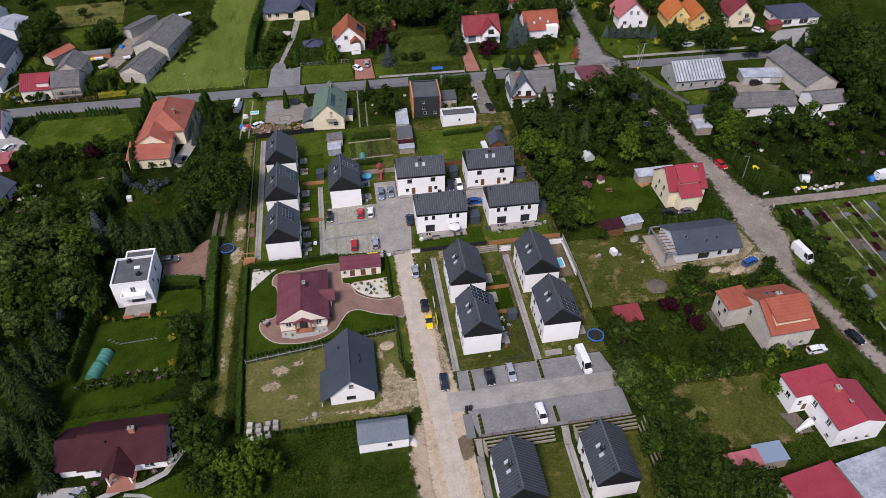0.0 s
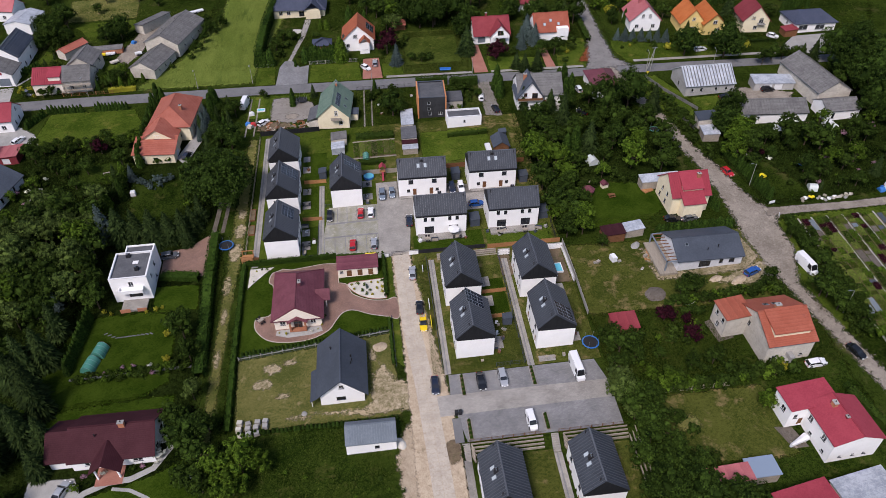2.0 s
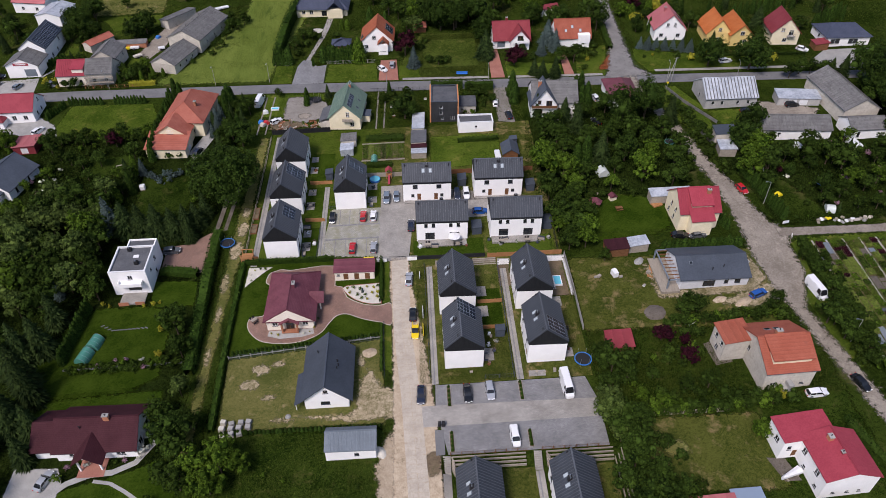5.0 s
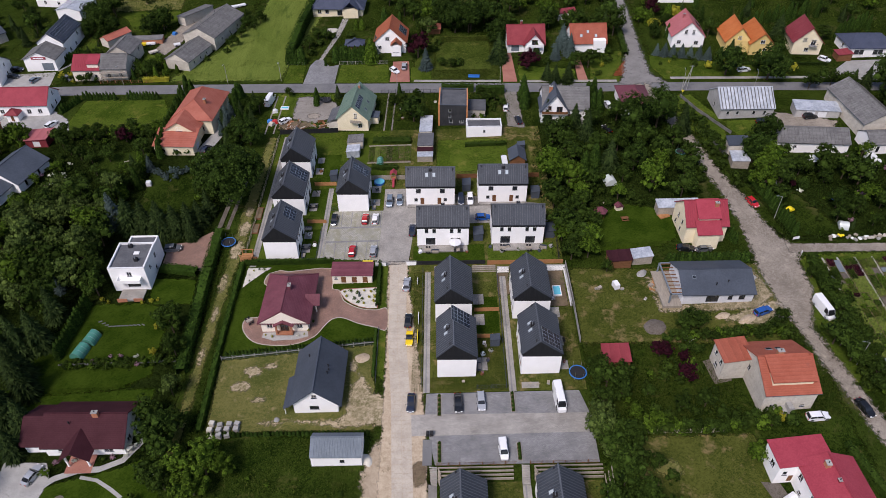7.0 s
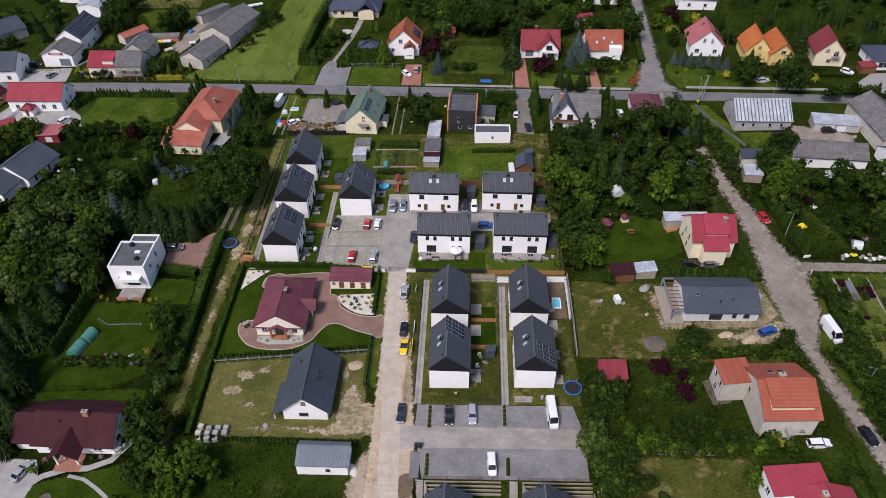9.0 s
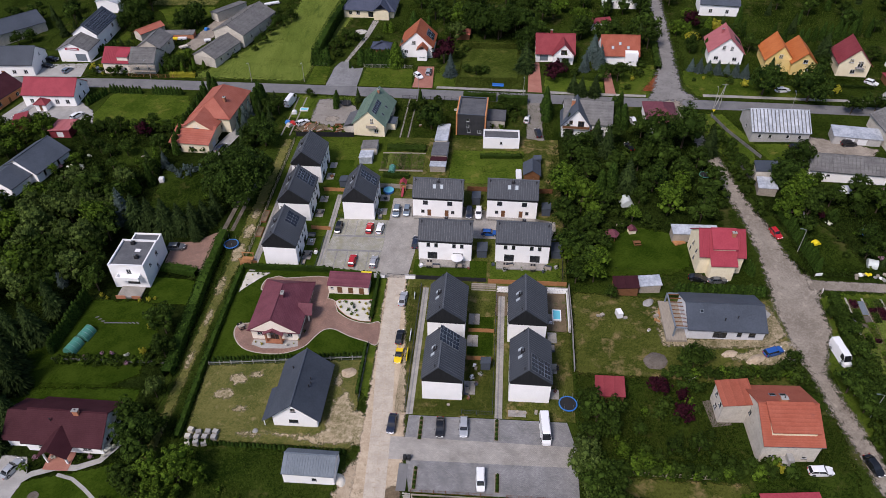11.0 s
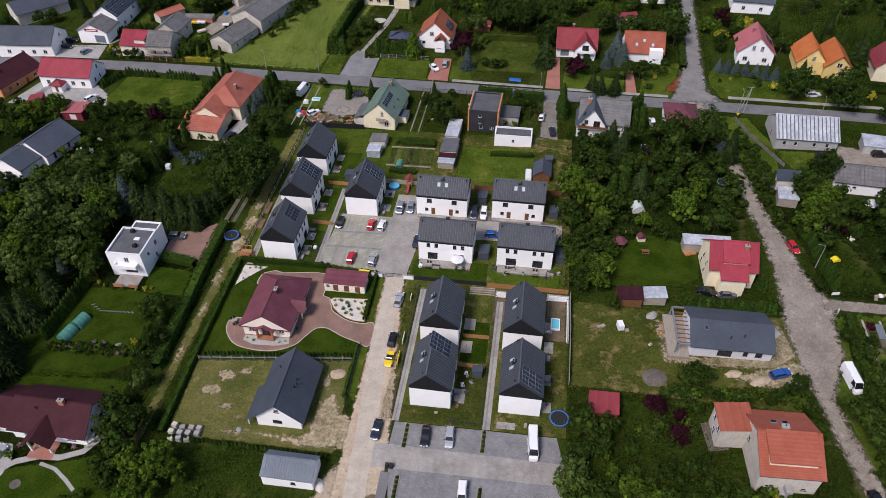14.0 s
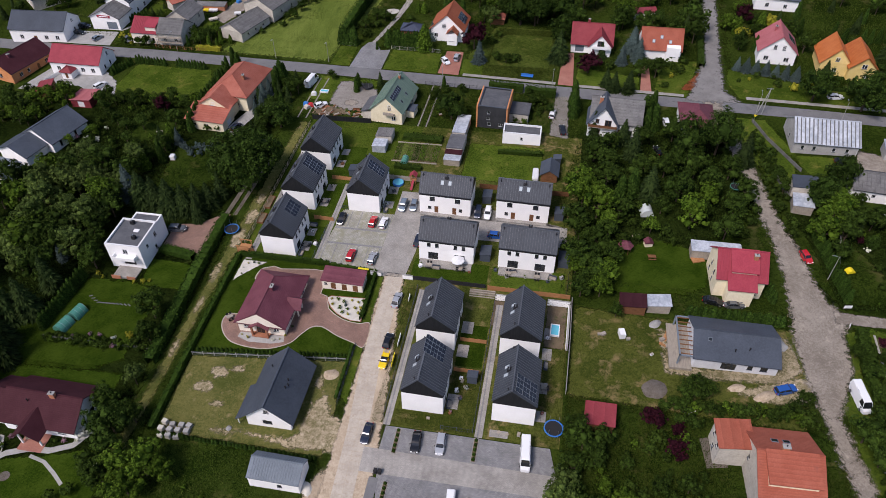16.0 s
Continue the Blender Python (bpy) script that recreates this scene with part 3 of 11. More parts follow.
            for s, u, v in vents:
                if s == side:
                    bm = bmesh.new()
                    up = Matrix.Rotation(flat, 3, "Y")
                    a = Vector((u, v, -0.1))
                    rod(bm, a, a + up @ Vector((0, 0, 0.75)), 0.09, 8)
                    rod(bm, a + up @ Vector((0, 0, 0.7)), a + up @ Vector((0, 0, 0.85)), 0.16, 8)
                    part("roof_vent", bm, "black_metal", rf, m=m)
    elif kind == "hip":
        ow, od = hw + over, d / 2 + over
        k = rise / hw
        ez = eave - k * over
        bm = bmesh.new()
        lo = [bm.verts.new(p) for p in ((-ow, -od, ez), (ow, -od, ez), (ow, od, ez), (-ow, od, ez))]
        up = [bm.verts.new(p) for p in ((-ow, -od, ez + 0.2), (ow, -od, ez + 0.2), (ow, od, ez + 0.2), (-ow, od, ez + 0.2))]
        r0, r1 = bm.verts.new((0, -od + (hw + over) * hips[0], ridge)), bm.verts.new((0, od - (hw + over) * hips[1], ridge))
        bm.faces.new(lo[::-1])
        for i in range(4):
            bm.faces.new((lo[i], lo[(i + 1) % 4], up[(i + 1) % 4], up[i]))
        bm.faces.new((up[0], up[1], r0))
        bm.faces.new((up[1], up[2], r1, r0))
        bm.faces.new((up[2], up[3], r1))
        bm.faces.new((up[3], up[0], r0, r1))
        rf = part("roof", bm, roof, root)
        bm = bmesh.new()
        ew = [(-ow, -od, ez + 0.2), (ow, -od, ez + 0.2), (ow, od, ez + 0.2), (-ow, od, ez + 0.2)]
        p0, p1 = (0, -od + (hw + over) * hips[0], ridge), (0, od - (hw + over) * hips[1], ridge)
        for a, b in ((ew[0], p0), (ew[1], p0), (ew[2], p1), (ew[3], p1), (p0, p1)):
            rod(bm, a, b, 0.11, 6)
        part("ridge_cap", bm, seam_mat or roof, rf)
        for n in (0, 1):
            if hips[n] == 0:
                bm = bmesh.new()
                prism(bm, [(-hw, eave - 0.1), (hw, eave - 0.1), (0, ridge - k * over * 0.8)], *((-od - 0.03, -d / 2 + t) if n == 0 else (d / 2 - t, od + 0.03)))
                part("gable", bm, gable or wall, root)
    elif kind == "flat":
        dims = [(-hw + t, hw - t, -d / 2 + t, d / 2 - t, eave - 0.55, eave - 0.35)]
        part("roof", boxes(*dims), roof, root)
        part("parapet", boxes((-hw - 0.03, hw + 0.03, -d / 2 - 0.03, -d / 2 + 0.35, eave, eave + 0.1), (-hw - 0.03, hw + 0.03, d / 2 - 0.35, d / 2 + 0.03, eave, eave + 0.1),
                              (-hw - 0.03, -hw + 0.35, -d / 2 + 0.35, d / 2 - 0.35, eave, eave + 0.1), (hw - 0.35, hw + 0.03, -d / 2 + 0.35, d / 2 - 0.35, eave, eave + 0.1)), "white_metal" if wall == "white_plaster" else "slate_sheet", root)
    elif kind == "shed":
        bm = bmesh.new()
        prism(bm, [(-hw - over, eave), (hw + over, ridge), (hw + over, ridge + 0.15), (-hw - over, eave + 0.15)][::-1], -d / 2 - over, d / 2 + over)
        rf = part("roof", bm, roof, root)
        bm = bmesh.new()
        prism(bm, [(-hw + 0.02, eave - 0.05), (hw - 0.02, eave - 0.05), (hw - 0.02, ridge - 0.08), (-hw + 0.02, eave - 0.04)], -d / 2 + 0.02, d / 2 - 0.02)
        part("upper_wall", bm, gable or wall, root)
        if seams:
            n = int((d + 2 * over) / seams)
            a = math.degrees(math.atan2(ridge - eave, w + 2 * over))
            part("seaming", boxes(*[(0, math.hypot(w + 2 * over, ridge - eave), -d / 2 - over + (i + 0.5) * seams - 0.025, -d / 2 - over + (i + 0.5) * seams + 0.025, -0.01, 0.05) for i in range(n)]), seam_mat or roof, rf, m=pose(-hw - over, 0, eave + 0.15, 0, -a, 0))["kind"] = "stuff"
    for cx, cy, cw, cd, ch, cm in chimneys:
        z0 = (ridge - abs(cx - rs) * rise / hw - 0.4) if kind in ("gable", "hip") else eave - 0.5
        c = part("chimney", boxes((cx - cw / 2, cx + cw / 2, cy - cd / 2, cy + cd / 2, z0, z0 + 0.4 + ch)), cm, root)
        part("chimney_cap", boxes((cx - cw / 2 - 0.08, cx + cw / 2 + 0.08, cy - cd / 2 - 0.08, cy + cd / 2 + 0.08, z0 + 0.4 + ch, z0 + 0.52 + ch)), "concrete" if cm != "black_metal" else "black_metal", c)
        bm = bmesh.new()
        tube(bm, cx, cy, z0 + 0.5 + ch, z0 + 0.85 + ch, 0.1, n=8)
        part("flue", bm, "alloy" if cm == "black_metal" else "black_metal", c)
    return root


FADING = {}


def fading(material):
    """The same ground cover, thinning out raggedly where its cover runs out."""
    if material not in FADING:
        m = MATS[material].copy()
        m.name = material + "_edge"
        nt = m.node_tree
        lk = nt.links.new
        out = next(n for n in nt.nodes if n.bl_idname == "ShaderNodeOutputMaterial")
        cover = nt.nodes.new("ShaderNodeAttribute")
        cover.attribute_name = "cover"
        tc = nt.nodes.new("ShaderNodeTexCoord")
        wide = node(nt, "ShaderNodeTexNoise", Scale=0.8, Detail=8.0, Roughness=0.75)
        lk(tc.outputs["Object"], wide.inputs["Vector"])
        ragged = nt.nodes.new("ShaderNodeMath")
        ragged.operation = "MULTIPLY_ADD"
        ragged.inputs[1].default_value = 1.7
        lk(wide.outputs["Fac"], ragged.inputs[0])
        lk(cover.outputs["Fac"], ragged.inputs[2])
        step = nt.nodes.new("ShaderNodeMapRange")
        step.inputs["From Min"].default_value, step.inputs["From Max"].default_value = 1.2, 1.5
        lk(ragged.outputs[0], step.inputs["Value"])
        clear, mix = nt.nodes.new("ShaderNodeBsdfTransparent"), nt.nodes.new("ShaderNodeMixShader")
        lk(step.outputs[0], mix.inputs[0])
        lk(clear.outputs[0], mix.inputs[1])
        lk(nt.nodes["Principled BSDF"].outputs[0], mix.inputs[2])
        lk(mix.outputs[0], out.inputs["Surface"])
        MATS[m.name] = m
        FADING[material] = m.name
    return FADING[material]


def soft_sheet(name, material, outline, lift, fade, parent=None):
    """A patch of ground cover on the slope that thins out across its edge."""
    pts = np.array(outline, dtype=float)
    nxt = np.roll(pts, -1, axis=0)
    lo, hi = pts.min(axis=0), pts.max(axis=0)
    cell = max(fade * 0.8, math.sqrt((hi[0] - lo[0]) * (hi[1] - lo[1])) / 45)
    fade = max(fade, cell * 1.1)
    lo, hi = lo - fade - cell, hi + fade + cell
    gxs, gys = np.arange(lo[0], hi[0] + cell, cell), np.arange(lo[1], hi[1] + cell, cell)
    gx, gy = np.meshgrid(gxs, gys)
    near = np.full(gx.shape, 1e9)
    within = np.zeros(gx.shape, dtype=bool)
    for (ax, ay), (bx, by) in zip(pts, nxt):
        dx, dy = bx - ax, by - ay
        u = np.clip(((gx - ax) * dx + (gy - ay) * dy) / max(dx * dx + dy * dy, 1e-9), 0, 1)
        near = np.minimum(near, np.hypot(gx - ax - u * dx, gy - ay - u * dy))
        if abs(dy) > 1e-9:
            within ^= ((ay > gy) != (by > gy)) & (gx < dx * (gy - ay) / dy + ax)
    signed = np.where(within, near, -near)
    cover = np.clip(0.5 + 0.5 * signed / fade, 0, 1)
    index = {}
    verts, faces, values = [], [], []
    for i in range(len(gys) - 1):
        for j in range(len(gxs) - 1):
            if cover[i:i + 2, j:j + 2].max() <= 0:
                continue
            quad = []
            for a, b in ((i, j), (i, j + 1), (i + 1, j + 1), (i + 1, j)):
                if (a, b) not in index:
                    index[a, b] = len(verts)
                    verts.append((gxs[b], gys[a], gz(gxs[b], gys[a]) + lift))
                    values.append(cover[a, b])
                quad.append(index[a, b])
            faces.append(quad)
    me = bpy.data.meshes.new(name)
    me.from_pydata(verts, [], faces)
    me.attributes.new("cover", "FLOAT", "POINT").data.foreach_set("value", values)
    me.materials.append(MATS[fading(material)])
    ob = new(name, me)
    ob.parent = parent
    return ob


def sheet(name, material, outline, lift, label="", category="", kind="structure", jitter=0.0, parent=None):
    """A patch of ground that follows the slope; with jitter its edge is ragged and fades into what lies round it."""
    if jitter:
        return tagged(soft_sheet(name, material, outline, lift, max(0.35, min(1.6, jitter * 2.0)), parent), label, category, kind=kind)
    bm = bmesh.new()
    f = bm.faces.new([bm.verts.new((px, py, gz(px, py) + lift)) for px, py in outline])
    if sum(a[0] * b[1] - b[0] * a[1] for a, b in zip(outline, outline[1:] + outline[:1])) < 0:
        f.normal_flip()
    bmesh.ops.triangulate(bm, faces=bm.faces[:])
    return tagged(part(name, bm, material, parent), label, category, kind=kind)


def ribbon(points, widths):
    """Outline of a road from its middle line and its widths."""
    left, right = [], []
    for i, (px, py) in enumerate(points):
        ax, ay = points[max(0, i - 1)]
        bx, by = points[min(len(points) - 1, i + 1)]
        l = math.hypot(bx - ax, by - ay)
        nx, ny = -(by - ay) / l, (bx - ax) / l
        wd = widths[i] / 2
        left.append((px + nx * wd, py + ny * wd))
        right.append((px - nx * wd, py - ny * wd))
    return left + right[::-1]


def curved(points, steps=5):
    """A closed outline rounded through its points."""
    n, out = len(points), []
    for i in range(n):
        p0, p1, p2, p3 = (Vector(points[(i + k) % n]) for k in (-1, 0, 1, 2))
        for j in range(steps):
            t = j / steps
            q = 0.5 * ((2 * p1) + (p2 - p0) * t + (2 * p0 - 5 * p1 + 4 * p2 - p3) * t * t + (3 * p1 - p0 - 3 * p2 + p3) * t ** 3)
            out.append((q.x, q.y))
    return out


def disc(x, y, rx, ry, n=20, yaw=0.0):
    c, s = math.cos(radians(yaw)), math.sin(radians(yaw))
    return [(x + rx * math.cos(2 * math.pi * i / n) * c - ry * math.sin(2 * math.pi * i / n) * s, y + rx * math.cos(2 * math.pi * i / n) * s + ry * math.sin(2 * math.pi * i / n) * c) for i in range(n)]


def rect(x0, x1, y0, y1):
    return [(x0, y0), (x1, y0), (x1, y1), (x0, y1)]

# ---- ground, roads, lots ----
fine_x = [7.9, 8.4, 8.9, 41.6, 42.6, 43.6]
fine_y = [-58.4, -57.8, -57.2, -56.6, -56.0]
coarse = [-1500 + 3000 * i / 60 for i in range(61)]
gx_, gy_ = sorted(coarse + fine_x), sorted(coarse + fine_y)
bm = bmesh.new()
rows_v = [[bm.verts.new((gx, gy, gz(gx, gy))) for gx in gx_] for gy in gy_]
for i in range(len(gy_) - 1):
    for j in range(len(gx_) - 1):
        bm.faces.new((rows_v[i][j], rows_v[i][j + 1], rows_v[i + 1][j + 1], rows_v[i + 1][j]))
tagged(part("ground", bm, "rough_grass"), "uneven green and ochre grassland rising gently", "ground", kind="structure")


def wider(outline, by):
    """The outline pushed outward, for an edging that shows round a patch."""
    area = sum(a[0] * b[1] - b[0] * a[1] for a, b in zip(outline, outline[1:] + outline[:1]))
    s = 1 if area > 0 else -1
    out = []
    n = len(outline)
    for i in range(n):
        ax, ay = outline[i - 1]
        bx, by_ = outline[(i + 1) % n]
        l = math.hypot(bx - ax, by_ - ay) or 1
        out.append((outline[i][0] + s * (by_ - ay) / l * by, outline[i][1] - s * (bx - ax) / l * by))
    return out


# wide patches, lowest first
W = dict(kind="structure", category="ground")
sheet("woodland_floor", "undergrowth", [(-135, -95), (-39.6, -95), (-39.6, -60), (-46, -45), (-45.5, 0), (-48, 34), (-50, 60), (-60, 62), (-75, 60), (-110, 60), (-135, 45)], 0.012, "undergrowth below trees, their shade put in its dark colour", jitter=1.2, **W)
sheet("orchard_floor", "orchard_grass", [(41.5, -75), (92, -75), (92, -30), (86, -28), (42, -27)], 0.012, "orchard floor with mixed weeds, darkened for missing tree shade", jitter=1.0, **W)
sheet("thicket_floor", "undergrowth", [(38.8, 0), (62, 6), (84, 36), (76, 66), (60, 62), (40, 58), (36.5, 32)], 0.012, "overgrown thicket floor, tree shade put in its colour", jitter=1.0, **W)
sheet("garden_floor", "undergrowth", [(97, 4), (170, 6), (200, 60), (150, 70), (128, 36), (92, 34), (90, 24)], 0.012, "overgrown garden floor, tree shade put in its colour", jitter=1.0, **W)
sheet("far_floor", "rough_grass", [(-42, 101), (32, 101), (72, 96), (78, 200), (-28, 200), (-36, 150)], 0.012, "garden floor north of the road, shade in its dark green", jitter=1.2, **W)
sheet("far_floor", "rough_grass", [(84, 97), (180, 92), (240, 200), (88, 200)], 0.012, "garden floor behind far houses, shade in its dark green", jitter=1.2, **W)
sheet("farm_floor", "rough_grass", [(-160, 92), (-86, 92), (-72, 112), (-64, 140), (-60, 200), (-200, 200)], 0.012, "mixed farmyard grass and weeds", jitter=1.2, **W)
sheet("field", "meadow", [(-84, 92.5), (-62, 91.2), (-44, 90.4), (-43, 100), (-38, 125), (-33, 150), (-28, 215), (-56, 215), (-60, 145), (-70, 112)], 0.02, "tall yellow-green meadow with mown stripes", jitter=0.8, **W)
sheet("lawn", "lawn", [(-109.7, 62.0), (-77.5, 63.5), (-75.8, 67.5), (-81, 80.2), (-108, 81.2)], 0.024, "broad mown lawn ringed by hedges", jitter=0.25, **W)
sheet("verge", "lawn", [(-43, 88.4), (-36, 88.2), (-36.4, 100.4), (-42.4, 101.2)], 0.024, "mown verge beside a drive", jitter=0.2, **W)
sheet("verge", "lawn", [(-24.6, 87.6), (-6.4, 86.8), (-7.2, 99.2), (-24, 100)], 0.024, "mown verge before a fence", jitter=0.2, **W)
sheet("verge", "bank_grass", [(1.0, 86.6), (31.8, 85.0), (32.4, 110), (28, 119), (9, 120), (2, 100)], 0.024, "rough meadow grass beside the road", jitter=0.4, **W)
sheet("verge", "lawn", [(0.8, 87.6), (8.0, 87.3), (7.8, 95), (0.8, 97)], 0.03, "dry mown verge beside a drive", jitter=0.2, **W)
sheet("drive", "yard_gravel", [(32.0, 79.4), (31.8, 58.4), (36.8, 57.4), (36.0, 79.2)], 0.036, "grey gravel drive along a house", "drive", jitter=0.3)
sheet("field_lawn", "lawn", [(-122, 148), (-94, 148), (-90, 140), (-97, 134.5), (-108, 132), (-114, 142)], 0.03, "mown field behind farm buildings", jitter=0.4, **W)
sheet("field", "dry_lawn", [(-124, 170), (-96, 170), (-94, 149.5), (-121, 149.5)], 0.028, "ochre field behind farm buildings", jitter=0.6, **W)
sheet("lawn", "lawn", [(-112, 116.5), (-105, 119), (-93, 113), (-90, 108), (-96, 105), (-98, 112), (-106, 117)], 0.03, "yard lawn between farm sheds", jitter=0.3, **W)
sheet("yard", "gravel_track", [(-90, 111), (-86.5, 119), (-84, 135), (-80, 146), (-84, 148), (-90, 136), (-93, 124), (-95, 115)], 0.034, "pale trodden farm yard", jitter=0.4, **W)
sheet("lawn", "lawn", [(-124, 112), (-118, 103), (-113, 106), (-116, 118), (-122, 128)], 0.03, "garden lawn beside the cottage", jitter=0.4, **W)
sheet("path", "concrete", [(-126.2, 102.0), (-125.2, 101.6), (-120.4, 109), (-121.2, 109.6)], 0.036, "narrow concrete path", "pavement")
sheet("lawn", "rough_grass", [(101.6, 5.4), (113, 5.6), (111, 13), (107, 22), (103.6, 26), (99.8, 20), (100.6, 8)], 0.026, "shaggy garden lawn behind a hedge", jitter=0.6, **W)
sheet("roadside_grass", "rough_grass", [(92.8, 10), (95.2, 10.6), (98.6, 4.6), (97.2, 16), (95.4, 26), (90.6, 34), (90.2, 31), (93.4, 21)], 0.024, "rough grass along a hedge", jitter=0.3, **W)
sheet("allotment_floor", "lawn", [(100.6, -1.2), (140, -0.8), (144, -55), (106, -55), (103, -24)], 0.026, "grass between allotment beds", jitter=0.3, **W)
sheet("roadside_grass", "lawn", [(94.2, -22), (96.4, -17.6), (98.0, -12.8), (98.4, -3), (100.6, -2), (99.4, -14), (101, -24), (100, -40), (97.4, -42), (95.2, -32)], 0.024, "grass edge where a van stands", jitter=0.3, **W)
sheet("verge", "lawn", [(37.4, 84.8), (57, 83.6), (57, 92), (38, 96)], 0.024, "mown verge under trees", jitter=0.3, **W)
sheet("verge", "lawn", [(61, 83.2), (71, 82.6), (75.6, 104), (64, 102)], 0.024, "lawn on a road corner", jitter=0.3, **W)
sheet("verge", "lawn", [(86, 83.6), (128, 81), (126, 90), (100, 95), (84, 100), (83, 92)], 0.024, "mown verge at the junction", jitter=0.3, **W)
sheet("verge", "lawn", [(-44, 81.6), (-44, 68), (-24, 66), (-24, 80.6)], 0.02, "patchy yard grass", jitter=0.6, **W)
sheet("lawn", "lawn", [(84, 74), (92, 73.5), (98, 58), (96, 48), (91, 44), (84, 60)], 0.024, "rough grass strip along a fence", jitter=0.3, **W)
sheet("lawn", "lawn", [(96, 58), (114, 58), (114, 50), (100, 50)], 0.024, "mown grass before the block house", jitter=0.3, **W)
sheet("lawn", "rich_lawn", [(50, 1.5), (66, 3), (71, 6), (72, 17), (60, 20), (51, 15)], 0.024, "lush garden lawn behind the yellow house", jitter=0.5, **W)
sheet("plot", "plot_grass", [(41.6, -27), (86, -28.4), (89, -18), (88, -4), (62, -4.6), (42, -3.8)], 0.02, "patchy dry grass on a building plot", jitter=0.5, **W)
sheet("lawn", "plot_grass", [(45.6, -50.6), (54, -50.4), (72, -50.8), (72.2, -56), (72.4, -67), (52, -66.5), (47, -60)], 0.024, "yellowing garden lawn", jitter=0.5, **W)
sheet("bare_patch", "dry_lawn", disc(53.5, -57.5, 2.6, 1.8, 14), 0.036, "dry patch in a garden lawn", jitter=0.6, **W)
sheet("lawn", "rich_lawn", [(-83, -38.5), (-58, -36.5), (-52, -33), (-53, -14), (-60, -11.5), (-74, -12), (-79, -22)], 0.024, "terraced garden lawn with flower edges", jitter=0.5, **W)
sheet("lawn", "rich_lawn", [(-86, -42), (-50, -40.5), (-50, -36.2), (-84, -37.6)], 0.024, "garden lawn behind the maroon roof", jitter=0.4, **W)
sheet("lawn", "rich_lawn", [(-66, -58.5), (-52, -55), (-46, -52), (-42, -58), (-44, -74), (-66, -76)], 0.024, "lush front lawn with a curved path", jitter=0.3, **W)
sheet("lawn", "rich_lawn", [(-60, -3.6), (-49.2, -4.2), (-48.6, -12.4), (-59, -12.2)], 0.024, "garden lawn below a paved yard", jitter=0.3, **W)
sheet("lawn", "orchard_grass", [(-72, 20), (-58, 24), (-56, 34), (-60, 42), (-74, 40)], 0.024, "garden lawn among shrubs", jitter=0.7, **W)
sheet("lawn", "orchard_grass", [(-91, 40), (-78, 41), (-78, 52), (-92, 50)], 0.024, "garden lawn with a bench", jitter=0.7, **W)
sheet("strip", "orchard_grass", [(-45, -62), (-39.4, -62), (-39.2, 0), (-37.6, 8), (-37.4, 60), (-46.5, 60), (-47, 14), (-43.8, 0), (-44.6, -30)], 0.016, "worn grass track with bare patches", jitter=0.4, **W)
sheet("worn_track", "dry_lawn", ribbon([(-42.4, -58), (-42.2, -30), (-41.9, -8), (-41.4, 8), (-41.2, 30), (-40.6, 56)], [2.2, 2.0, 2.4, 3.4, 3.0, 2.4]), 0.026, "worn yellowing track between hedges", jitter=0.5, **W)
for sx, sy, ra, rb in ((-41.5, 6, 2.2, 4.2), (-41.0, 14, 1.8, 3.6), (-42.4, -6, 1.2, 4.0), (-42.2, -16, 0.8, 3.2), (-42.4, -28, 0.7, 3.4), (-41.2, 21, 1.5, 2.6)):
    sheet("bare_patch", "sandy_grass", disc(sx, sy, ra * 0.7, rb * 0.8, 14), 0.03, "bare sandy patch in the worn grass", jitter=0.5, **W)

# estate ground
for ex0, ex1, ey0, ey1 in ((-38.4, -4.7, 0.6, 58), (-4.7, 41, 21, 58), (3.0, 41, -39.2, 21)):
    sheet("estate_grass", "lawn" if ex0 < -30 else "plot_grass", rect(ex0, ex1, ey0, ey1), 0.02, "garden grass between the twin houses", **W)
sheet("garden_lawn", "rich_lawn", rect(3.9, 21.8, -1.0, 5.6), 0.032, "fresh garden lawn behind a twin house", **W)
sheet("garden_lawn", "lawn", rect(22.6, 39.6, -1.2, 5.6), 0.032, "garden lawn behind a twin house", **W)
sheet("garden_lawn", "rich_lawn", rect(18.4, 24.0, -23.5, -12.5), 0.032, "fresh garden lawn between houses", **W)
sheet("garden_lawn", "rich_lawn", rect(-24.4, -20.6, 1.0, 13.0), 0.032, "fresh lawn beside a twin house", **W)
sheet("garden_lawn", "rich_lawn", rect(-24.4, -19.2, 18.0, 30.0), 0.032, "fresh lawn beside a twin house", **W)
sheet("garden_lawn", "rich_lawn", rect(-24.6, -18.4, 33.0, 46.0), 0.032, "fresh lawn beside a twin house", **W)
sheet("back_garden", "lawn", [(9.5, 36), (30, 36.5), (31, 52), (10, 52)], 0.032, "mown back garden", jitter=0.3, **W)
sheet("garden_soil", "soil", rect(36.2, 40.4, -16.0, -4.5), 0.03, "bare dug soil beside a block wall", jitter=0.2, **W)
sheet("garden_soil", "soil", rect(24.3, 27.2, -12.0, -4.8), 0.03, "bare soil beside a path", jitter=0.2, **W)
sheet("lower_grass", "plot_grass", rect(19.2, 27.2, -90, -58.6), 0.02, "patchy grass between lower houses", **W)
sheet("lower_grass", "plot_grass", rect(36.8, 41.2, -90, -58.6), 0.02, "grass beside a lower house", **W)
sheet("roadside_grass", "plot_grass", [(4.6, -40), (4.4, -4), (6.8, -4), (7.0, -39)], 0.028, "grass strip beside the estate road", jitter=0.35, **W)
sheet("roadside_grass", "plot_grass", [(7.4, -57), (8.2, -57), (8.8, -90), (7.0, -90)], 0.028, "grass strip beside the estate road", jitter=0.3, **W)
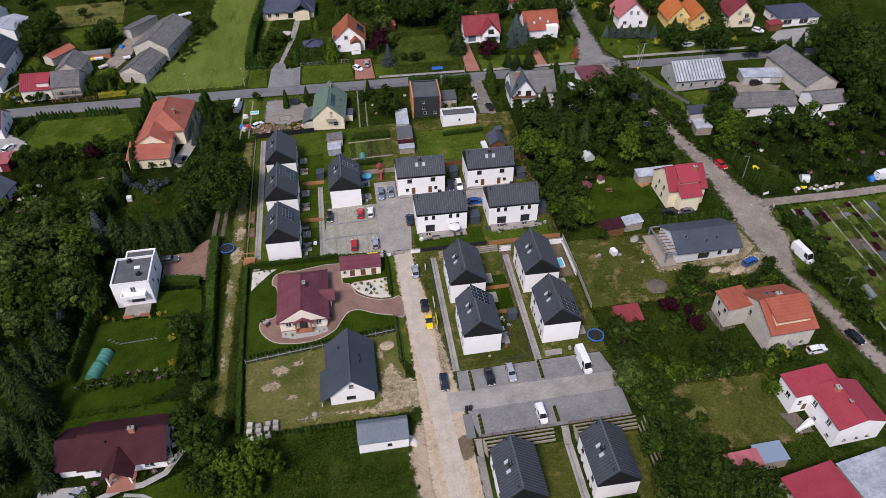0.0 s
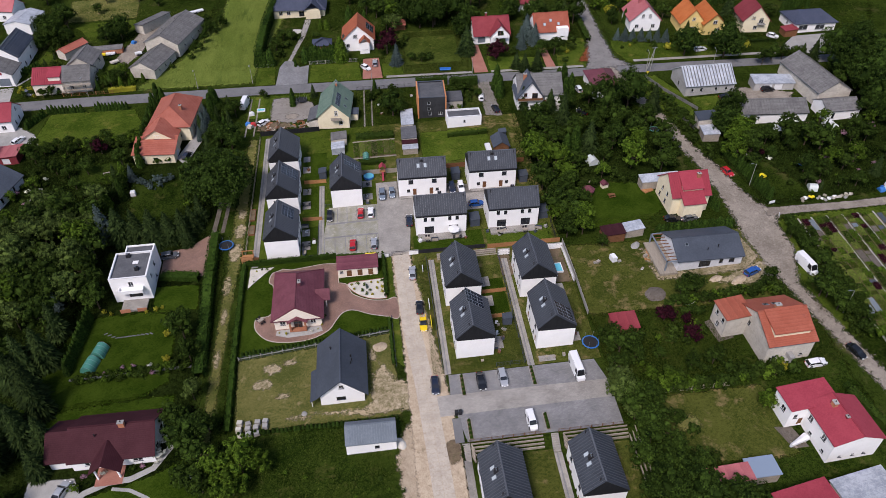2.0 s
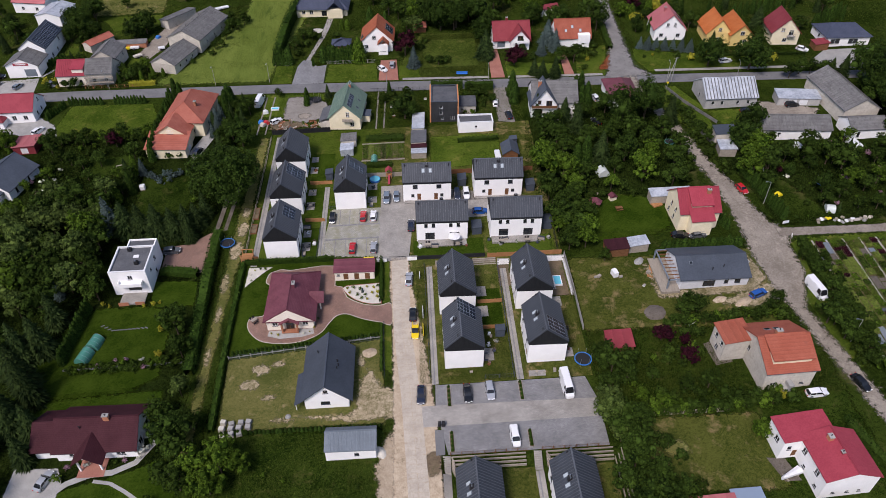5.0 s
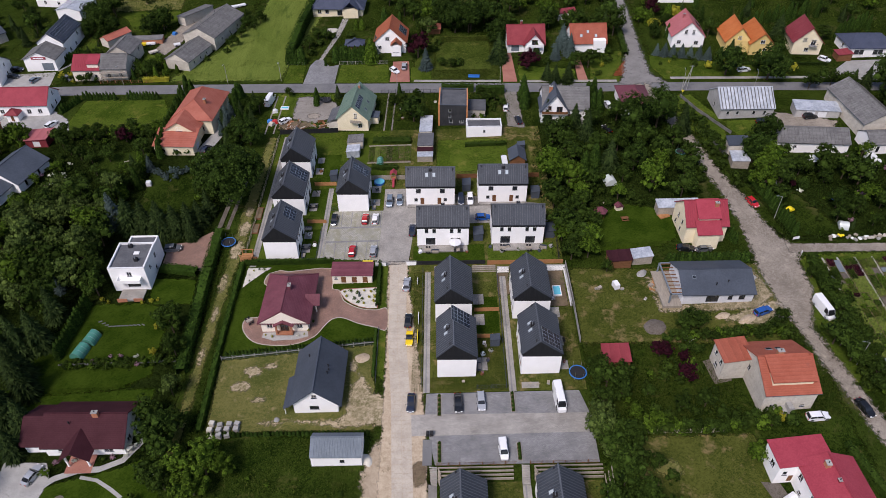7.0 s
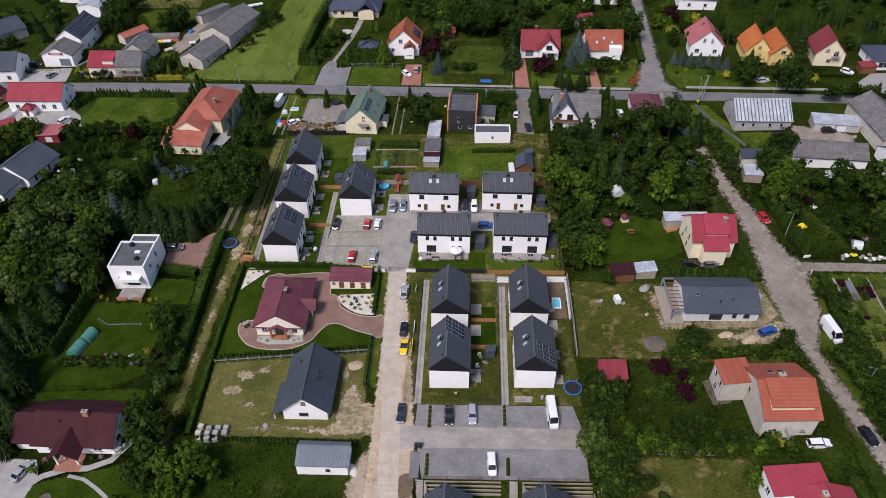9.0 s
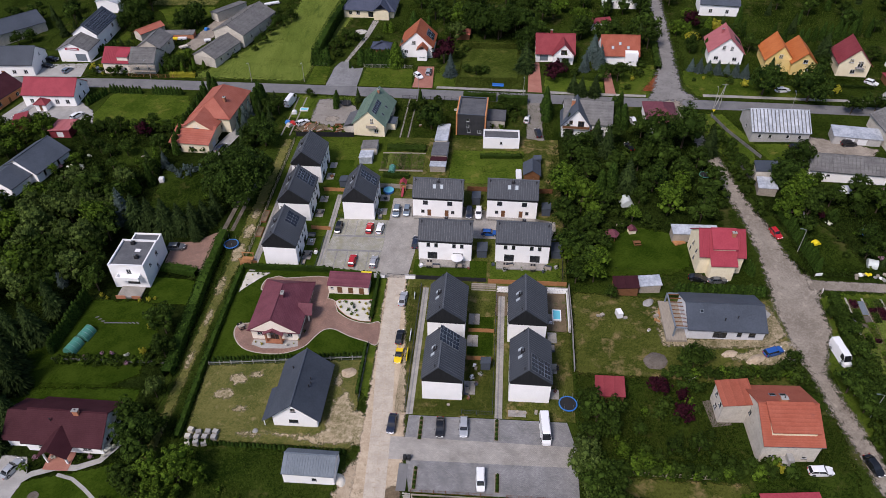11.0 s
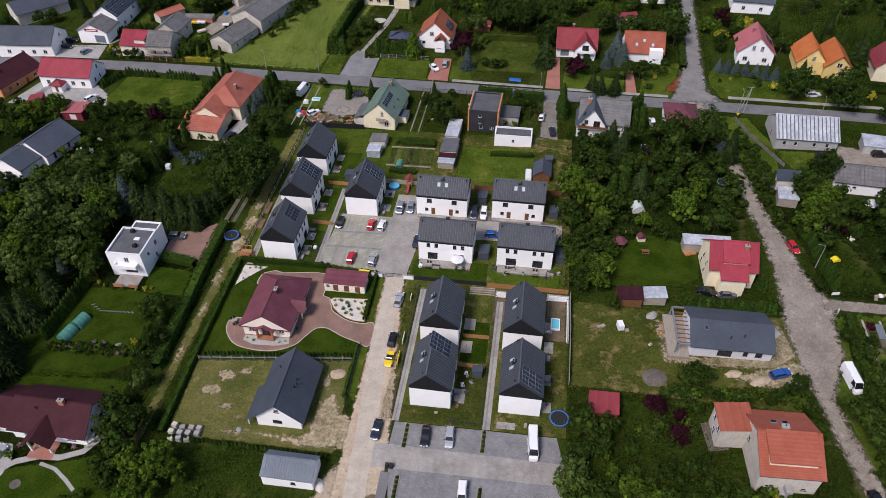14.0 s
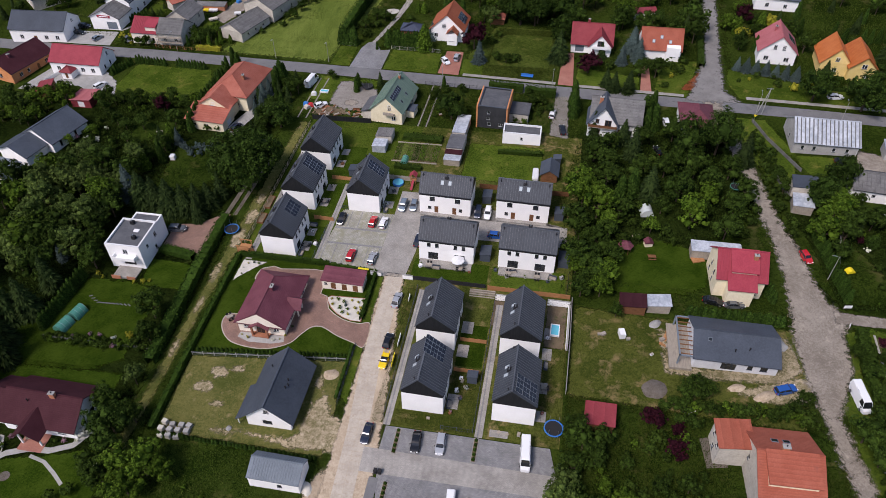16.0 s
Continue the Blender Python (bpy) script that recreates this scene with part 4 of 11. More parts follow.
sheet("roadside_grass", "lawn", [(-3.8, -1.5), (-2.2, -1.5), (-1.4, -36), (-3.6, -34)], 0.028, "mown strip beside the estate road", jitter=0.15, **W)
sheet("villa_lawn", "rich_lawn", [(-38.2, 0.2), (-4.0, -0.2), (-3.9, -25.0), (-37.8, -28.8)], 0.024, "dense dark green villa lawn", **W)
sheet("building_plot", "dry_lawn", [(-37.7, -29.4), (-3.8, -26.0), (-3.0, -48.0), (-36.6, -47.4)], 0.024, "dry patchy grass round the new bungalow", jitter=0.2, **W)
sheet("weedy_plot", "orchard_grass", [(-36.6, -48.4), (-3.0, -48.8), (0.5, -92), (-40, -92)], 0.024, "weedy grass round the utility building", jitter=0.2, **W)
for sx, sy, ra, rb in ((-31.8, -36.5, 2.6, 1.6), (-30.0, -32.6, 2.2, 1.6), (-26.5, -31.4, 2.0, 0.9), (-27.5, -40.0, 1.8, 0.8), (-24.0, -45.6, 3.0, 0.6), (-8.2, -31.6, 1.0, 2.0)):
    sheet("bare_patch", "sandy_grass", disc(sx, sy, ra * 0.8, rb * 0.8, 18), 0.034, "bare sandy patch in dry grass", jitter=0.45, **W)
sheet("bare_ground", "sandy_grass", [(-20.6, -45.2), (-9.4, -45.4), (-8.8, -41), (-7.0, -34), (-5.6, -35), (-4.2, -38.5), (-0.6, -40.5), (-0.6, -47), (-4, -46.4), (-9, -47)], 0.036, "bare sandy ground before the bungalow", jitter=0.6, **W)
sheet("bare_ground", "sand", [(-4.6, -58), (-3.2, -52), (-0.8, -50), (1.0, -66), (2.0, -92), (-1.5, -92)], 0.036, "bare sandy road edge", jitter=0.6, **W)
sheet("bare_ground", "sandy_grass", [(61, -18.5), (70, -19), (84, -18), (88, -14), (86, -6), (82.5, -7), (82.8, -15), (66, -17), (62, -15.5), (61.5, -7), (60, -8)], 0.036, "trodden sand round a building site", jitter=0.6, **W)
sheet("bare_ground", "sandy_grass", [(74, -21.5), (84, -23.5), (90, -20), (90.5, -16), (86, -16.5), (78, -19.5)], 0.037, "trodden sand where a car turns in", jitter=0.6, **W)
sheet("bare_ground", "gravel_track", [(112, 50), (126, 49), (132, 56), (122, 60), (114, 62)], 0.03, "trodden farmyard soil", jitter=0.5, **W)
sheet("bare_ground", "yard_gravel", [(-36.4, 66.5), (-36, 79), (-30, 79), (-23.2, 75), (-21.6, 66.9), (-29.2, 63.4)], 0.034, "pale worn gravel yard", jitter=0.5, **W)
sheet("bare_ground", "gravel_track", disc(-29.6, 67.6, 2.2, 1.6, 16), 0.04, "pale gravel spread in a yard", jitter=0.5, **W)
sheet("bare_ground", "soil", [(-40, 60.5), (-30, 61), (-28, 65), (-40, 65)], 0.03, "cluttered yard soil", jitter=0.5, **W)
sheet("yard", "concrete", [(-146, 100), (-126, 101), (-124.5, 91.5), (-146, 91.5)], 0.03, "pale concrete workshop yard", **W)
sheet("yard", "concrete", [(-128, 84), (-110, 70), (-106.5, 62), (-113, 60.5), (-121, 66), (-134, 66), (-134, 70)], 0.03, "paved farmhouse yard", jitter=0.2, **W)
sheet("drive", "concrete", [(-141, 62), (-136, 62), (-128, 84), (-134, 85)], 0.031, "concrete drive", **W)
sheet("yard", "concrete", [(141, 84), (150, 92), (166, 92), (166, 78), (150, 79)], 0.03, "grey paved yard", **W)

sheet("mulch_bed", "rust_mulch", [(69.2, 86.6), (74.6, 86.4), (78.0, 96.8), (75.6, 98.2), (72.4, 92.2)], 0.05, "rust-red mulch on a road corner", jitter=0.5, **W)
sheet("garden_path", "light_pavers", [(-33.0, 101), (-31.6, 101), (-26.6, 122), (-24.6, 136), (-27.0, 136), (-28.4, 122)], 0.04, "winding pale garden path", jitter=0.2, **W)
sheet("pond_rim", "white_gravel", disc(-30.4, 126.6, 2.6, 2.0, 16), 0.045, "pale stones round a garden pond", jitter=0.15, **W)
sheet("asphalt_road", "asphalt", ribbon([(-400, 98), (-145, 87.8), (-107, 87.6), (-42, 85.2), (-4, 83.0), (61.5, 79.8), (95, 78.4), (108, 77.8), (160, 74.5), (400, 60)], [6, 6, 6, 5.6, 6, 5.4, 5.2, 5, 5, 5]), 0.05, "grey asphalt village road between grass verges", "road")
sheet("side_road", "worn_asphalt", ribbon([(78, 81), (77.6, 88), (79.5, 104), (80.6, 116.5), (81.8, 140), (84, 200), (90, 330)], [16, 8.6, 5.4, 4.6, 4, 3.8, 3.8]), 0.056, "worn asphalt side road leading off a junction", "road", jitter=0.15)
sheet("gravel_road", "gravel_track", [(75.4, 81), (80.2, 62), (82.8, 50), (84.0, 44), (85.8, 32), (87.6, 21), (88.2, 9.5), (88.2, 2), (87.7, -5), (88.0, -11), (88.6, -17.5), (90.2, -24.1), (91.4, -32), (93.4, -42), (96.4, -55), (104, -82),
                                      (107.5, -82), (99.8, -55), (97.0, -42.3), (94.9, -32), (93.2, -24.1), (93.9, -21.5), (96.0, -17.5), (97.7, -12.7), (97.6, -7.5), (97.6, -3), (99.6, 0.1), (99.0, 2.2), (96.7, 4.3), (94.4, 11.2), (92.9, 20.9), (89.6, 30.8), (87.4, 44), (86.4, 50.4), (84, 62), (80, 81)], 0.06, "pale rutted gravel track widening at a lane", "road", jitter=0.16)
sheet("gravel_lane", "gravel_track", ribbon([(97, 1.2), (101, 1.1), (121, 0.6), (180, 2)], [3.4, 2.9, 2.8, 3.0]), 0.064, "narrow pale gravel lane beside garden plots", "road", jitter=0.25)
sheet("pavement", "light_pavers", ribbon([(2, 87.3), (31.5, 85.6)], [1.4, 1.4]), 0.06, "pale paved footway", "pavement")
sheet("pavement", "light_pavers", ribbon([(38, 85.0), (70, 83.4)], [1.4, 1.4]), 0.06, "pale paved footway", "pavement")
sheet("pavement", "light_pavers", ribbon([(88, 84.2), (140, 81.6)], [1.5, 1.5]), 0.06, "pale paved footway at the junction", "pavement")
sheet("drive", "grey_pavers", [(-35.8, 87.6), (-25.0, 87.2), (-24.8, 99.8), (-28, 99), (-31, 104), (-33.4, 104), (-35, 99.8)], 0.056, "grey drive before a fence", "drive")
for bx0, bx1, by1 in ((-6.2, 0.6, 101), (32.2, 36.9, 104.5), (57.2, 60.6, 100)):
    sheet("brick_drive", "brick_drive", [(bx0, 86.8 - 0.055 * bx0), (bx1, 86.8 - 0.055 * bx1), (bx1 - 0.6, by1), (bx0 + 0.6, by1)], 0.058, "red brick paved drive", "drive")

sheet("parking_lot", "grey_pavers", [(7.6, -39.4), (39.3, -39.4), (40.9, -45.5), (40.9, -55.8), (9.4, -55.8), (7.4, -45)], 0.05, "grey paved parking lot", "parking lot")
sheet("lot_lane", "light_pavers", [(4.5, -49.4), (41, -49.2), (40.9, -44.8), (4.5, -44.4)], 0.056, "paler paved lane through the parking lot", "pavement")
sheet("grass_paver_lot", "grass_pavers", [(-20.0, 0.9), (-5.2, 0.7), (-4.6, 19.8), (-17.8, 20.0)], 0.05, "parking lot of pale grass pavers", "parking lot")
sheet("lot_lane", "grey_pavers", [(-18.9, 7.6), (-5.0, 7.6), (-4.9, 8.2), (-18.8, 8.2)], 0.056, "dark paver line across the lot", "pavement")
for bay in range(6):
    sheet("bay_line", "grey_pavers", rect(-18.2 + bay * 2.6, -18.0 + bay * 2.6, 13.6, 19.6), 0.057, "dark paver line between parking bays", "pavement")
    sheet("bay_line", "grey_pavers", rect(-19.0 + bay * 2.7, -18.8 + bay * 2.7, 1.4, 7.6), 0.057, "dark paver line between parking bays", "pavement")
sheet("lot_lane", "grey_pavers", [(-18.4, 13.0), (-4.8, 13.0), (-4.8, 13.6), (-18.3, 13.6)], 0.056, "dark paver line across the lot", "pavement")
sheet("estate_yard", "light_pavers", [(-5.2, -1.2), (2.6, -1.2), (3.5, 8), (3.4, 13.6), (24, 13.8), (39, 13.9), (39, 20.8), (3, 20.8), (1.2, 21.5), (1.2, 29), (-4.6, 29), (-4.6, 20)], 0.052, "pale paved yard between the houses", "pavement")
for px0, px1, py0, py1 in ((6.9, 8.3, -39.2, -4.0), (24.9, 26.4, -39.2, -6.0), (8.2, 9.8, -90, -59.4), (26.0, 27.6, -90, -59.4), (-37.0, -35.4, -0.5, 56), (-20.4, -19.0, 2, 30)):
    sheet("footpath", "light_pavers", rect(px0, px1, py0, py1), 0.048, "narrow grey paved footpath", "pavement")
    sheet("path_kerb", "grey_pavers", rect(px0 + 0.45, px0 + 0.75, py0, py1), 0.054, "darker paver line in a footpath", "pavement")

sheet("estate_road", "sand", ribbon([(0.2, 0), (0.4, -8), (1.9, -25), (2.9, -42), (3.4, -62), (4.2, -92)], [4.6, 4.8, 6.6, 8.2, 9.4, 10]), 0.044, "sandy estate road with a worn slab strip", "road", jitter=0.16)

DRIVE = [(-19.2, -1.6), (-15.7, -1.8), (-15.5, -8.6), (-13.8, -9.2), (-12.4, -12.6), (-8.4, -15.2), (-4.4, -15.9), (-1.9, -15.6), (-1.7, -21.6), (-4.2, -20.9), (-8.2, -19.6), (-12.0, -17.8), (-14.5, -18.2), (-16.2, -20.4), (-18.0, -23.2),
         (-22, -25.2), (-27, -25.4), (-31.5, -24.2), (-34.4, -20.8), (-34.4, -17.6), (-31, -16.4), (-31, -8), (-32.2, -6), (-31.5, -3), (-29, -2), (-27, -2.6)]
DRIVE = DRIVE[:4] + curved(DRIVE, 4)[16:-12] + DRIVE[-3:]
sheet("drive_edging", "slab_concrete", wider(DRIVE, 0.22), 0.04, "pale edging round the paved drive", "kerb")
sheet("drive", "red_pavers", DRIVE, 0.046, "reddish paved villa drive with curved edges", "drive")
BED = [(-4.4, -8.6), (-4.2, -15.2), (-6.4, -15.1), (-8.4, -14.5), (-10.2, -13.5), (-11.8, -12.1), (-12.9, -10.6), (-13.4, -9.6), (-12.6, -9.0)]
sheet("gravel_bed_edging", "brick_drive", wider(BED, 0.2), 0.05, "dark edging of a gravel bed", "kerb")
sheet("gravel_bed", "white_gravel", BED, 0.056, "white gravel bed with dotted shrubs", "flower bed")
sheet("gravel_bed", "white_gravel", [(-37.2, -0.9), (-31.4, -0.9), (-35.4, -5), (-37.4, -7.6)], 0.05, "white gravel corner bed", "flower bed", jitter=0.1)
sheet("front_bed", "concrete", [(-29.6, -21.8), (-19.6, -21.6), (-19.2, -23.2), (-22, -24.0), (-27, -24.2), (-29.8, -23.2)], 0.052, "planted gravel bed before the porch", "flower bed")
sheet("yard", "red_pavers", [(-59.6, 8.6), (-54, 9.5), (-48.4, 14), (-46.8, 14), (-48.4, -1.6), (-59.4, 0.6)], 0.04, "reddish paved yard beside the cube house", "drive")
sheet("drive_strip", "dark_gravel", [(-48.6, 14), (-47.4, 14), (-46.0, 40), (-47.2, 40)], 0.042, "concrete wheel strip between hedges", "drive")
sheet("drive_strip", "dark_gravel", [(-46.2, 14), (-45.2, 14), (-43.8, 40), (-44.9, 40)], 0.042, "concrete wheel strip between hedges", "drive")
for sx in (-44.0, -41.4, -7.0, -4.6):
    sheet("drive_strip", "yard_gravel", [(sx + 0.2, 58), (sx + 0.65, 58), (sx + 1.15, 80), (sx + 0.7, 80)], 0.042, "narrow wheel strip to a gate", "drive")
sheet("yard", "concrete", [(-60, 46), (-56, 60), (-54, 78), (-57, 80), (-60, 60), (-63, 50)], 0.04, "paved yard by the orange roof", "drive")
sheet("drive", "concrete", [(-75, -53), (-66.6, -53.4), (-64.6, -57), (-66, -66), (-75, -66)], 0.04, "grey concrete drive before the maroon house", "drive", jitter=0.1)
sheet("path", "concrete", ribbon([(-66.4, -59.2), (-63.8, -56.8), (-59.6, -55.2), (-55.6, -55.0), (-51.6, -53.2), (-48.8, -48.6)], [1.3] * 6), 0.044, "curving pale concrete garden path", "pavement")
sheet("path", "concrete", ribbon([(-58.8, -56.6), (-55.3, -57.3), (-52.0, -59.2), (-49.4, -61.0)], [0.7] * 4), 0.044, "narrow curving garden path", "pavement")
sheet("stone_circle", "dark_gravel", disc(-61.2, -61.2, 1.1, 1.0, 18), 0.05, "round stone bed in a lawn", "flower bed")
sheet("terrace", "dark_gravel", [(66.7, -32.8), (70.9, -31.4), (71.4, -38), (67.6, -38.7)], 0.04, "cracked dark concrete terrace", "terrace")
sheet("terrace", "dark_gravel", [(69.8, -60.6), (73.2, -61.0), (74.6, -65.6), (71.4, -65.6)], 0.04, "dark concrete terrace beside the house", "terrace")

# ---- the estate: white twin houses under dark standing-seam roofs ----
TWIN = "white twin house with dark seamed roof"
SECTION = dict(wall="white_plaster", roof="dark_sheet", gable="black_cladding", band=0.85, over=0.22, seams=0.6, seam_mat="seam_sheet", group="white twin houses", ridge_shift=-0.7)
GARDEN_SIDE = [("E", -3.2, 3.9, 0.8, 1.3, "k"), ("E", -1.2, 3.9, 0.8, 1.3, "k"), ("E", 1.2, 3.9, 0.8, 1.3, "k"), ("E", 3.2, 3.9, 0.8, 1.3, "k"),
               ("E", -2.7, 0.1, 2.2, 2.2, "t"), ("E", 2.7, 0.1, 2.2, 2.2, "t"),
               ("W", -3.6, 0.1, 1.0, 2.1, "d"), ("W", 3.6, 0.1, 1.0, 2.1, "d"), ("W", -1.9, 1.0, 0.8, 1.1, "k"), ("W", 1.9, 1.0, 0.8, 1.1, "k"),
               ("W", -3.0, 3.9, 1.2, 1.2, "k"), ("W", 3.0, 3.9, 1.2, 1.2, "k")]


def twin(x, y, label, pv=(), low=1.2, z=None, lit=True):
    """A twin house with its ridge running north."""
    h = house("twin_house", label, x, y, 0, 8.2, 10.9, 6.2, 9.95, low=low, z=z, openings=GARDEN_SIDE, pv=pv, vents=[(-1, 4.1, -4.9), (-1, 4.1, 5.0)],
              lights=[(-1, 3.1, 1.05, 0.78, 1.2), (-1, 3.1, -0.95, 0.78, 1.2)] if lit else (), **SECTION)
    c = part("chimney", boxes((-2.2, -1.4, -0.35, 0.45, 7.7, 9.5)), "black_metal", h)
    bm = bmesh.new()
    tube(bm, -1.8, 0.2, 9.5, 9.95, 0.13, n=8)
    tube(bm, -1.8, -0.15, 9.5, 9.8, 0.1, n=8)
    part("flue", bm, "alloy", c)
    return h


twin(14.0, -29.8, TWIN + ", solar panels, among gardens", pv=[(1, 1.9, -5.4, 3, 4)])
twin(13.6, -14.3, TWIN + ", beside the gate")
twin(31.7, -29.5, TWIN + ", solar panels, by parking", pv=[(1, 0.7, 0.9, 3, 4)])
twin(31.2, -14.0, TWIN + ", by a block wall")
twin(14.7, -66.2, TWIN + ", below a terraced bank", z=gz(14.7, -66.2) - 1.4)
twin(32.3, -65.8, TWIN + ", below a terraced bank", z=gz(32.3, -65.8) - 1.4)
twin(32.3, -82.0, TWIN + ", last of its row", z=gz(32.3, -82) - 1.6)
twin(-29.1, 7.6, TWIN + ", solar panels, beside lawn", pv=[(1, 1.6, -4.4, 2, 4)])
twin(-29.5, 24.3, TWIN + ", solar panels, in a row", pv=[(1, 0.6, -4.6, 3, 4)])
twin(-29.9, 40.6, TWIN + ", ending a row", lit=True)
twin(-12.6, 25.4, TWIN + ", solar panels, above lot", pv=[(1, 0.7, -3.6, 3, 3)])


def long_twin(x, y, label, entrance):
    """A twin house with its ridge running east, the entrance or the garden side to the south."""
    if entrance:
        ops = [("S", -3.2, 3.9, 1.3, 1.25, "k"), ("S", 3.2, 3.9, 1.3, 1.25, "k"), ("S", -2.2, 0.1, 1.0, 2.15, "d"), ("S", 2.4, 0.1, 1.0, 2.15, "d"), ("S", -3.9, 1.2, 0.85, 0.9, "k"), ("S", 4.0, 1.2, 0.85, 0.9, "k")]
    else:
        ops = [("S", u, 4.1, 0.85, 1.15, "k") for u in (-4.1, -2.2, 2.2, 4.1)] + [("S", -3.1, 0.1, 2.4, 2.25, "t"), ("S", 3.2, 0.1, 2.4, 2.25, "t")]
    ops += [("E", 0.5, 1.0, 0.9, 1.2, "k"), ("W", -0.5, 1.0, 0.9, 1.2, "k")]
    h = house("twin_house", label, x, y, 90, 8.2, 13.0, 6.2, 9.75, openings=ops, low=1.2,
              lights=[(-1, 3.1, -0.95, 0.85, 1.2), (-1, 3.1, 0.95, 0.85, 1.2)] if entrance else (), vents=[(-1, 4.2, -5.9), (-1, 4.2, 5.9)], **SECTION)
    c = part("chimney", boxes((-1.6 if entrance else -0.4, -0.8 if entrance else 0.4, -0.45, 0.45, 8.3, 10.1 if not entrance else 9.6)), "black_metal", h)
    bm = bmesh.new()
    tube(bm, -1.2 if entrance else 0.0, 0.0, 9.5, 10.4, 0.13, n=8)
    part("flue", bm, "alloy", c)
    part("entrance_step" if entrance else "terrace_slab", boxes((-5.2 if entrance else -6.6, -4.15, -6.2, 6.2, -0.5, 0.06)), "light_pavers", h)
    return h


long_twin(8.1, 25.8, TWIN + " and two brown doors", True)
long_twin(27.5, 26.1, TWIN + ", brown doors, under trees", True)
long_twin(11.35, 9.6, TWIN + " and glazed garden doors", False)
long_twin(30.2, 9.5, TWIN + ", glazed doors, beside shed", False)

# ---- houses along the estate road ----
villa = house("villa", "ivory bungalow with a maroon tiled roof and brick porch", -24.6, -13.9, 0, 10.6, 15.2, 3.1, 6.9, "ivory_plaster", "maroon_tile", kind="hip", hips=(0, 0.9), over=0.65,
              openings=[("S", -3.4, 0.9, 1.2, 1.3), ("S", 3.4, 0.9, 1.2, 1.3), ("E", -3.0, 0.9, 1.4, 1.3), ("E", 4.4, 0.9, 1.4, 1.3), ("W", 2.0, 0.9, 1.4, 1.3), ("W", -3.0, 0.1, 2.0, 2.1, "t")],
              chimneys=[(0.7, -0.4, 0.6, 1.1, 1.0, "maroon_tile")])
bm = bmesh.new()
prism(bm, [(-2.3, 2.5), (0, 3.9), (2.3, 2.5), (2.3, 2.7), (0, 4.1), (-2.3, 2.7)], -9.1, -7.4)
part("porch_roof", bm, "maroon_tile", villa)
part("porch", boxes((-1.9, -1.5, -8.9, -8.5, -0.2, 2.7), (1.5, 1.9, -8.9, -8.5, -0.2, 2.7), (-1.9, 1.9, -8.95, -7.7, -0.2, 0.1), (-1.5, 1.5, -8.0, -7.75, 2.2, 3.3)), "chimney_brick", villa)
window(villa, "porch_door", pose(0, -7.95, 0.1), 1.8, 2.1, "brown_wood", bars=1, sill=False)
bm = bmesh.new()
prism(bm, [(-1.9, 2.6), (0, 4.5), (1.9, 2.6), (1.9, 2.8), (0, 4.7), (-1.9, 2.8)], -7.4, -4.0)
part("side_porch_roof", bm, "maroon_tile", villa, m=pose(0, -0.6, 0, 0, 0, 90))
part("side_porch", boxes((6.2, 6.5, -2.0, -1.7, -0.2, 2.7), (6.2, 6.5, 0.5, 0.8, -0.2, 2.7)), "ivory_plaster", villa)

shed_ = house("garage_block", "long ivory garage with three brown doors and maroon roof", -10.6, -5.0, 90, 3.9, 9.6, 2.5, 3.1, "ivory_plaster", "maroon_tile", kind="shed", over=0.25, category="garage",
              openings=[("S", -2.1, 0.05, 1.2, 2.0, "d"), ("S", 0.5, 0.05, 1.2, 2.0, "d"), ("S", 3.1, 0.05, 1.2, 2.0, "d"), ("S", -3.9, 1.3, 0.8, 0.6)])
bungalow = house("bungalow", "new white bungalow under a plain graphite roof", -14.8, -36.6, 0, 9.0, 13.4, 3.1, 7.2, "white_plaster", "slate_sheet", over=0.85, gutter=True,
      openings=[("S", -0.3, 0.9, 1.9, 1.0, "k"), ("S", 0.0, 4.6, 1.0, 1.0), ("E", -3, 0.9, 1.4, 1.3, "k"), ("E", 2.5, 0.1, 2.0, 2.2, "t"), ("W", 0.5, 0.9, 1.6, 1.3, "k")],
      vents=[(1, 4.3, 1.2), (1, 4.3, -0.6), (1, 4.0, 0.3), (-1, 4.3, 3.2)])
bm = bmesh.new()
prism(bm, [(-6.55, 1.62), (-5.3, 2.36), (-5.3, 2.58), (-6.55, 1.84)], -7.3, 0.6)
part("terrace_roof", bm, "slate_sheet", bungalow)
for ty in (-6.8, -3.2, 0.2):
    part("post", boxes((-6.4, -6.25, ty - 0.08, ty + 0.08, -0.4, 1.75)), "white_plaster", bungalow)
house("tool_house", "small white utility building under a grey roof", -9.4, -52.8, 90, 5.2, 9.7, 2.9, 4.3, "white_plaster", "grey_sheet", over=0.2, ridge_shift=0.8, seams=0.5, gutter=False, category="outbuilding",
      openings=[("S", 1.1, 1.1, 0.9, 0.8, "k")])

# ---- west side ----
cube = house("flat_roofed_house", "white two-storey cube house with a flat roof", -64.0, -2.6, 1.5, 8.6, 9.4, 7.0, 7.0, "white_plaster", "bitumen", kind="flat", low=1.6,
             openings=[("S", 0.3, 4.4, 1.1, 1.3), ("S", 0.6, 0.9, 3.0, 2.1, "t"), ("E", -1.5, 4.2, 0.9, 0.9), ("E", 2.6, 4.2, 1.1, 1.3), ("E", 1.6, 1.2, 0.9, 1.1), ("W", 0, 4.2, 1.2, 1.2)])
part("back_wing", boxes((-2.4, 4.3, 4.7, 7.6, -1.6, 6.4), (-2.4, 4.3, 7.3, 7.6, 6.4, 6.8), (4.0, 4.3, 4.7, 7.3, 6.4, 6.8), (-2.4, -2.1, 4.7, 7.3, 6.4, 6.8)), "white_plaster", cube)
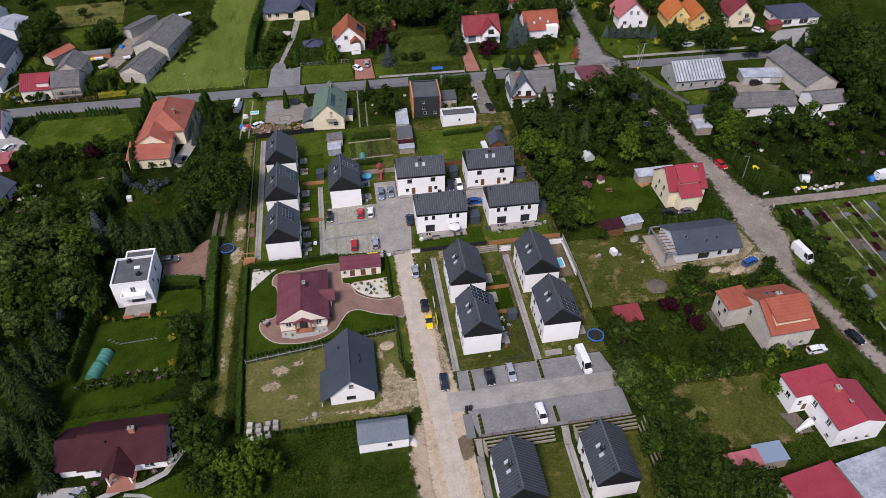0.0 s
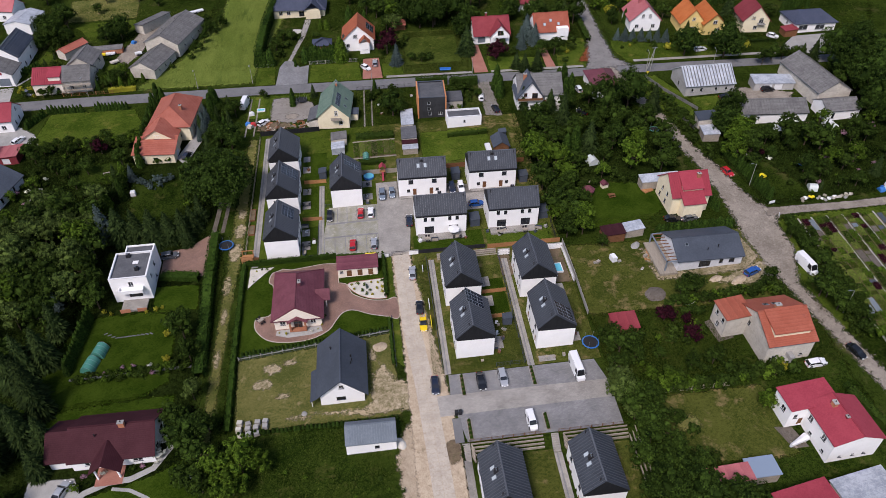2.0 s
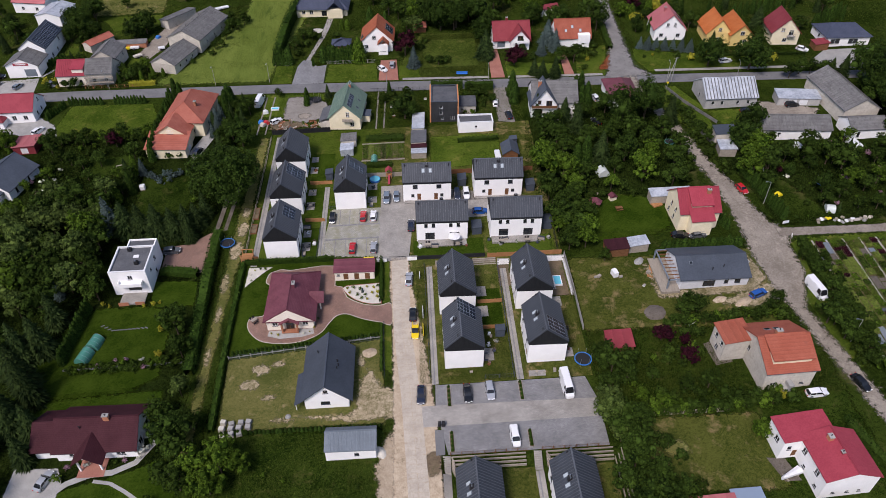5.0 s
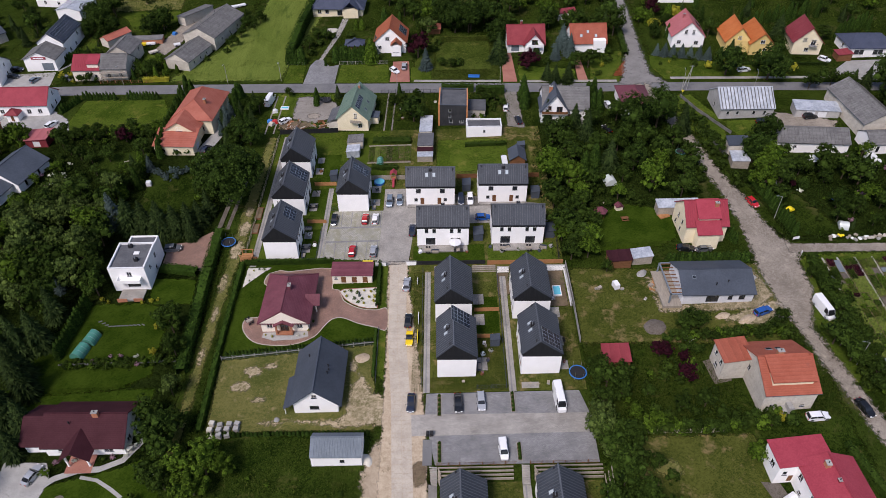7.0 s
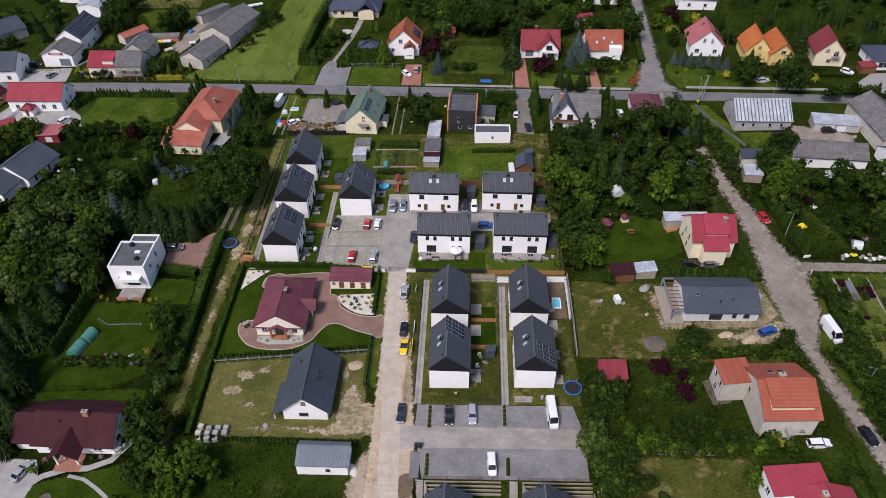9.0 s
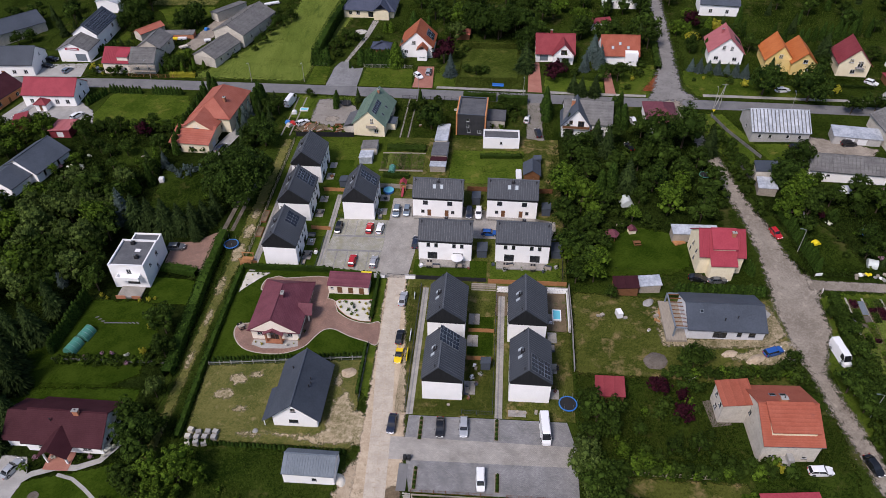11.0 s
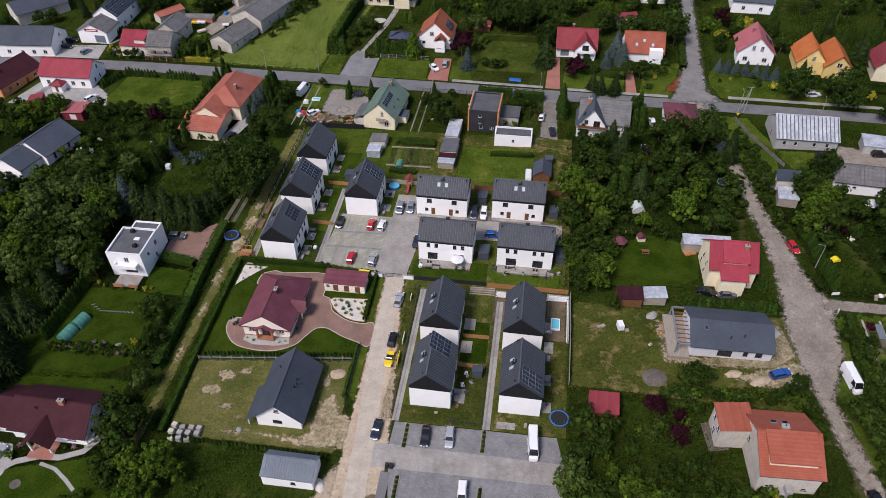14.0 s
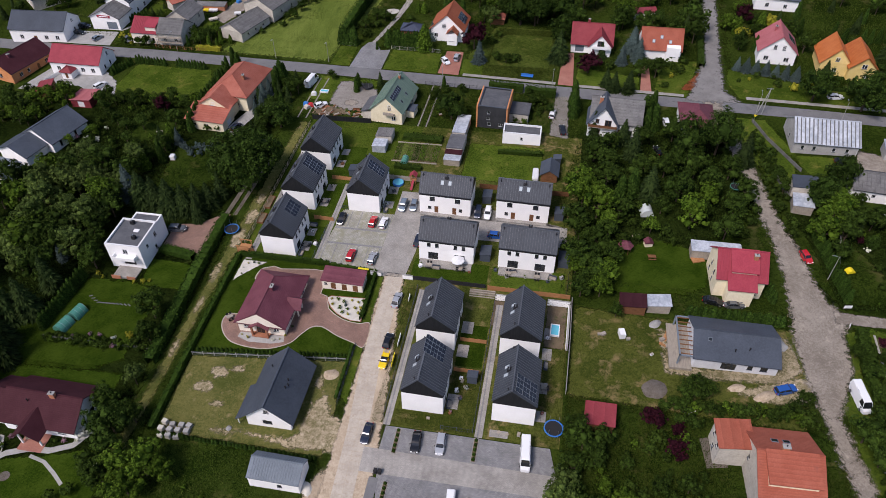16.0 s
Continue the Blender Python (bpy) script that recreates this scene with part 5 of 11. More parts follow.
part("wing_roof", boxes((-2.1, 4.0, 4.7, 7.3, 6.4, 6.45)), "bitumen", cube)
part("balcony", boxes((-2.6, 3.0, -6.2, -4.7, 3.3, 3.5), (-2.6, 3.0, -6.2, -6.05, 3.5, 4.3), (-2.6, -2.45, -6.05, -4.7, 3.5, 4.3), (2.85, 3.0, -6.05, -4.7, 3.5, 4.3)), "white_plaster", cube)
part("terrace", boxes((-2.6, 3.2, -8.4, -4.7, -1.6, 0.1)), "light_pavers", cube)
part("terrace_wall", boxes((-2.7, -0.4, -8.6, -8.4, -1.8, 0.6)), "chimney_brick", cube)
part("terrace_wall", boxes((1.2, 3.3, -8.6, -8.4, -1.8, 0.6)), "chimney_brick", cube)
for cx, cy in ((1.6, -1.6), (-1.2, 3.4)):
    c = part("chimney", boxes((cx - 0.45, cx + 0.45, cy - 0.4, cy + 0.4, 6.5, 7.5)), "black_metal", cube)
    part("flue", boxes((cx - 0.2, cx, cy - 0.2, cy + 0.2, 7.5, 7.8)), "alloy", c)
part("skylight", boxes((0.2, 1.5, 0.6, 1.6, 6.6, 6.8)), "white_plastic", cube)

brown = house("bungalow", "long white bungalow with a maroon roof and entrance porch", -59.0, -46.8, 90, 10.0, 15.6, 3.0, 6.4, "white_plaster", "dark_maroon_tile", over=0.6, gable="white_plaster",
              openings=[("S", -4.4, 0.9, 1.8, 1.3), ("S", -2.4, 0.9, 1.2, 1.3), ("S", 4.6, 0.9, 1.8, 1.3), ("E", -2.2, 0.8, 1.5, 1.5), ("E", 1.6, 0.8, 2.6, 1.5)], chimneys=[(-0.4, -2.0, 0.7, 1.1, 1.3, "chimney_brick")], vents=[(-1, 4.6, 3.0)])
bm = bmesh.new()
prism(bm, [(-5.0, 2.4), (0, 5.6), (5.0, 2.4), (5.0, 2.6), (0, 5.8), (-5.0, 2.6)], 7.8, 12.6)
part("wing_roof", bm, "dark_maroon_tile", brown)
part("wing_wall", boxes((-4.2, 4.2, 7.8, 12.2, -1.0, 2.7)), "white_plaster", brown)
bm = bmesh.new()
prism(bm, [(-3.0, 2.5), (0, 4.9), (3.0, 2.5), (3.0, 2.7), (0, 5.1), (-3.0, 2.7)], -8.3, -2.5)
part("porch_roof", bm, "dark_maroon_tile", brown, m=pose(0, 0.6, 0, 0, 0, -90))
part("porch_column", boxes((-7.6, -7.3, -1.6, -1.3, -0.5, 2.7), (-7.6, -7.3, 2.5, 2.8, -0.5, 2.7)), "white_plaster", brown)
sheet("porch_floor", "brick_drive", rect(-62.2, -57.0, -55.8, -51.8), 0.12, "red brick paved porch before the bungalow", "paving")

orange = house("country_house", "large cream house with stepped orange tiled roofs", -65.0, 68.0, -4, 12.0, 17.0, 5.0, 9.0, "cream_plaster", "brick_red_tile", kind="hip", hips=(0.8, 0.7), over=0.6,
               openings=[("S", 2.4, 0.9, 1.6, 1.3), ("S", 2.0, 3.2, 1.2, 1.2), ("E", -3, 0.9, 1.4, 1.4), ("E", 2, 0.9, 1.4, 1.4), ("E", 2, 3.4, 1.2, 1.2)], chimneys=[(2.8, -2.5, 0.7, 0.9, 1.4, "chimney_brick")])
bm = bmesh.new()
prism(bm, [(-5.6, 3.4), (0, 7.0), (5.6, 3.4), (5.6, 3.65), (0, 7.25), (-5.6, 3.65)], -14.6, -7.0)
part("wing_roof", bm, "brick_red_tile", orange, m=pose(-2.2, 0, 0))
bm = bmesh.new()
prism(bm, [(-5.0, -0.6), (5.0, -0.6), (5.0, 3.7), (0, 6.9), (-5.0, 3.7)], -14.2, -7.5)
wing = part("wing", bm, "cream_plaster", orange, m=pose(-2.2, 0, 0))
window(wing, "window", pose(0, -14.3, 4.0), 1.7, 1.2, bars=2)
house("garage", "cream garage wing under an orange tiled lean-to roof", -68.6, 51.6, 87, 6.8, 11.8, 3.1, 4.9, "cream_plaster", "brick_red_tile", kind="shed", over=0.4, category="garage",
      openings=[("S", -3.6, 0.9, 1.5, 1.1), ("S", 0.4, 0.9, 1.5, 1.1), ("E", 0.5, 0.1, 2.4, 2.1, "g")])

house("farmhouse", "white gabled house with a bright red sheet roof", -125.6, 77.4, 92, 10.0, 17.5, 4.0, 7.6, "white_plaster", "red_sheet", over=0.4, seams=0.0,
      openings=[("S", -6, 1.0, 1.3, 1.4), ("S", 2.5, 1.0, 1.3, 1.4), ("S", 6, 1.0, 1.3, 1.4), ("E", 1.5, 1.0, 0.9, 1.4), ("E", -1.8, 1.0, 0.9, 1.4), ("E", 1.0, 4.6, 0.9, 1.2), ("W", 0, 1, 1.2, 1.4)])
porch = house("porch", "small white entrance porch with a red hipped roof", -127.2, 70.9, 0, 3.6, 3.0, 2.6, 4.0, "white_plaster", "wine_tile", kind="hip", over=0.4, category="porch", openings=[("S", 0, 0.1, 1.0, 2.0, "d")])
house("shed", "open red-roofed carport along the drive", -129.4, 60.6, 20, 4.2, 8.0, 2.2, 2.8, "brown_wood", "wine_tile", kind="shed", over=0.2, category="shed")
house("garage", "low red garage with a rose sheet roof", -113.2, 57.6, 0, 6.6, 6.2, 2.3, 2.9, "wine_tile", "rose_tile", kind="shed", over=0.3, category="garage", openings=[("S", 0, 0.1, 2.2, 1.9, "g")])
dark = house("bungalow", "white bungalow with a wide graphite tiled roof", -112.6, 39.6, -14, 12.0, 13.0, 3.2, 6.6, "white_plaster", "slate_sheet", over=0.6,
             openings=[("E", -3.5, 0.6, 0.9, 1.9), ("E", -1.0, 0.6, 0.9, 1.9), ("E", 2.0, 0.6, 0.9, 1.9), ("S", 0, 0.9, 2.0, 1.3)])
bm = bmesh.new()
prism(bm, [(-6.0, 2.4), (0, 5.0), (6.0, 2.4), (6.0, 2.6), (0, 5.2), (-6.0, 2.6)], -14.5, -6.4)
part("wing_roof", bm, "slate_sheet", dark, m=pose(-1.5, 0, 0))
bm = bmesh.new()
prism(bm, [(-5.2, -0.8), (5.2, -0.8), (5.2, 2.6), (0, 4.8), (-5.2, 2.6)], -14.0, -6.4)
part("wing_wall", bm, "white_plaster", dark, m=pose(-1.5, 0, 0))
house("outbuilding", "grey-blue roofed outbuilding behind the bungalow", -117.5, 20.5, -14, 9.0, 7.0, 2.6, 3.4, "white_plaster", "grey_sheet", kind="shed", over=0.3, category="outbuilding")

# north-west corner beyond the road
house("farmhouse", "white gabled house with a black roof beside a yard", -152.0, 97.0, 96, 12.0, 20.0, 4.4, 8.4, "white_plaster", "slate_sheet", over=0.4,
      openings=[("S", -6, 1.0, 1.3, 1.3), ("S", -1, 0.1, 1.2, 2.0, "d"), ("S", 3, 1.0, 1.3, 1.3), ("S", 7, 1.0, 1.3, 1.3), ("E", 1.5, 1.0, 1.0, 1.3), ("E", 1.0, 4.7, 1.0, 1.0)])
house("country_house", "orange rendered house with a dark maroon roof", -147.0, 74.0, -14, 11.5, 17.0, 3.6, 7.0, "orange_plaster", "dark_maroon_tile", over=0.6, chimneys=[(1.5, -4, 0.8, 0.8, 1.2, "maroon_tile")],
      openings=[("E", -5, 0.9, 1.3, 1.3), ("E", -2, 0.9, 1.0, 1.3), ("E", 2, 0.1, 1.0, 2.0, "d"), ("E", 5.5, 0.9, 1.3, 1.3), ("S", 0, 0.9, 2.0, 1.3)])
house("workshop", "pale workshop with a grey gabled sheet roof", -131.2, 106.6, 0, 11.0, 8.8, 4.4, 7.0, "white_plaster", "eternit", over=0.6, category="workshop", openings=[("S", 2.5, 0.1, 4.0, 2.8, "g")])
sign = part("sign_board", boxes((-2.6, 2.6, -0.08, 0, 4.5, 5.4)), "red_sheet", None, m=Matrix.Translation((-131.2, 102.16, gz(-131.2, 102.2))))
tagged(sign, "red sign board with a white unreadable line on the workshop gable", "sign")
part("sign_line", boxes((-1.8, 1.8, -0.1, -0.081, 4.8, 5.1)), "white_plastic", sign)
house("house_with_solar_roof", "tall white house with solar panels across its roof", -130.3, 119.6, 0, 9.2, 17.0, 5.8, 9.2, "white_plaster", "slate_sheet", over=0.4, pv=[(1, 0.3, -7.9, 3, 15)],
      openings=[("E", -4, 0.9, 1.2, 1.3), ("E", 1, 0.9, 1.2, 1.3), ("E", 4, 3.6, 1.2, 1.3), ("S", 0, 1.0, 1.4, 1.3)])
ct = house("cottage", "pale pink cottage with a bright red sheet roof", -111.8, 99.6, 91, 10.6, 9.6, 3.7, 7.0, "ivory_plaster", "red_sheet", over=0.3, seams=0.6, openings=[("S", -2.6, 0.9, 1.2, 1.3), ("S", 0.6, 0.9, 1.0, 1.2), ("S", 3.0, 0.9, 1.0, 1.2)], category="house")
part("dormer_wall", boxes((-4.6, -1.4, -4.4, -0.6, 3.6, 5.9)), "ivory_plaster", ct)
bm = bmesh.new()
prism(bm, [(-4.9, 5.7), (0.2, 6.9), (0.2, 7.1), (-4.9, 5.9)], -4.7, -0.3)
part("dormer_roof", bm, "red_sheet", ct)
house("old_house", "weathered house with a sagging dark tile roof", -102.2, 98.8, 92, 9.2, 8.6, 4.2, 7.4, "old_plaster", "eternit", over=0.4, openings=[("S", -2, 1.0, 1.2, 1.3), ("E", 2, 1.0, 1.2, 1.3), ("S", 2, 1.0, 1.2, 1.3)])
house("house_wing", "old rear wing with a grey tile roof", -102.6, 108.4, -4, 8.4, 10.4, 5.0, 7.6, "old_plaster", "eternit", over=0.4, openings=[("E", -2, 1.0, 1.2, 1.3), ("E", 2, 3.0, 1.2, 1.3)], category="house wing")
sc = thing("scaffold", -101.8, 93.4, 2, "pale metal scaffold along an old house wall", "scaffold")
for i in range(5):
    for b in (-0.9, 0.0):
        part("upright", boxes((-4.4 + i * 2.2, -4.32 + i * 2.2, b, b + 0.08, -0.2, 4.6)), "alloy", sc)
for k in (1.6, 3.4):
    part("deck", boxes((-4.6, 4.6, -0.9, 0.1, k, k + 0.08)), "grey_wood", sc)
    part("guard_rail", boxes((-4.6, 4.6, -0.92, -0.86, k + 0.9, k + 0.96)), "alloy", sc)
house("barn", "long old barn under a grey corrugated roof", -79.4, 107.2, -18, 9.2, 15.0, 3.2, 5.6, "old_plaster", "eternit", over=0.4, seams=1.1, category="barn", openings=[("E", -4, 1.2, 0.9, 0.8), ("E", 0, 1.2, 0.9, 0.8), ("E", 4, 1.2, 0.9, 0.8)])
house("barn", "long pale barn under a grey corrugated roof", -74.4, 126.2, -15.5, 12.6, 22.6, 4.4, 7.4, "old_plaster", "eternit", over=0.4, seams=1.1, category="barn", openings=[("E", -6, 1.6, 0.9, 0.8), ("E", 0, 1.6, 0.9, 0.8), ("E", 6, 1.6, 0.9, 0.8)], vents=[(-1, 6.0, -6), (-1, 6.0, 4)])
house("shed", "low red-roofed shed in a yard", -111.4, 123.4, -34, 4.4, 10.5, 2.5, 3.6, "old_plaster", "brick_red_tile", kind="gable", over=0.25, category="shed")
house("shed", "ruined brick shed along a yard", -98.8, 121.4, 96, 3.4, 11.0, 1.8, 2.1, "chimney_brick", "eternit", kind="shed", over=0.1, category="shed")
house("shed", "grey machine shed in the barn yard", -85.6, 141.0, -36, 4.6, 14.0, 2.6, 3.4, "old_plaster", "eternit", kind="shed", over=0.3, category="shed")
house("barn", "white barn with a pale blue sheet roof", -135.6, 148.6, -8, 10.0, 12.6, 3.8, 5.0, "white_plaster", "old_sheet", over=0.3, category="barn")
house("barn", "wide barn with a dark sheet roof", -166.0, 124.0, -41, 14.0, 19.0, 4.0, 6.6, "old_plaster", "slate_sheet", over=0.4, category="barn", openings=[("S", 0, 0.1, 3.0, 2.6, "g")])
house("farmhouse", "pale far house with a red roof", -148.0, 160.0, 80, 9.0, 14.0, 4.2, 7.5, "white_plaster", "rose_tile", over=0.4, openings=[("S", -3, 1.0, 1.2, 1.3), ("S", 3, 1.0, 1.2, 1.3)])
house("farmhouse", "long yellow far house beyond the field", -58.0, 168.0, 85, 9.0, 18.0, 4.0, 7.0, "cream_plaster", "slate_sheet", over=0.4, openings=[("S", -3, 1.0, 1.2, 1.3), ("S", 3, 1.0, 1.2, 1.3)])

# ---- between the estate and the road ----
green = house("house", "cream house under a steep faded green sheet roof", -15.4, 66.0, -5, 9.6, 15.0, 3.8, 8.2, "cream_plaster", "green_sheet", over=0.5, seams=0.6, gutter=False,
              openings=[("S", 2.2, 0.9, 1.2, 1.3), ("S", 1.0, 4.2, 1.0, 1.6), ("E", 3, 0.9, 1.2, 1.3)], lights=[(1, 2.4, 3.5, 0.8, 1.1), (1, 2.4, -1.0, 0.8, 1.1)], pv=[(1, 4.4, -1.0, 1, 7)], chimneys=[(0.4, 4.5, 0.6, 0.8, 1.2, "chimney_brick")])
part("balcony", boxes((-0.6, 2.6, -8.7, -7.5, 3.0, 3.15), (-0.6, 2.6, -8.7, -8.65, 3.15, 4.0)), "grey_wood", green)
bm = bmesh.new()
prism(bm, [(-8.2, 2.0), (-4.6, 3.6), (-4.6, 3.8), (-8.2, 2.2)], -7.2, 1.0)
part("lean_to_roof", bm, "bitumen", green)
part("lean_to", boxes((-7.8, -4.8, -6.8, 0.6, -0.6, 2.1)), "old_plaster", green)
part("side_annex", boxes((4.8, 7.2, -3.4, 0.2, -0.6, 2.3)), "cream_plaster", green)
part("annex_roof", boxes((4.8, 7.4, -3.6, 0.4, 2.3, 2.45)), "slate_sheet", green)
black = house("cube_house", "dark grey-tiled cube house with orange side walls", 15.0, 65.2, -2, 8.2, 10.8, 6.8, 6.8, "dark_tiles", "bitumen", kind="flat",
              openings=[("S", -1.0, 4.4, 0.9, 0.9), ("S", -1.0, 2.4, 0.9, 0.9), ("S", -0.6, 0.6, 1.0, 1.1), ("S", 2.6, 0.6, 1.2, 1.1)])
part("side_wall", boxes((-4.5, -4.11, -5.6, 5.4, -0.8, 7.0)), "orange_plaster", black)
part("side_wall", boxes((4.11, 4.5, -5.6, 5.4, -0.8, 7.0)), "orange_plaster", black)
part("low_roof", boxes((4.5, 10.2, -1.5, 5.0, 2.9, 3.2)), "bitumen", black)
part("low_wing", boxes((4.5, 10.0, -1.4, 4.8, -0.6, 2.9)), "old_plaster", black)
house("annex", "low white annex under a flat grey roof", 24.1, 55.6, 1, 10.6, 4.8, 3.4, 3.4, "white_plaster", "bitumen", kind="flat", category="outbuilding", openings=[("S", 0, 1.4, 0.7, 0.8)])
gable_house = house("house", "white house with crossing grey slate gables", 49.6, 66.0, 88, 11.0, 14.0, 4.2, 8.6, "white_plaster", "eternit", over=0.5, openings=[("S", 4.4, 0.9, 1.3, 1.3), ("S", 1.6, 0.1, 1.2, 2.0, "d")], chimneys=[(-1.5, 4.6, 0.7, 1.0, 2.0, "chimney_brick")])
bm = bmesh.new()
prism(bm, [(-4.6, 3.2), (0, 9.2), (4.6, 3.2), (4.6, 3.5), (0, 9.5), (-4.6, 3.5)], -7.2, 2.0)
part("cross_roof", bm, "slate_sheet", gable_house, m=pose(0, 3.4, 0, 0, 0, -90))
bm = bmesh.new()
prism(bm, [(-4.0, -0.6), (4.0, -0.6), (4.0, 3.8), (0, 9.0), (-4.0, 3.8)], -6.6, 1.0)
cross = part("cross_wing", bm, "white_plaster", gable_house, m=pose(0, 3.4, 0, 0, 0, -90))
part("balcony", boxes((-3.9, 3.9, -7.5, -6.61, 3.0, 3.2)), "grey_wood", cross)
part("balcony_rail", boxes((-3.9, 3.9, -7.5, -7.42, 3.2, 3.95), (-3.9, -3.82, -7.42, -6.61, 3.2, 3.95), (3.82, 3.9, -7.42, -6.61, 3.2, 3.95)), "brown_wood", cross)
part("terrace", boxes((4.2, 10.2, -9.0, -4.0, -1.0, 0.1)), "light_pavers", cross)
for u, zz, ww, hh in ((-1.6, 4.2, 1.0, 1.2), (1.4, 3.3, 1.8, 2.0), (-1.6, 0.9, 2.2, 1.2)):
    window(cross, "window", pose(u, -6.75, zz), ww, hh, "brown_wood")
house("house", "old house with a faded maroon roof among trees", 72.0, 68.5, 0, 9.0, 12.0, 3.4, 6.2, "white_plaster", "maroon_tile", kind="hip", over=0.4, openings=[("W", 0, 0.9, 1.2, 1.3), ("W", 3, 0.9, 1.2, 1.3)])
house("shed", "long pale tin-roofed shed along a garden", 6.6, 57.0, -2, 3.6, 9.0, 2.6, 2.9, "old_plaster", "old_sheet", kind="shed", over=0.15, category="shed")
house("shed", "low shed with a dark felt roof", 6.5, 49.0, -2, 4.4, 6.6, 2.3, 2.6, "old_plaster", "bitumen", kind="shed", over=0.15, category="shed")
house("shed", "low lean-to with a rusty brown roof edge", 6.4, 44.6, -2, 4.6, 1.9, 2.0, 2.2, "grey_wood", "dark_maroon_tile", kind="shed", over=0.1, category="shed")
house("shed", "pale tin lean-to at the end of a garden", 6.4, 42.4, -2, 4.4, 2.4, 1.8, 2.0, "grey_wood", "old_sheet", kind="shed", over=0.15, category="shed")
house("shed", "patched shed with grey sheet roofs", -14.6, 51.0, 0, 4.6, 4.2, 2.0, 2.4, "old_plaster", "eternit", kind="shed", over=0.1, category="shed")
house("shed", "small metal shed in pale sheet", -14.9, 46.2, 0, 3.8, 3.6, 1.9, 2.2, "old_sheet", "old_sheet", kind="shed", over=0.1, category="shed")
house("garden_shed", "brown wooden garden shed with a dark hipped roof", 33.0, 40.6, 0, 4.2, 5.6, 2.2, 3.6, "brown_wood", "slate_sheet", over=0.4, category="shed", openings=[("S", 0, 0.1, 1.2, 1.8, "d")])

# ---- east side ----
yh = house("house", "pale yellow house with a red sheet roof and wide dormer", 76.6, 8.9, 92, 9.6, 10.2, 5.4, 9.4, "cream_plaster", "red_sheet", over=0.5, seams=0.55, chimneys=[(-1.6, -2.4, 0.7, 0.9, 1.8, "chimney_brick")],
           openings=[("W", -2.5, 0.9, 1.0, 1.3), ("W", 1.0, 0.9, 1.0, 1.3), ("W", -1.5, 3.4, 1.0, 1.3), ("W", 1.5, 3.4, 1.0, 1.3), ("S", 3.4, 0.9, 1.3, 1.3)])
bm = bmesh.new()
prism(bm, [(-4.6, 7.0), (0.2, 9.6), (0.2, 9.8), (-4.6, 7.25)], -3.2, 2.6)
part("dormer_roof", bm, "red_sheet", yh)
part("dormer_wall", boxes((-4.2, -1.0, -2.9, 2.3, 5.8, 7.2)), "cream_plaster", yh)
bay = part("bay", boxes((-7.4, -4.8, -2.6, 2.8, -1.2, 4.6)), "cream_plaster", yh)
window(bay, "window", pose(-7.4, 0, 1.0, 0, 0, -90), 1.8, 1.3)
bm = bmesh.new()
prism(bm, [(-7.8, 4.5), (-4.0, 6.3), (-4.0, 6.5), (-7.8, 4.7)], -3.0, 3.2)
part("bay_roof", bm, "red_sheet", yh)
house("shed", "lean-to with a pale sheet roof behind the yellow house", 73.2, 16.4, 92, 3.0, 11.0, 2.4, 2.8, "grey_wood", "old_sheet", kind="shed", over=0.2, category="shed")
newb = house("bungalow", "unfinished grey bungalow with bare rafters over its terrace", 74.2, -11.0, 91, 10.6, 16.4, 2.9, 5.4, "grey_plaster", "slate_sheet", over=0.5, seams=0.0, gutter=False,
             openings=[("S", -1.2, 0.1, 2.9, 1.9, "t"), ("S", 2.9, 0.9, 1.0, 1.2, "k"), ("S", 5.6, 0.9, 1.4, 1.2, "k")], lights=[(-1, 4.4, 5.2, 0.8, 0.8)], vents=[(-1, 2.4, 0.4), (-1, 3.0, -2.4)])
part("terrace_frame", boxes((-5.4, -5.1, 8.2, 11.2, 2.7, 2.95), (5.1, 5.4, 8.2, 11.2, 2.7, 2.95), (-5.4, 5.4, 10.9, 11.2, 2.7, 2.95), (-5.4, -5.1, 10.9, 11.2, -1, 2.7), (5.1, 5.4, 10.9, 11.2, -1, 2.7)), "grey_sheet", newb)
part("terrace_deck", boxes((-6.4, 5.4, 8.2, 12.6, -0.6, 0.1)), "grey_wood", newb)
for i in range(9):
    part("rafter", boxes((-5.0 + i * 1.2, -4.85 + i * 1.2, 8.3, 10.9, 2.95, 3.12)), "brown_wood", newb)

ora = house("house", "weathered two-storey house with a rust-red tiled roof", 79.2, -38.9, 93, 13.0, 10.6, 5.4, 8.8, "old_plaster", "dull_red_tile", over=0.5,
            openings=[("S", -3.0, 1.0, 1.2, 0.8), ("S", 0.5, 0.8, 1.0, 0.6), ("S", 3.2, 0.8, 1.0, 0.6), ("W", -4.5, 3.4, 1.0, 1.2), ("W", -1.5, 3.4, 1.0, 1.2), ("W", -4.0, 0.9, 1.0, 1.2)], chimneys=[(0.6, 0.8, 0.8, 1.2, 1.3, "chimney_brick")], lights=[(1, 4.4, -1.6, 1.2, 1.0), (1, 4.4, 0.4, 1.2, 1.0)])
bm = bmesh.new()
prism(bm, [(-5.6, 7.4), (0.2, 9.0), (0.2, 9.25), (-5.6, 7.65)], -4.6, 4.2)
part("dormer_roof", bm, "dull_red_tile", ora)
part("dormer_wall", boxes((-5.2, -1.0, -4.2, 3.9, 5.6, 7.5)), "cream_plaster", ora)
house("side_wing", "lower plastered wing with a flat-pitched red roof", 71.3, -34.6, 3, 5.6, 5.6, 5.4, 6.2, "old_plaster", "dull_red_tile", kind="shed", over=0.35, openings=[("W", -1.2, 3.2, 1.0, 1.2), ("W", 1.4, 3.2, 1.0, 1.2), ("W", 0, 0.8, 1.2, 1.3)], category="house wing")
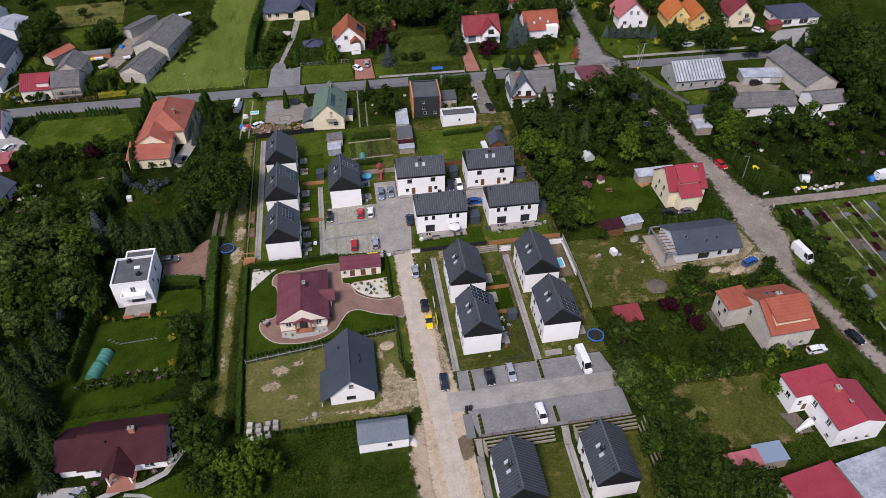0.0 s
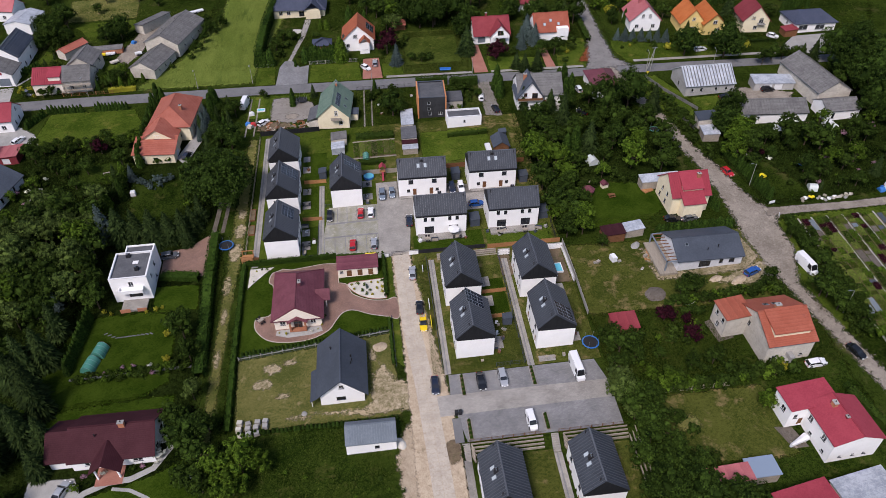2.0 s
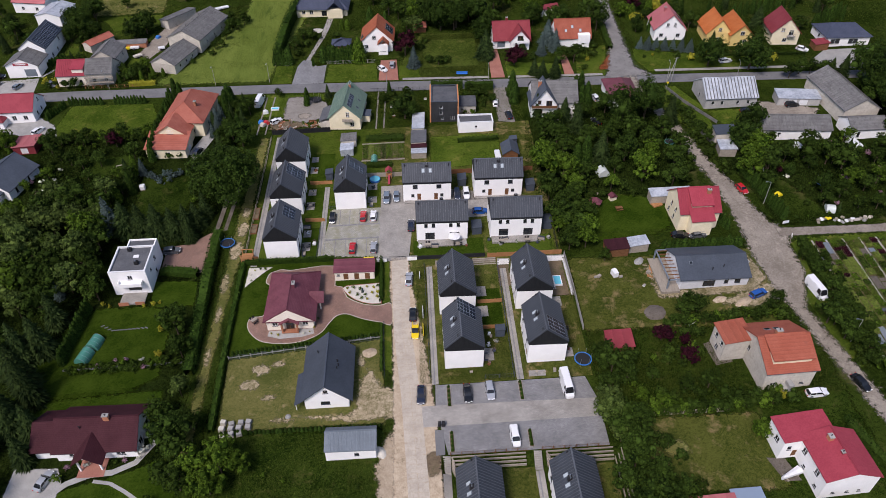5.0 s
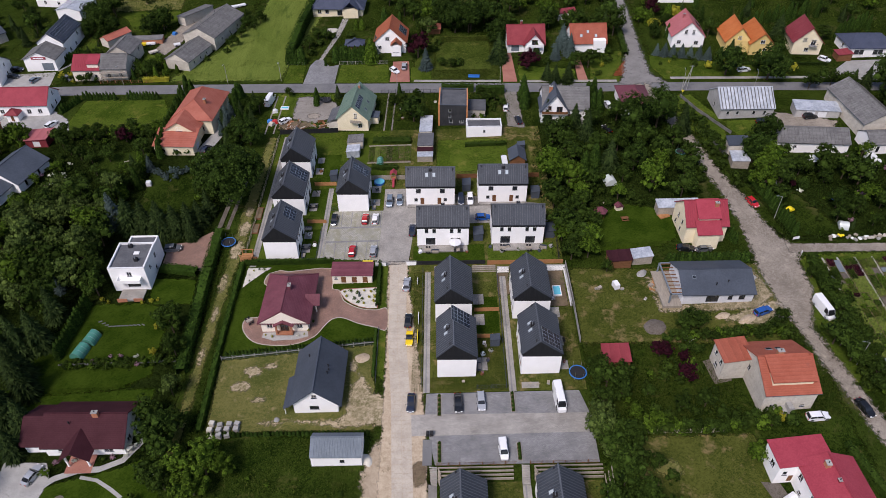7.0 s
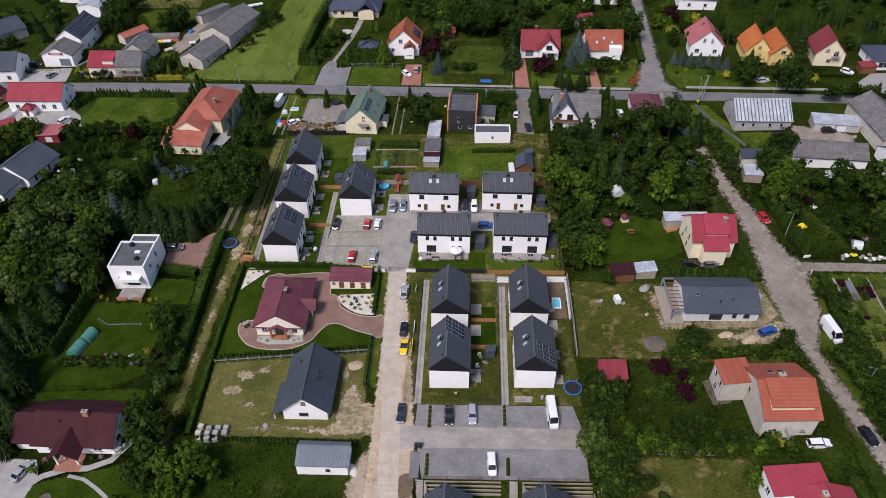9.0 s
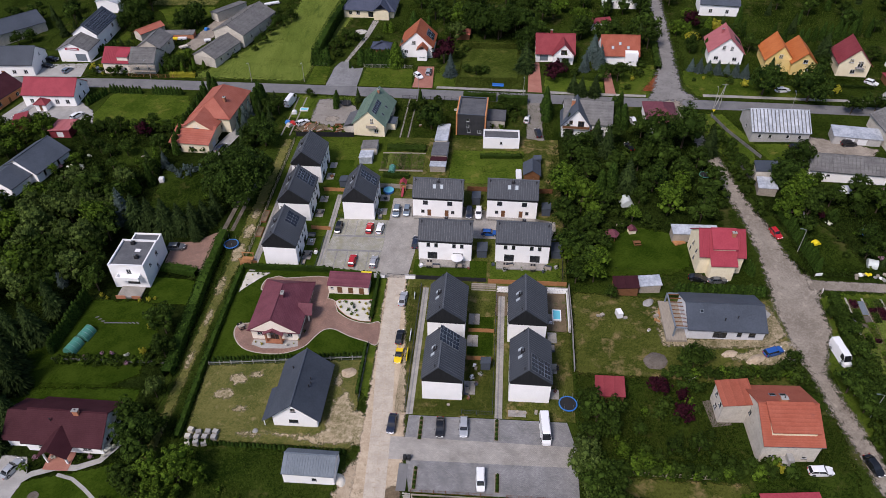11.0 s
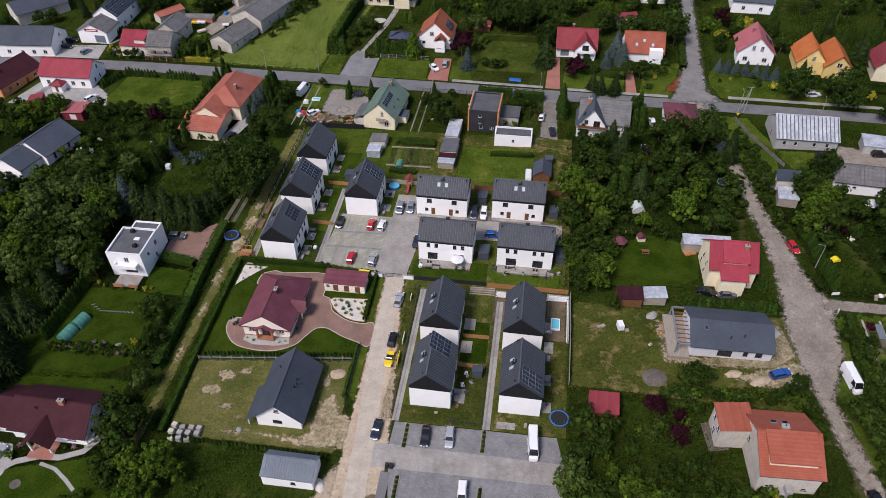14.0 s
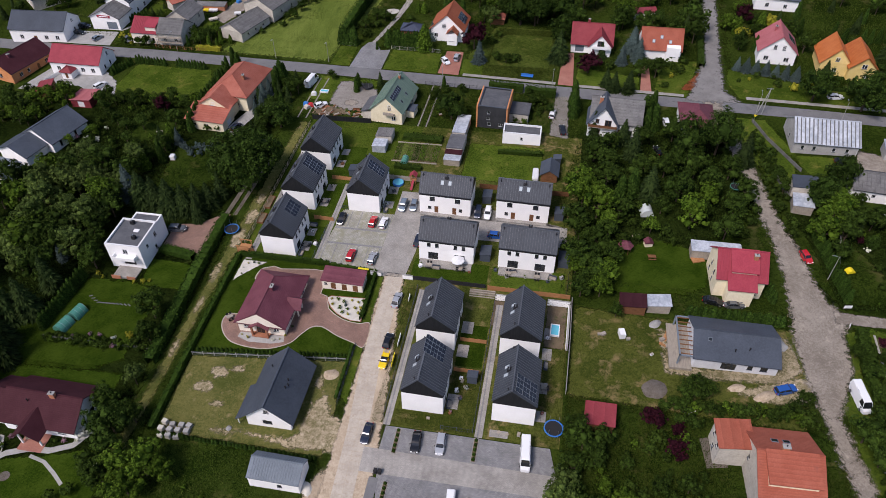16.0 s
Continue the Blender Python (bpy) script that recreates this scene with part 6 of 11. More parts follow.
part("stair_landing", boxes((-4.0, -2.9, -0.2, 4.5, -1.0, 2.6), (-4.9, -4.0, -0.2, 4.5, -1, 1.6)), "concrete", ora, m=pose(0, 0, 0, 0, 0, 90) @ pose(-3.4, 8.0, 0, 0, 0, 180))

red = house("house", "white two-storey house with a crimson sheet roof", 80.4, -64.2, 3, 10.0, 9.6, 5.4, 7.2, "white_plaster", "red_sheet", over=0.35, seams=0.0, gutter=False, low=1.5,
            openings=[("W", -2.4, 3.2, 1.2, 1.4), ("W", 2.0, 3.2, 1.2, 1.4), ("W", -1.0, 0.7, 0.9, 0.7), ("W", 3.0, 0.7, 0.9, 0.7), ("S", -2.5, 0.9, 0.8, 0.6), ("S", 0.2, 0.9, 0.8, 0.6), ("S", 2.5, 0.9, 0.8, 0.6)], chimneys=[(-1.2, 2.6, 0.8, 1.0, 1.1, "chimney_brick"), (-0.6, -0.6, 0.5, 0.6, 0.6, "wine_tile")])
house("house_wing", "white wing with a crimson low-pitched roof", 76.2, -58.0, 3, 9.4, 5.4, 5.2, 6.2, "white_plaster", "red_sheet", kind="shed", over=0.3, low=1.5, openings=[("W", 0.5, 2.6, 1.3, 1.3), ("S", -3.2, 2.4, 0.9, 1.2), ("S", -1.8, 0.2, 1.0, 2.0, "d")], lights=(), category="house wing")
house("shed", "rose-roofed garden shed with plank walls", 55.8, -70.5, 1, 8.0, 3.2, 2.1, 2.7, "grey_wood", "rose_tile", kind="shed", over=0.3, category="shed", z=gz(55.8, -70.5) + 0.2)
house("carport", "open carport with a grey-blue sheet roof", 62.4, -69.8, 1, 5.4, 3.8, 2.5, 2.7, "grey_wood", "tarpaulin", kind="shed", over=0.2, category="carport")
house("barn", "low barn with a crimson sheet roof", 67.0, -79.4, 8, 10.0, 9.0, 3.4, 4.4, "old_plaster", "red_sheet", kind="shed", over=0.3, category="barn", seams=0.0)
house("barn", "barn with two pale blue-grey sheet roofs", 78.4, -78.4, 8, 10.0, 9.0, 3.4, 4.2, "old_plaster", "old_sheet", kind="shed", over=0.3, category="barn", seams=0.9)
house("summer_house", "small shed with a dull red roof in the orchard", 48.0, -32.0, -3, 5.4, 4.8, 2.2, 2.8, "brown_wood", "wine_tile", kind="shed", over=0.25, category="shed")
house("shed", "dark plank shed with a brown roof", 54.3, -2.4, 0, 5.4, 3.8, 2.1, 2.7, "brown_wood", "dark_maroon_tile", kind="shed", over=0.2, category="shed")
house("shed", "tin-roofed shed beside a plank shed", 59.8, -1.6, 4, 4.8, 3.2, 2.1, 2.6, "grey_wood", "old_sheet", kind="shed", over=0.2, category="shed")

sil = house("farmhouse", "grey block house with a striped pale sheet roof", 104.8, 65.0, 91, 11.8, 16.4, 3.2, 7.0, "block_wall", "old_sheet", over=0.4, seams=0.0, openings=[("S", -5.8, 0.9, 0.9, 1.2), ("S", -2.8, 0.9, 0.9, 1.2), ("S", 2.2, 0.9, 0.9, 1.2), ("S", 5.6, 0.9, 0.9, 1.2), ("W", 0, 0.9, 1, 1.2)])
k = math.degrees(math.atan2(3.8, 5.9))
for i in range(16):
    part("roof_strip", boxes((0.05, 7.4, -8.2 + i * 1.06, -7.9 + i * 1.06, 0.0, 0.03)), "eternit", sil, m=pose(-6.3, 0, 3.15, 0, -k, 0))
house("barn", "long white barn with a grey corrugated roof", 118.0, 44.6, 86, 8.6, 20.0, 3.2, 5.6, "white_plaster", "eternit", over=0.4, seams=1.0, category="barn", openings=[("S", -5, 1.4, 1.0, 0.7), ("S", 3, 1.4, 1.0, 0.7)])
house("barn", "big old barn with a sagging grey tile roof", 139.0, 58.0, 4, 11.0, 22.0, 4.2, 7.4, "old_plaster", "eternit", over=0.4, seams=1.0, category="barn")
house("barn", "small white-walled barn end with a grey roof", 138.4, 42.6, 92, 7.5, 11.0, 3.0, 5.0, "white_plaster", "eternit", over=0.3, category="barn", openings=[("S", -3, 0.5, 0.9, 1.8, "k")])
house("garage_row", "row of old garages with rusty sheet roofs", 126.5, 60.6, 84, 5.0, 13.0, 2.3, 2.9, "block_wall", "old_sheet", kind="shed", over=0.2, category="garage", openings=[("S", -2, 0.1, 2.6, 1.9, "g"), ("S", 1.4, 0.1, 2.6, 1.9, "g")])
house("shed", "grey lean-to shed beside the track", 96.6, 42.2, -8, 5.6, 5.0, 3.2, 3.9, "old_plaster", "slate_sheet", kind="shed", over=0.2, category="shed")
house("shed", "open shed with a pale sheet roof beside the track", 95.6, 36.4, -8, 4.6, 5.2, 2.2, 2.6, "grey_wood", "old_sheet", kind="shed", over=0.15, category="shed")

# ---- north of the road ----
og = house("house", "white gabled house with an orange tiled roof", -6.6, 113.0, -2, 11.0, 11.0, 4.2, 9.2, "white_plaster", "orange_tile", over=0.6, openings=[("S", -1.0, 4.6, 1.4, 1.3), ("S", -3.8, 1.2, 1.2, 1.2), ("W", 0, 1, 1.2, 1.3)], pv=[(1, 1.0, -3.5, 2, 5)])
bm = bmesh.new()
prism(bm, [(-2.0, 3.6), (0, 5.6), (2.0, 3.6), (2.0, 3.8), (0, 5.8), (-2.0, 3.8)], -8.4, -5.4)
part("porch_roof", bm, "orange_tile", og, m=pose(2.2, 0, 0))
window(part("porch", boxes((0.5, 3.9, -8.0, -5.5, -0.8, 3.7)), "white_plaster", og), "window", pose(2.2, -8.05, 1.2), 2.0, 1.2)
nv = house("bungalow", "cream bungalow under a navy hipped tile roof", -29.0, 144.0, 88, 11.0, 20.0, 3.2, 7.0, "cream_plaster", "navy_tile", kind="hip", over=0.7, openings=[("S", -7, 0.9, 1.4, 1.4), ("S", -4, 0.9, 1.4, 1.4), ("S", 1, 0.1, 2.0, 2.1, "t"), ("S", 6, 0.9, 1.4, 1.4)])
bm = bmesh.new()
prism(bm, [(-3.4, 3.2), (0, 6.2), (3.4, 3.2), (3.4, 3.4), (0, 6.4), (-3.4, 3.4)], -8.0, 0.0)
part("bay_roof", bm, "navy_tile", nv, m=pose(0, -5.5, 0, 0, 0, -90))
part("bay", boxes((-7.4, -5.4, -8.4, -2.6, -0.5, 3.4)), "cream_plaster", nv)
rd = house("house", "white house with a wine-red tiled roof and front gable", 41.4, 110.0, 92, 9.6, 13.0, 3.2, 7.8, "white_plaster", "wine_tile", over=0.6, openings=[("S", -3.8, 0.1, 2.8, 2.2, "g")], chimneys=[(0.3, 1.5, 0.7, 0.7, 1.6, "wine_tile")])
bm = bmesh.new()
prism(bm, [(-4.0, 3.0), (0, 7.2), (4.0, 3.0), (4.0, 3.2), (0, 7.4), (-4.0, 3.2)], -7.4, 0.0)
part("gable_roof", bm, "wine_tile", rd, m=pose(0, -2.6, 0, 0, 0, -90))
bm = bmesh.new()
prism(bm, [(-3.4, -0.6), (3.4, -0.6), (3.4, 3.4), (0, 7.0), (-3.4, 3.4)], -7.0, 0.0)
gw = part("gable_wing", bm, "white_plaster", rd, m=pose(0, -2.6, 0, 0, 0, -90))
window(gw, "balcony_door", pose(0, -7.15, 3.2), 2.0, 2.0, "brown_wood", bars=1, sill=False)
part("balcony", boxes((-2.6, 2.6, -8.2, -7.0, 2.9, 3.05), (-2.6, 2.6, -8.2, -8.1, 3.05, 3.9)), "white_plaster", gw)
window(gw, "window", pose(0.6, -7.15, 0.8), 1.8, 1.3)
of = house("house", "white house under a wide rust tiled roof", 63.2, 108.4, 92, 9.6, 12.6, 3.4, 8.2, "white_plaster", "dull_red_tile", over=0.5, lights=[(-1, 3.0, 2.6, 0.9, 1.1), (-1, 3.0, -2.6, 0.9, 1.1), (-1, 4.4, 0.2, 0.9, 1.1)])
dm = part("dormer", boxes((-6.0, -2.0, -5.8, -1.6, -0.6, 4.6)), "white_plaster", of)
window(dm, "window", pose(-6.05, -3.7, 1.6, 0, 0, -90), 1.8, 1.6)
house("house", "white house with a rose half-hipped roof", 99.0, 110.5, -4, 11.0, 11.5, 4.0, 9.0, "white_plaster", "rose_tile", over=0.6, openings=[("S", -1.2, 4.8, 1.0, 1.4), ("S", 1.4, 4.8, 1.0, 1.4), ("S", -3, 1.0, 1.4, 1.3), ("S", 3, 1.0, 1.4, 1.3)], chimneys=[(-1.4, 1.0, 0.7, 0.7, 1.5, "rose_tile")], pv=[(1, 1.0, -3.0, 2, 4)])
ol = house("house", "yellow house with a bright orange tiled roof", 115.0, 105.5, -3, 8.6, 11.0, 4.0, 8.6, "yellow_plaster", "bright_orange_tile", over=0.6, openings=[("S", 0, 1.0, 1.4, 1.3), ("S", 0, 4.6, 1.2, 1.2)], lights=[(1, 3, 1.5, 0.8, 1.0)])
bm = bmesh.new()
prism(bm, [(-4.4, 3.6), (0, 7.6), (4.4, 3.6), (4.4, 3.8), (0, 7.8), (-4.4, 3.8)], -6.0, 8.0)
part("wing_roof", bm, "bright_orange_tile", ol, m=pose(7.4, -1.8, 0))
bm = bmesh.new()
prism(bm, [(-3.8, -0.6), (3.8, -0.6), (3.8, 3.9), (0, 7.4), (-3.8, 3.9)], -5.5, 7.5)
yw = part("wing", bm, "yellow_plaster", ol, m=pose(7.4, -1.8, 0))
window(yw, "window", pose(0, -5.65, 4.0), 1.5, 1.3)
window(yw, "window", pose(1.4, -5.65, 0.9), 1.4, 1.3)
mr = house("house", "pale yellow house with a steep maroon tile roof", 138.0, 102.6, -6, 9.4, 11.0, 4.4, 9.2, "cream_plaster", "wine_tile", over=0.6, openings=[("S", -1.4, 4.6, 1.3, 1.2), ("S", 1.6, 3.2, 1.6, 2.0, "b"), ("S", 0, 0.9, 1.4, 1.3)])
house("bungalow", "white bungalow with a slate-blue hipped roof", 158.6, 99.4, 90, 11.0, 15.6, 3.2, 6.0, "white_plaster", "navy_tile", kind="hip", hips=(0.8, 0.6), over=0.5, openings=[("S", -4.5, 0.6, 3.4, 1.8), ("S", 2.0, 0.6, 3.4, 1.8), ("W", 0, 1, 1.2, 1.2)])
house("shed", "small maroon shed by a drive", 148.6, 93.6, 0, 4.6, 4.0, 2.1, 2.7, "brown_wood", "wine_tile", kind="shed", over=0.2, category="shed")
house("summer_house", "dark open garden house behind a tall hedge", -20.0, 111.6, 0, 6.4, 5.0, 2.3, 4.0, "brown_wood", "navy_tile", kind="hip", over=0.4, category="shed")
house("shed", "small red-roofed shed behind the orange house", 8.8, 123.0, 0, 4.6, 4.4, 2.1, 3.4, "brown_wood", "brick_red_tile", kind="hip", over=0.3, category="shed")
house("house", "far white house behind tall trees", 68.0, 152.0, 88, 10.0, 13.0, 4.0, 7.0, "white_plaster", "wine_tile", over=0.5, openings=[("S", -3, 1, 1.2, 1.3), ("S", 3, 1, 1.2, 1.3)])
house("house", "far white house with a grey roof among trees", 104.0, 146.0, 86, 10.0, 14.0, 4.2, 7.2, "white_plaster", "slate_sheet", over=0.5, openings=[("S", -3, 1, 1.2, 1.3), ("S", 3, 1, 1.2, 1.3)])
house("shed", "far red-roofed shed by the side road", 59.0, 131.0, 5, 7.0, 4.0, 2.4, 3.2, "white_plaster", "wine_tile", kind="shed", over=0.3, category="shed")

# ---- plants ----
def mesh_from(name, verts, faces, material):
    me = bpy.data.meshes.new(name)
    me.from_pydata(verts, [], faces)
    me.materials.append(MATS[material])
    return me


def leaf_cloud(rnd, centres, count, size, droop=0.0):
    """Many small leaf sprays over the outsides of overlapping masses, each mass broken up into smaller tufts."""
    verts, faces = [], []
    total = sum(r * r for _, r in centres)
    for c, r in centres:
        want = int(count * r * r / total)
        for _ in range(max(4, want // 20)):
            u, a = rnd.uniform(-0.55, 1), rnd.uniform(0, 2 * math.pi)
            s = math.sqrt(max(0, 1 - u * u))
            out = Vector((s * math.cos(a), s * math.sin(a), u))
            q = r * rnd.uniform(0.2, 0.38)
            mid = Vector(c) + out * (r - q * 0.55) * (1 if u > 0 else 0.85)
            for _ in range(26):
                n = Vector((rnd.gauss(0, 1), rnd.gauss(0, 1), rnd.gauss(0.25, 1))).normalized()
                n = (n + out * 0.9).normalized()
                p = mid + n * q * rnd.uniform(0.6, 1.25)
                n = (n + Vector((rnd.gauss(0, 0.3), rnd.gauss(0, 0.3), rnd.gauss(0.1, 0.3)))).normalized()
                t = Matrix.Rotation(rnd.uniform(0, 6.28), 3, n) @ n.orthogonal().normalized()
                b = n.cross(t)
                w = size * rnd.choice((0.4, 0.5, 0.62, 0.75, 0.95))
                i = len(verts)
                d = Vector((0, 0, -droop * w))
                verts += [p - t * w + d, p + t * w * 0.8 - b * w * 0.7, p + t * w * 0.5 + b * w * 0.9]
                faces.append((i, i + 1, i + 2))
    return verts, faces


def core(bm, c, r, rnd, squash=0.85):
    """A lumpy inner mass, so that a crown is not see-through."""
    made = bmesh.ops.create_icosphere(bm, subdivisions=1, radius=r)["verts"]
    shift = Vector((rnd.random() * 9, 3, 1))
    for v in made:
        k = 0.92 + 0.42 * noise.noise(v.co * (2.3 / max(r, 0.4)) + shift)
        v.co = Vector(c) + Vector((v.co.x * k, v.co.y * k, v.co.z * k * squash))


def broadleaf(name, leaf, seed, height, spread, lobes, count, size, droop=0.0, trunk=0.16):
    """A broad-leaved tree of about the given height: tapered trunk, limbs to its lobes, a ragged crown."""
    rnd = random.Random(seed)
    root = new(name)
    root.empty_display_size = 0.2
    centres = [((rnd.uniform(-0.1, 0.1) * spread, rnd.uniform(-0.1, 0.1) * spread, height * 0.66), spread * 0.62)]
    for i in range(lobes):
        a = 2 * math.pi * i / lobes + rnd.uniform(-0.4, 0.4)
        d = spread * rnd.uniform(0.42, 0.72)
        centres.append(((d * math.cos(a), d * math.sin(a), height * rnd.uniform(0.36, 0.8)), spread * rnd.uniform(0.3, 0.48)))
    centres.append(((rnd.uniform(-0.2, 0.2) * spread, rnd.uniform(-0.2, 0.2) * spread, height * 0.88), spread * 0.34))
    bm = bmesh.new()
    rod(bm, (0, 0, -0.4), (0, 0, height * 0.35), trunk * 1.25, 8, trunk)
    rod(bm, (0, 0, height * 0.35), (0, 0, height * 0.75), trunk, 8, trunk * 0.4)
    for c, r in centres[1:-1]:
        rod(bm, (0, 0, height * rnd.uniform(0.22, 0.4)), c, trunk * 0.5, 5, trunk * 0.15)
    part("trunk", bm, "bark", root)
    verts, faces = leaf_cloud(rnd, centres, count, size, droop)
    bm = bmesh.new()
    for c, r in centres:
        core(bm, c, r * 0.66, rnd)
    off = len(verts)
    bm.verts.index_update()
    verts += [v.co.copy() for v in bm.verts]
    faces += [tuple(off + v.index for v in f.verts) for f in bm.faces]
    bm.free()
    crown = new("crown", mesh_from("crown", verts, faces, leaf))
    crown.parent = root
    return root


def conifer(name, leaf, seed, height, spread, tiers, per, size, base=0.06):
    """A conifer: straight trunk and drooping tiers of short boughs that thin towards the tip."""
    rnd = random.Random(seed)
    root = new(name)
    root.empty_display_size = 0.2
    bm = bmesh.new()
    rod(bm, (0, 0, -0.4), (0, 0, height * 0.97), 0.16, 7, 0.03)
    part("trunk", bm, "bark", root)
    verts, faces = [], []
    for i in range(tiers):
        u = (i + rnd.uniform(-0.3, 0.3)) / tiers
        u = min(0.985, max(0.0, u))
        z = height * (base + (1 - base) * u)
        r = spread * (1 - u) ** 0.85 * rnd.uniform(0.82, 1.1) + 0.08
        k = max(5, int(per * (1 - 0.7 * u)))
        for j in range(k):
            a = 2 * math.pi * (j + rnd.uniform(-0.45, 0.45)) / k + i * 0.7
            rr = r * rnd.uniform(0.6, 1.14)
            droop = rnd.uniform(0.22, 0.5)
            lift = rnd.uniform(-0.25, 0.25)
            for s0, s1 in ((0.3, 0.66), (0.6, 1.0)):
                a2 = a + rnd.uniform(-0.14, 0.14)
                ca, sa = math.cos(a2), math.sin(a2)
                w = size * rnd.uniform(0.6, 1.25) * (0.45 + 0.55 * (1 - u))
                x0, x1 = rr * s0, rr * s1
                z0, z1 = z + lift - x0 * droop, z + lift - x1 * droop + rnd.uniform(-0.12, 0.12)
                q = len(verts)
                roll = rnd.uniform(-0.22, 0.22)
                verts += [(x0 * ca - w * sa * 0.5, x0 * sa + w * ca * 0.5, z0 + roll), (x0 * ca + w * sa * 0.5, x0 * sa - w * ca * 0.5, z0 - roll), (x1 * ca, x1 * sa, z1)]
                faces.append((q, q + 1, q + 2))
                if s0 > 0.5:
                    q = len(verts)
                    a3 = a2 + rnd.choice((-1, 1)) * rnd.uniform(0.12, 0.3)
                    c3, s3 = math.cos(a3), math.sin(a3)
                    verts += [(x0 * ca, x0 * sa, z0), (x0 * c3 * 1.1 - w * 0.4 * s3, x0 * s3 * 1.1 + w * 0.4 * c3, z0 - 0.05), (x1 * c3 * 0.95, x1 * s3 * 0.95, z1 - 0.05)]
                    faces.append((q, q + 1, q + 2))
    n = 9
    q = len(verts)
    for ring, (zz, rr) in enumerate(((height * base, spread * 0.55), (height * 0.45, spread * 0.42), (height * 0.97, 0.03))):
        verts += [(rr * math.cos(2 * math.pi * j / n) * rnd.uniform(0.85, 1.1), rr * math.sin(2 * math.pi * j / n) * rnd.uniform(0.85, 1.1), zz) for j in range(n)]
    for ring in (0, 1):
        faces += [(q + ring * n + j, q + ring * n + (j + 1) % n, q + (ring + 1) * n + (j + 1) % n, q + (ring + 1) * n + j) for j in range(n)]
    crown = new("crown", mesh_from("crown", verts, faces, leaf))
    crown.parent = root
    return root


def thuja(name, leaf, seed, height, spread, count, size):
    """A dense clipped or columnar evergreen with its leaves down to the ground."""
    rnd = random.Random(seed)
    verts, faces = [], []
    for _ in range(count):
        u = rnd.random() ** 1.25
        a = rnd.uniform(0, 2 * math.pi)
        r = spread * (1 - u) ** 0.55 * min(1.0, 0.75 + u * 3) * rnd.uniform(0.82, 1.08)
        p = Vector((r * math.cos(a), r * math.sin(a), height * (0.02 + 0.97 * u)))
        out = Vector((math.cos(a), math.sin(a), 0.35))
        t = Vector((-math.sin(a), math.cos(a), 0))
        n = (out + Vector((rnd.gauss(0, 0.35), rnd.gauss(0, 0.35), rnd.gauss(0.1, 0.3)))).normalized()
        b = n.cross(t).normalized()
        t = b.cross(n)
        w = size * rnd.uniform(0.6, 1.2)
        i = len(verts)
        verts += [p - t * w * 0.6 - b * w, p + t * w * 0.6 - b * w, p + b * w * 1.2]
        faces.append((i, i + 1, i + 2))
    q, n = len(verts), 8
    for zz, rr in ((0.0, 0.72), (0.35, 0.7), (0.75, 0.42), (0.98, 0.05)):
        verts += [(spread * rr * math.cos(2 * math.pi * j / n), spread * rr * math.sin(2 * math.pi * j / n), height * zz) for j in range(n)]
    for ring in range(3):
        faces += [(q + ring * n + j, q + ring * n + (j + 1) % n, q + (ring + 1) * n + (j + 1) % n, q + (ring + 1) * n + j) for j in range(n)]
    return new(name, mesh_from(name, verts, faces, leaf))


def shrub(name, leaf, seed, count, size):
    """A low bush about 2 m wide and 1.6 m high."""
    rnd = random.Random(seed)
    centres = [((0, 0, 0.75), 0.75)] + [((rnd.uniform(-0.6, 0.6), rnd.uniform(-0.6, 0.6), rnd.uniform(0.4, 0.9)), rnd.uniform(0.4, 0.6)) for _ in range(4)]
    verts, faces = leaf_cloud(rnd, centres, count, size)
    bm = bmesh.new()
    for c, r in centres[:1]:
        core(bm, c, r * 0.66, rnd)
    off = len(verts)
    bm.verts.index_update()
    verts += [v.co.copy() for v in bm.verts]
    faces += [tuple(off + v.index for v in f.verts) for f in bm.faces]
    bm.free()
    return new(name, mesh_from(name, verts, faces, leaf))


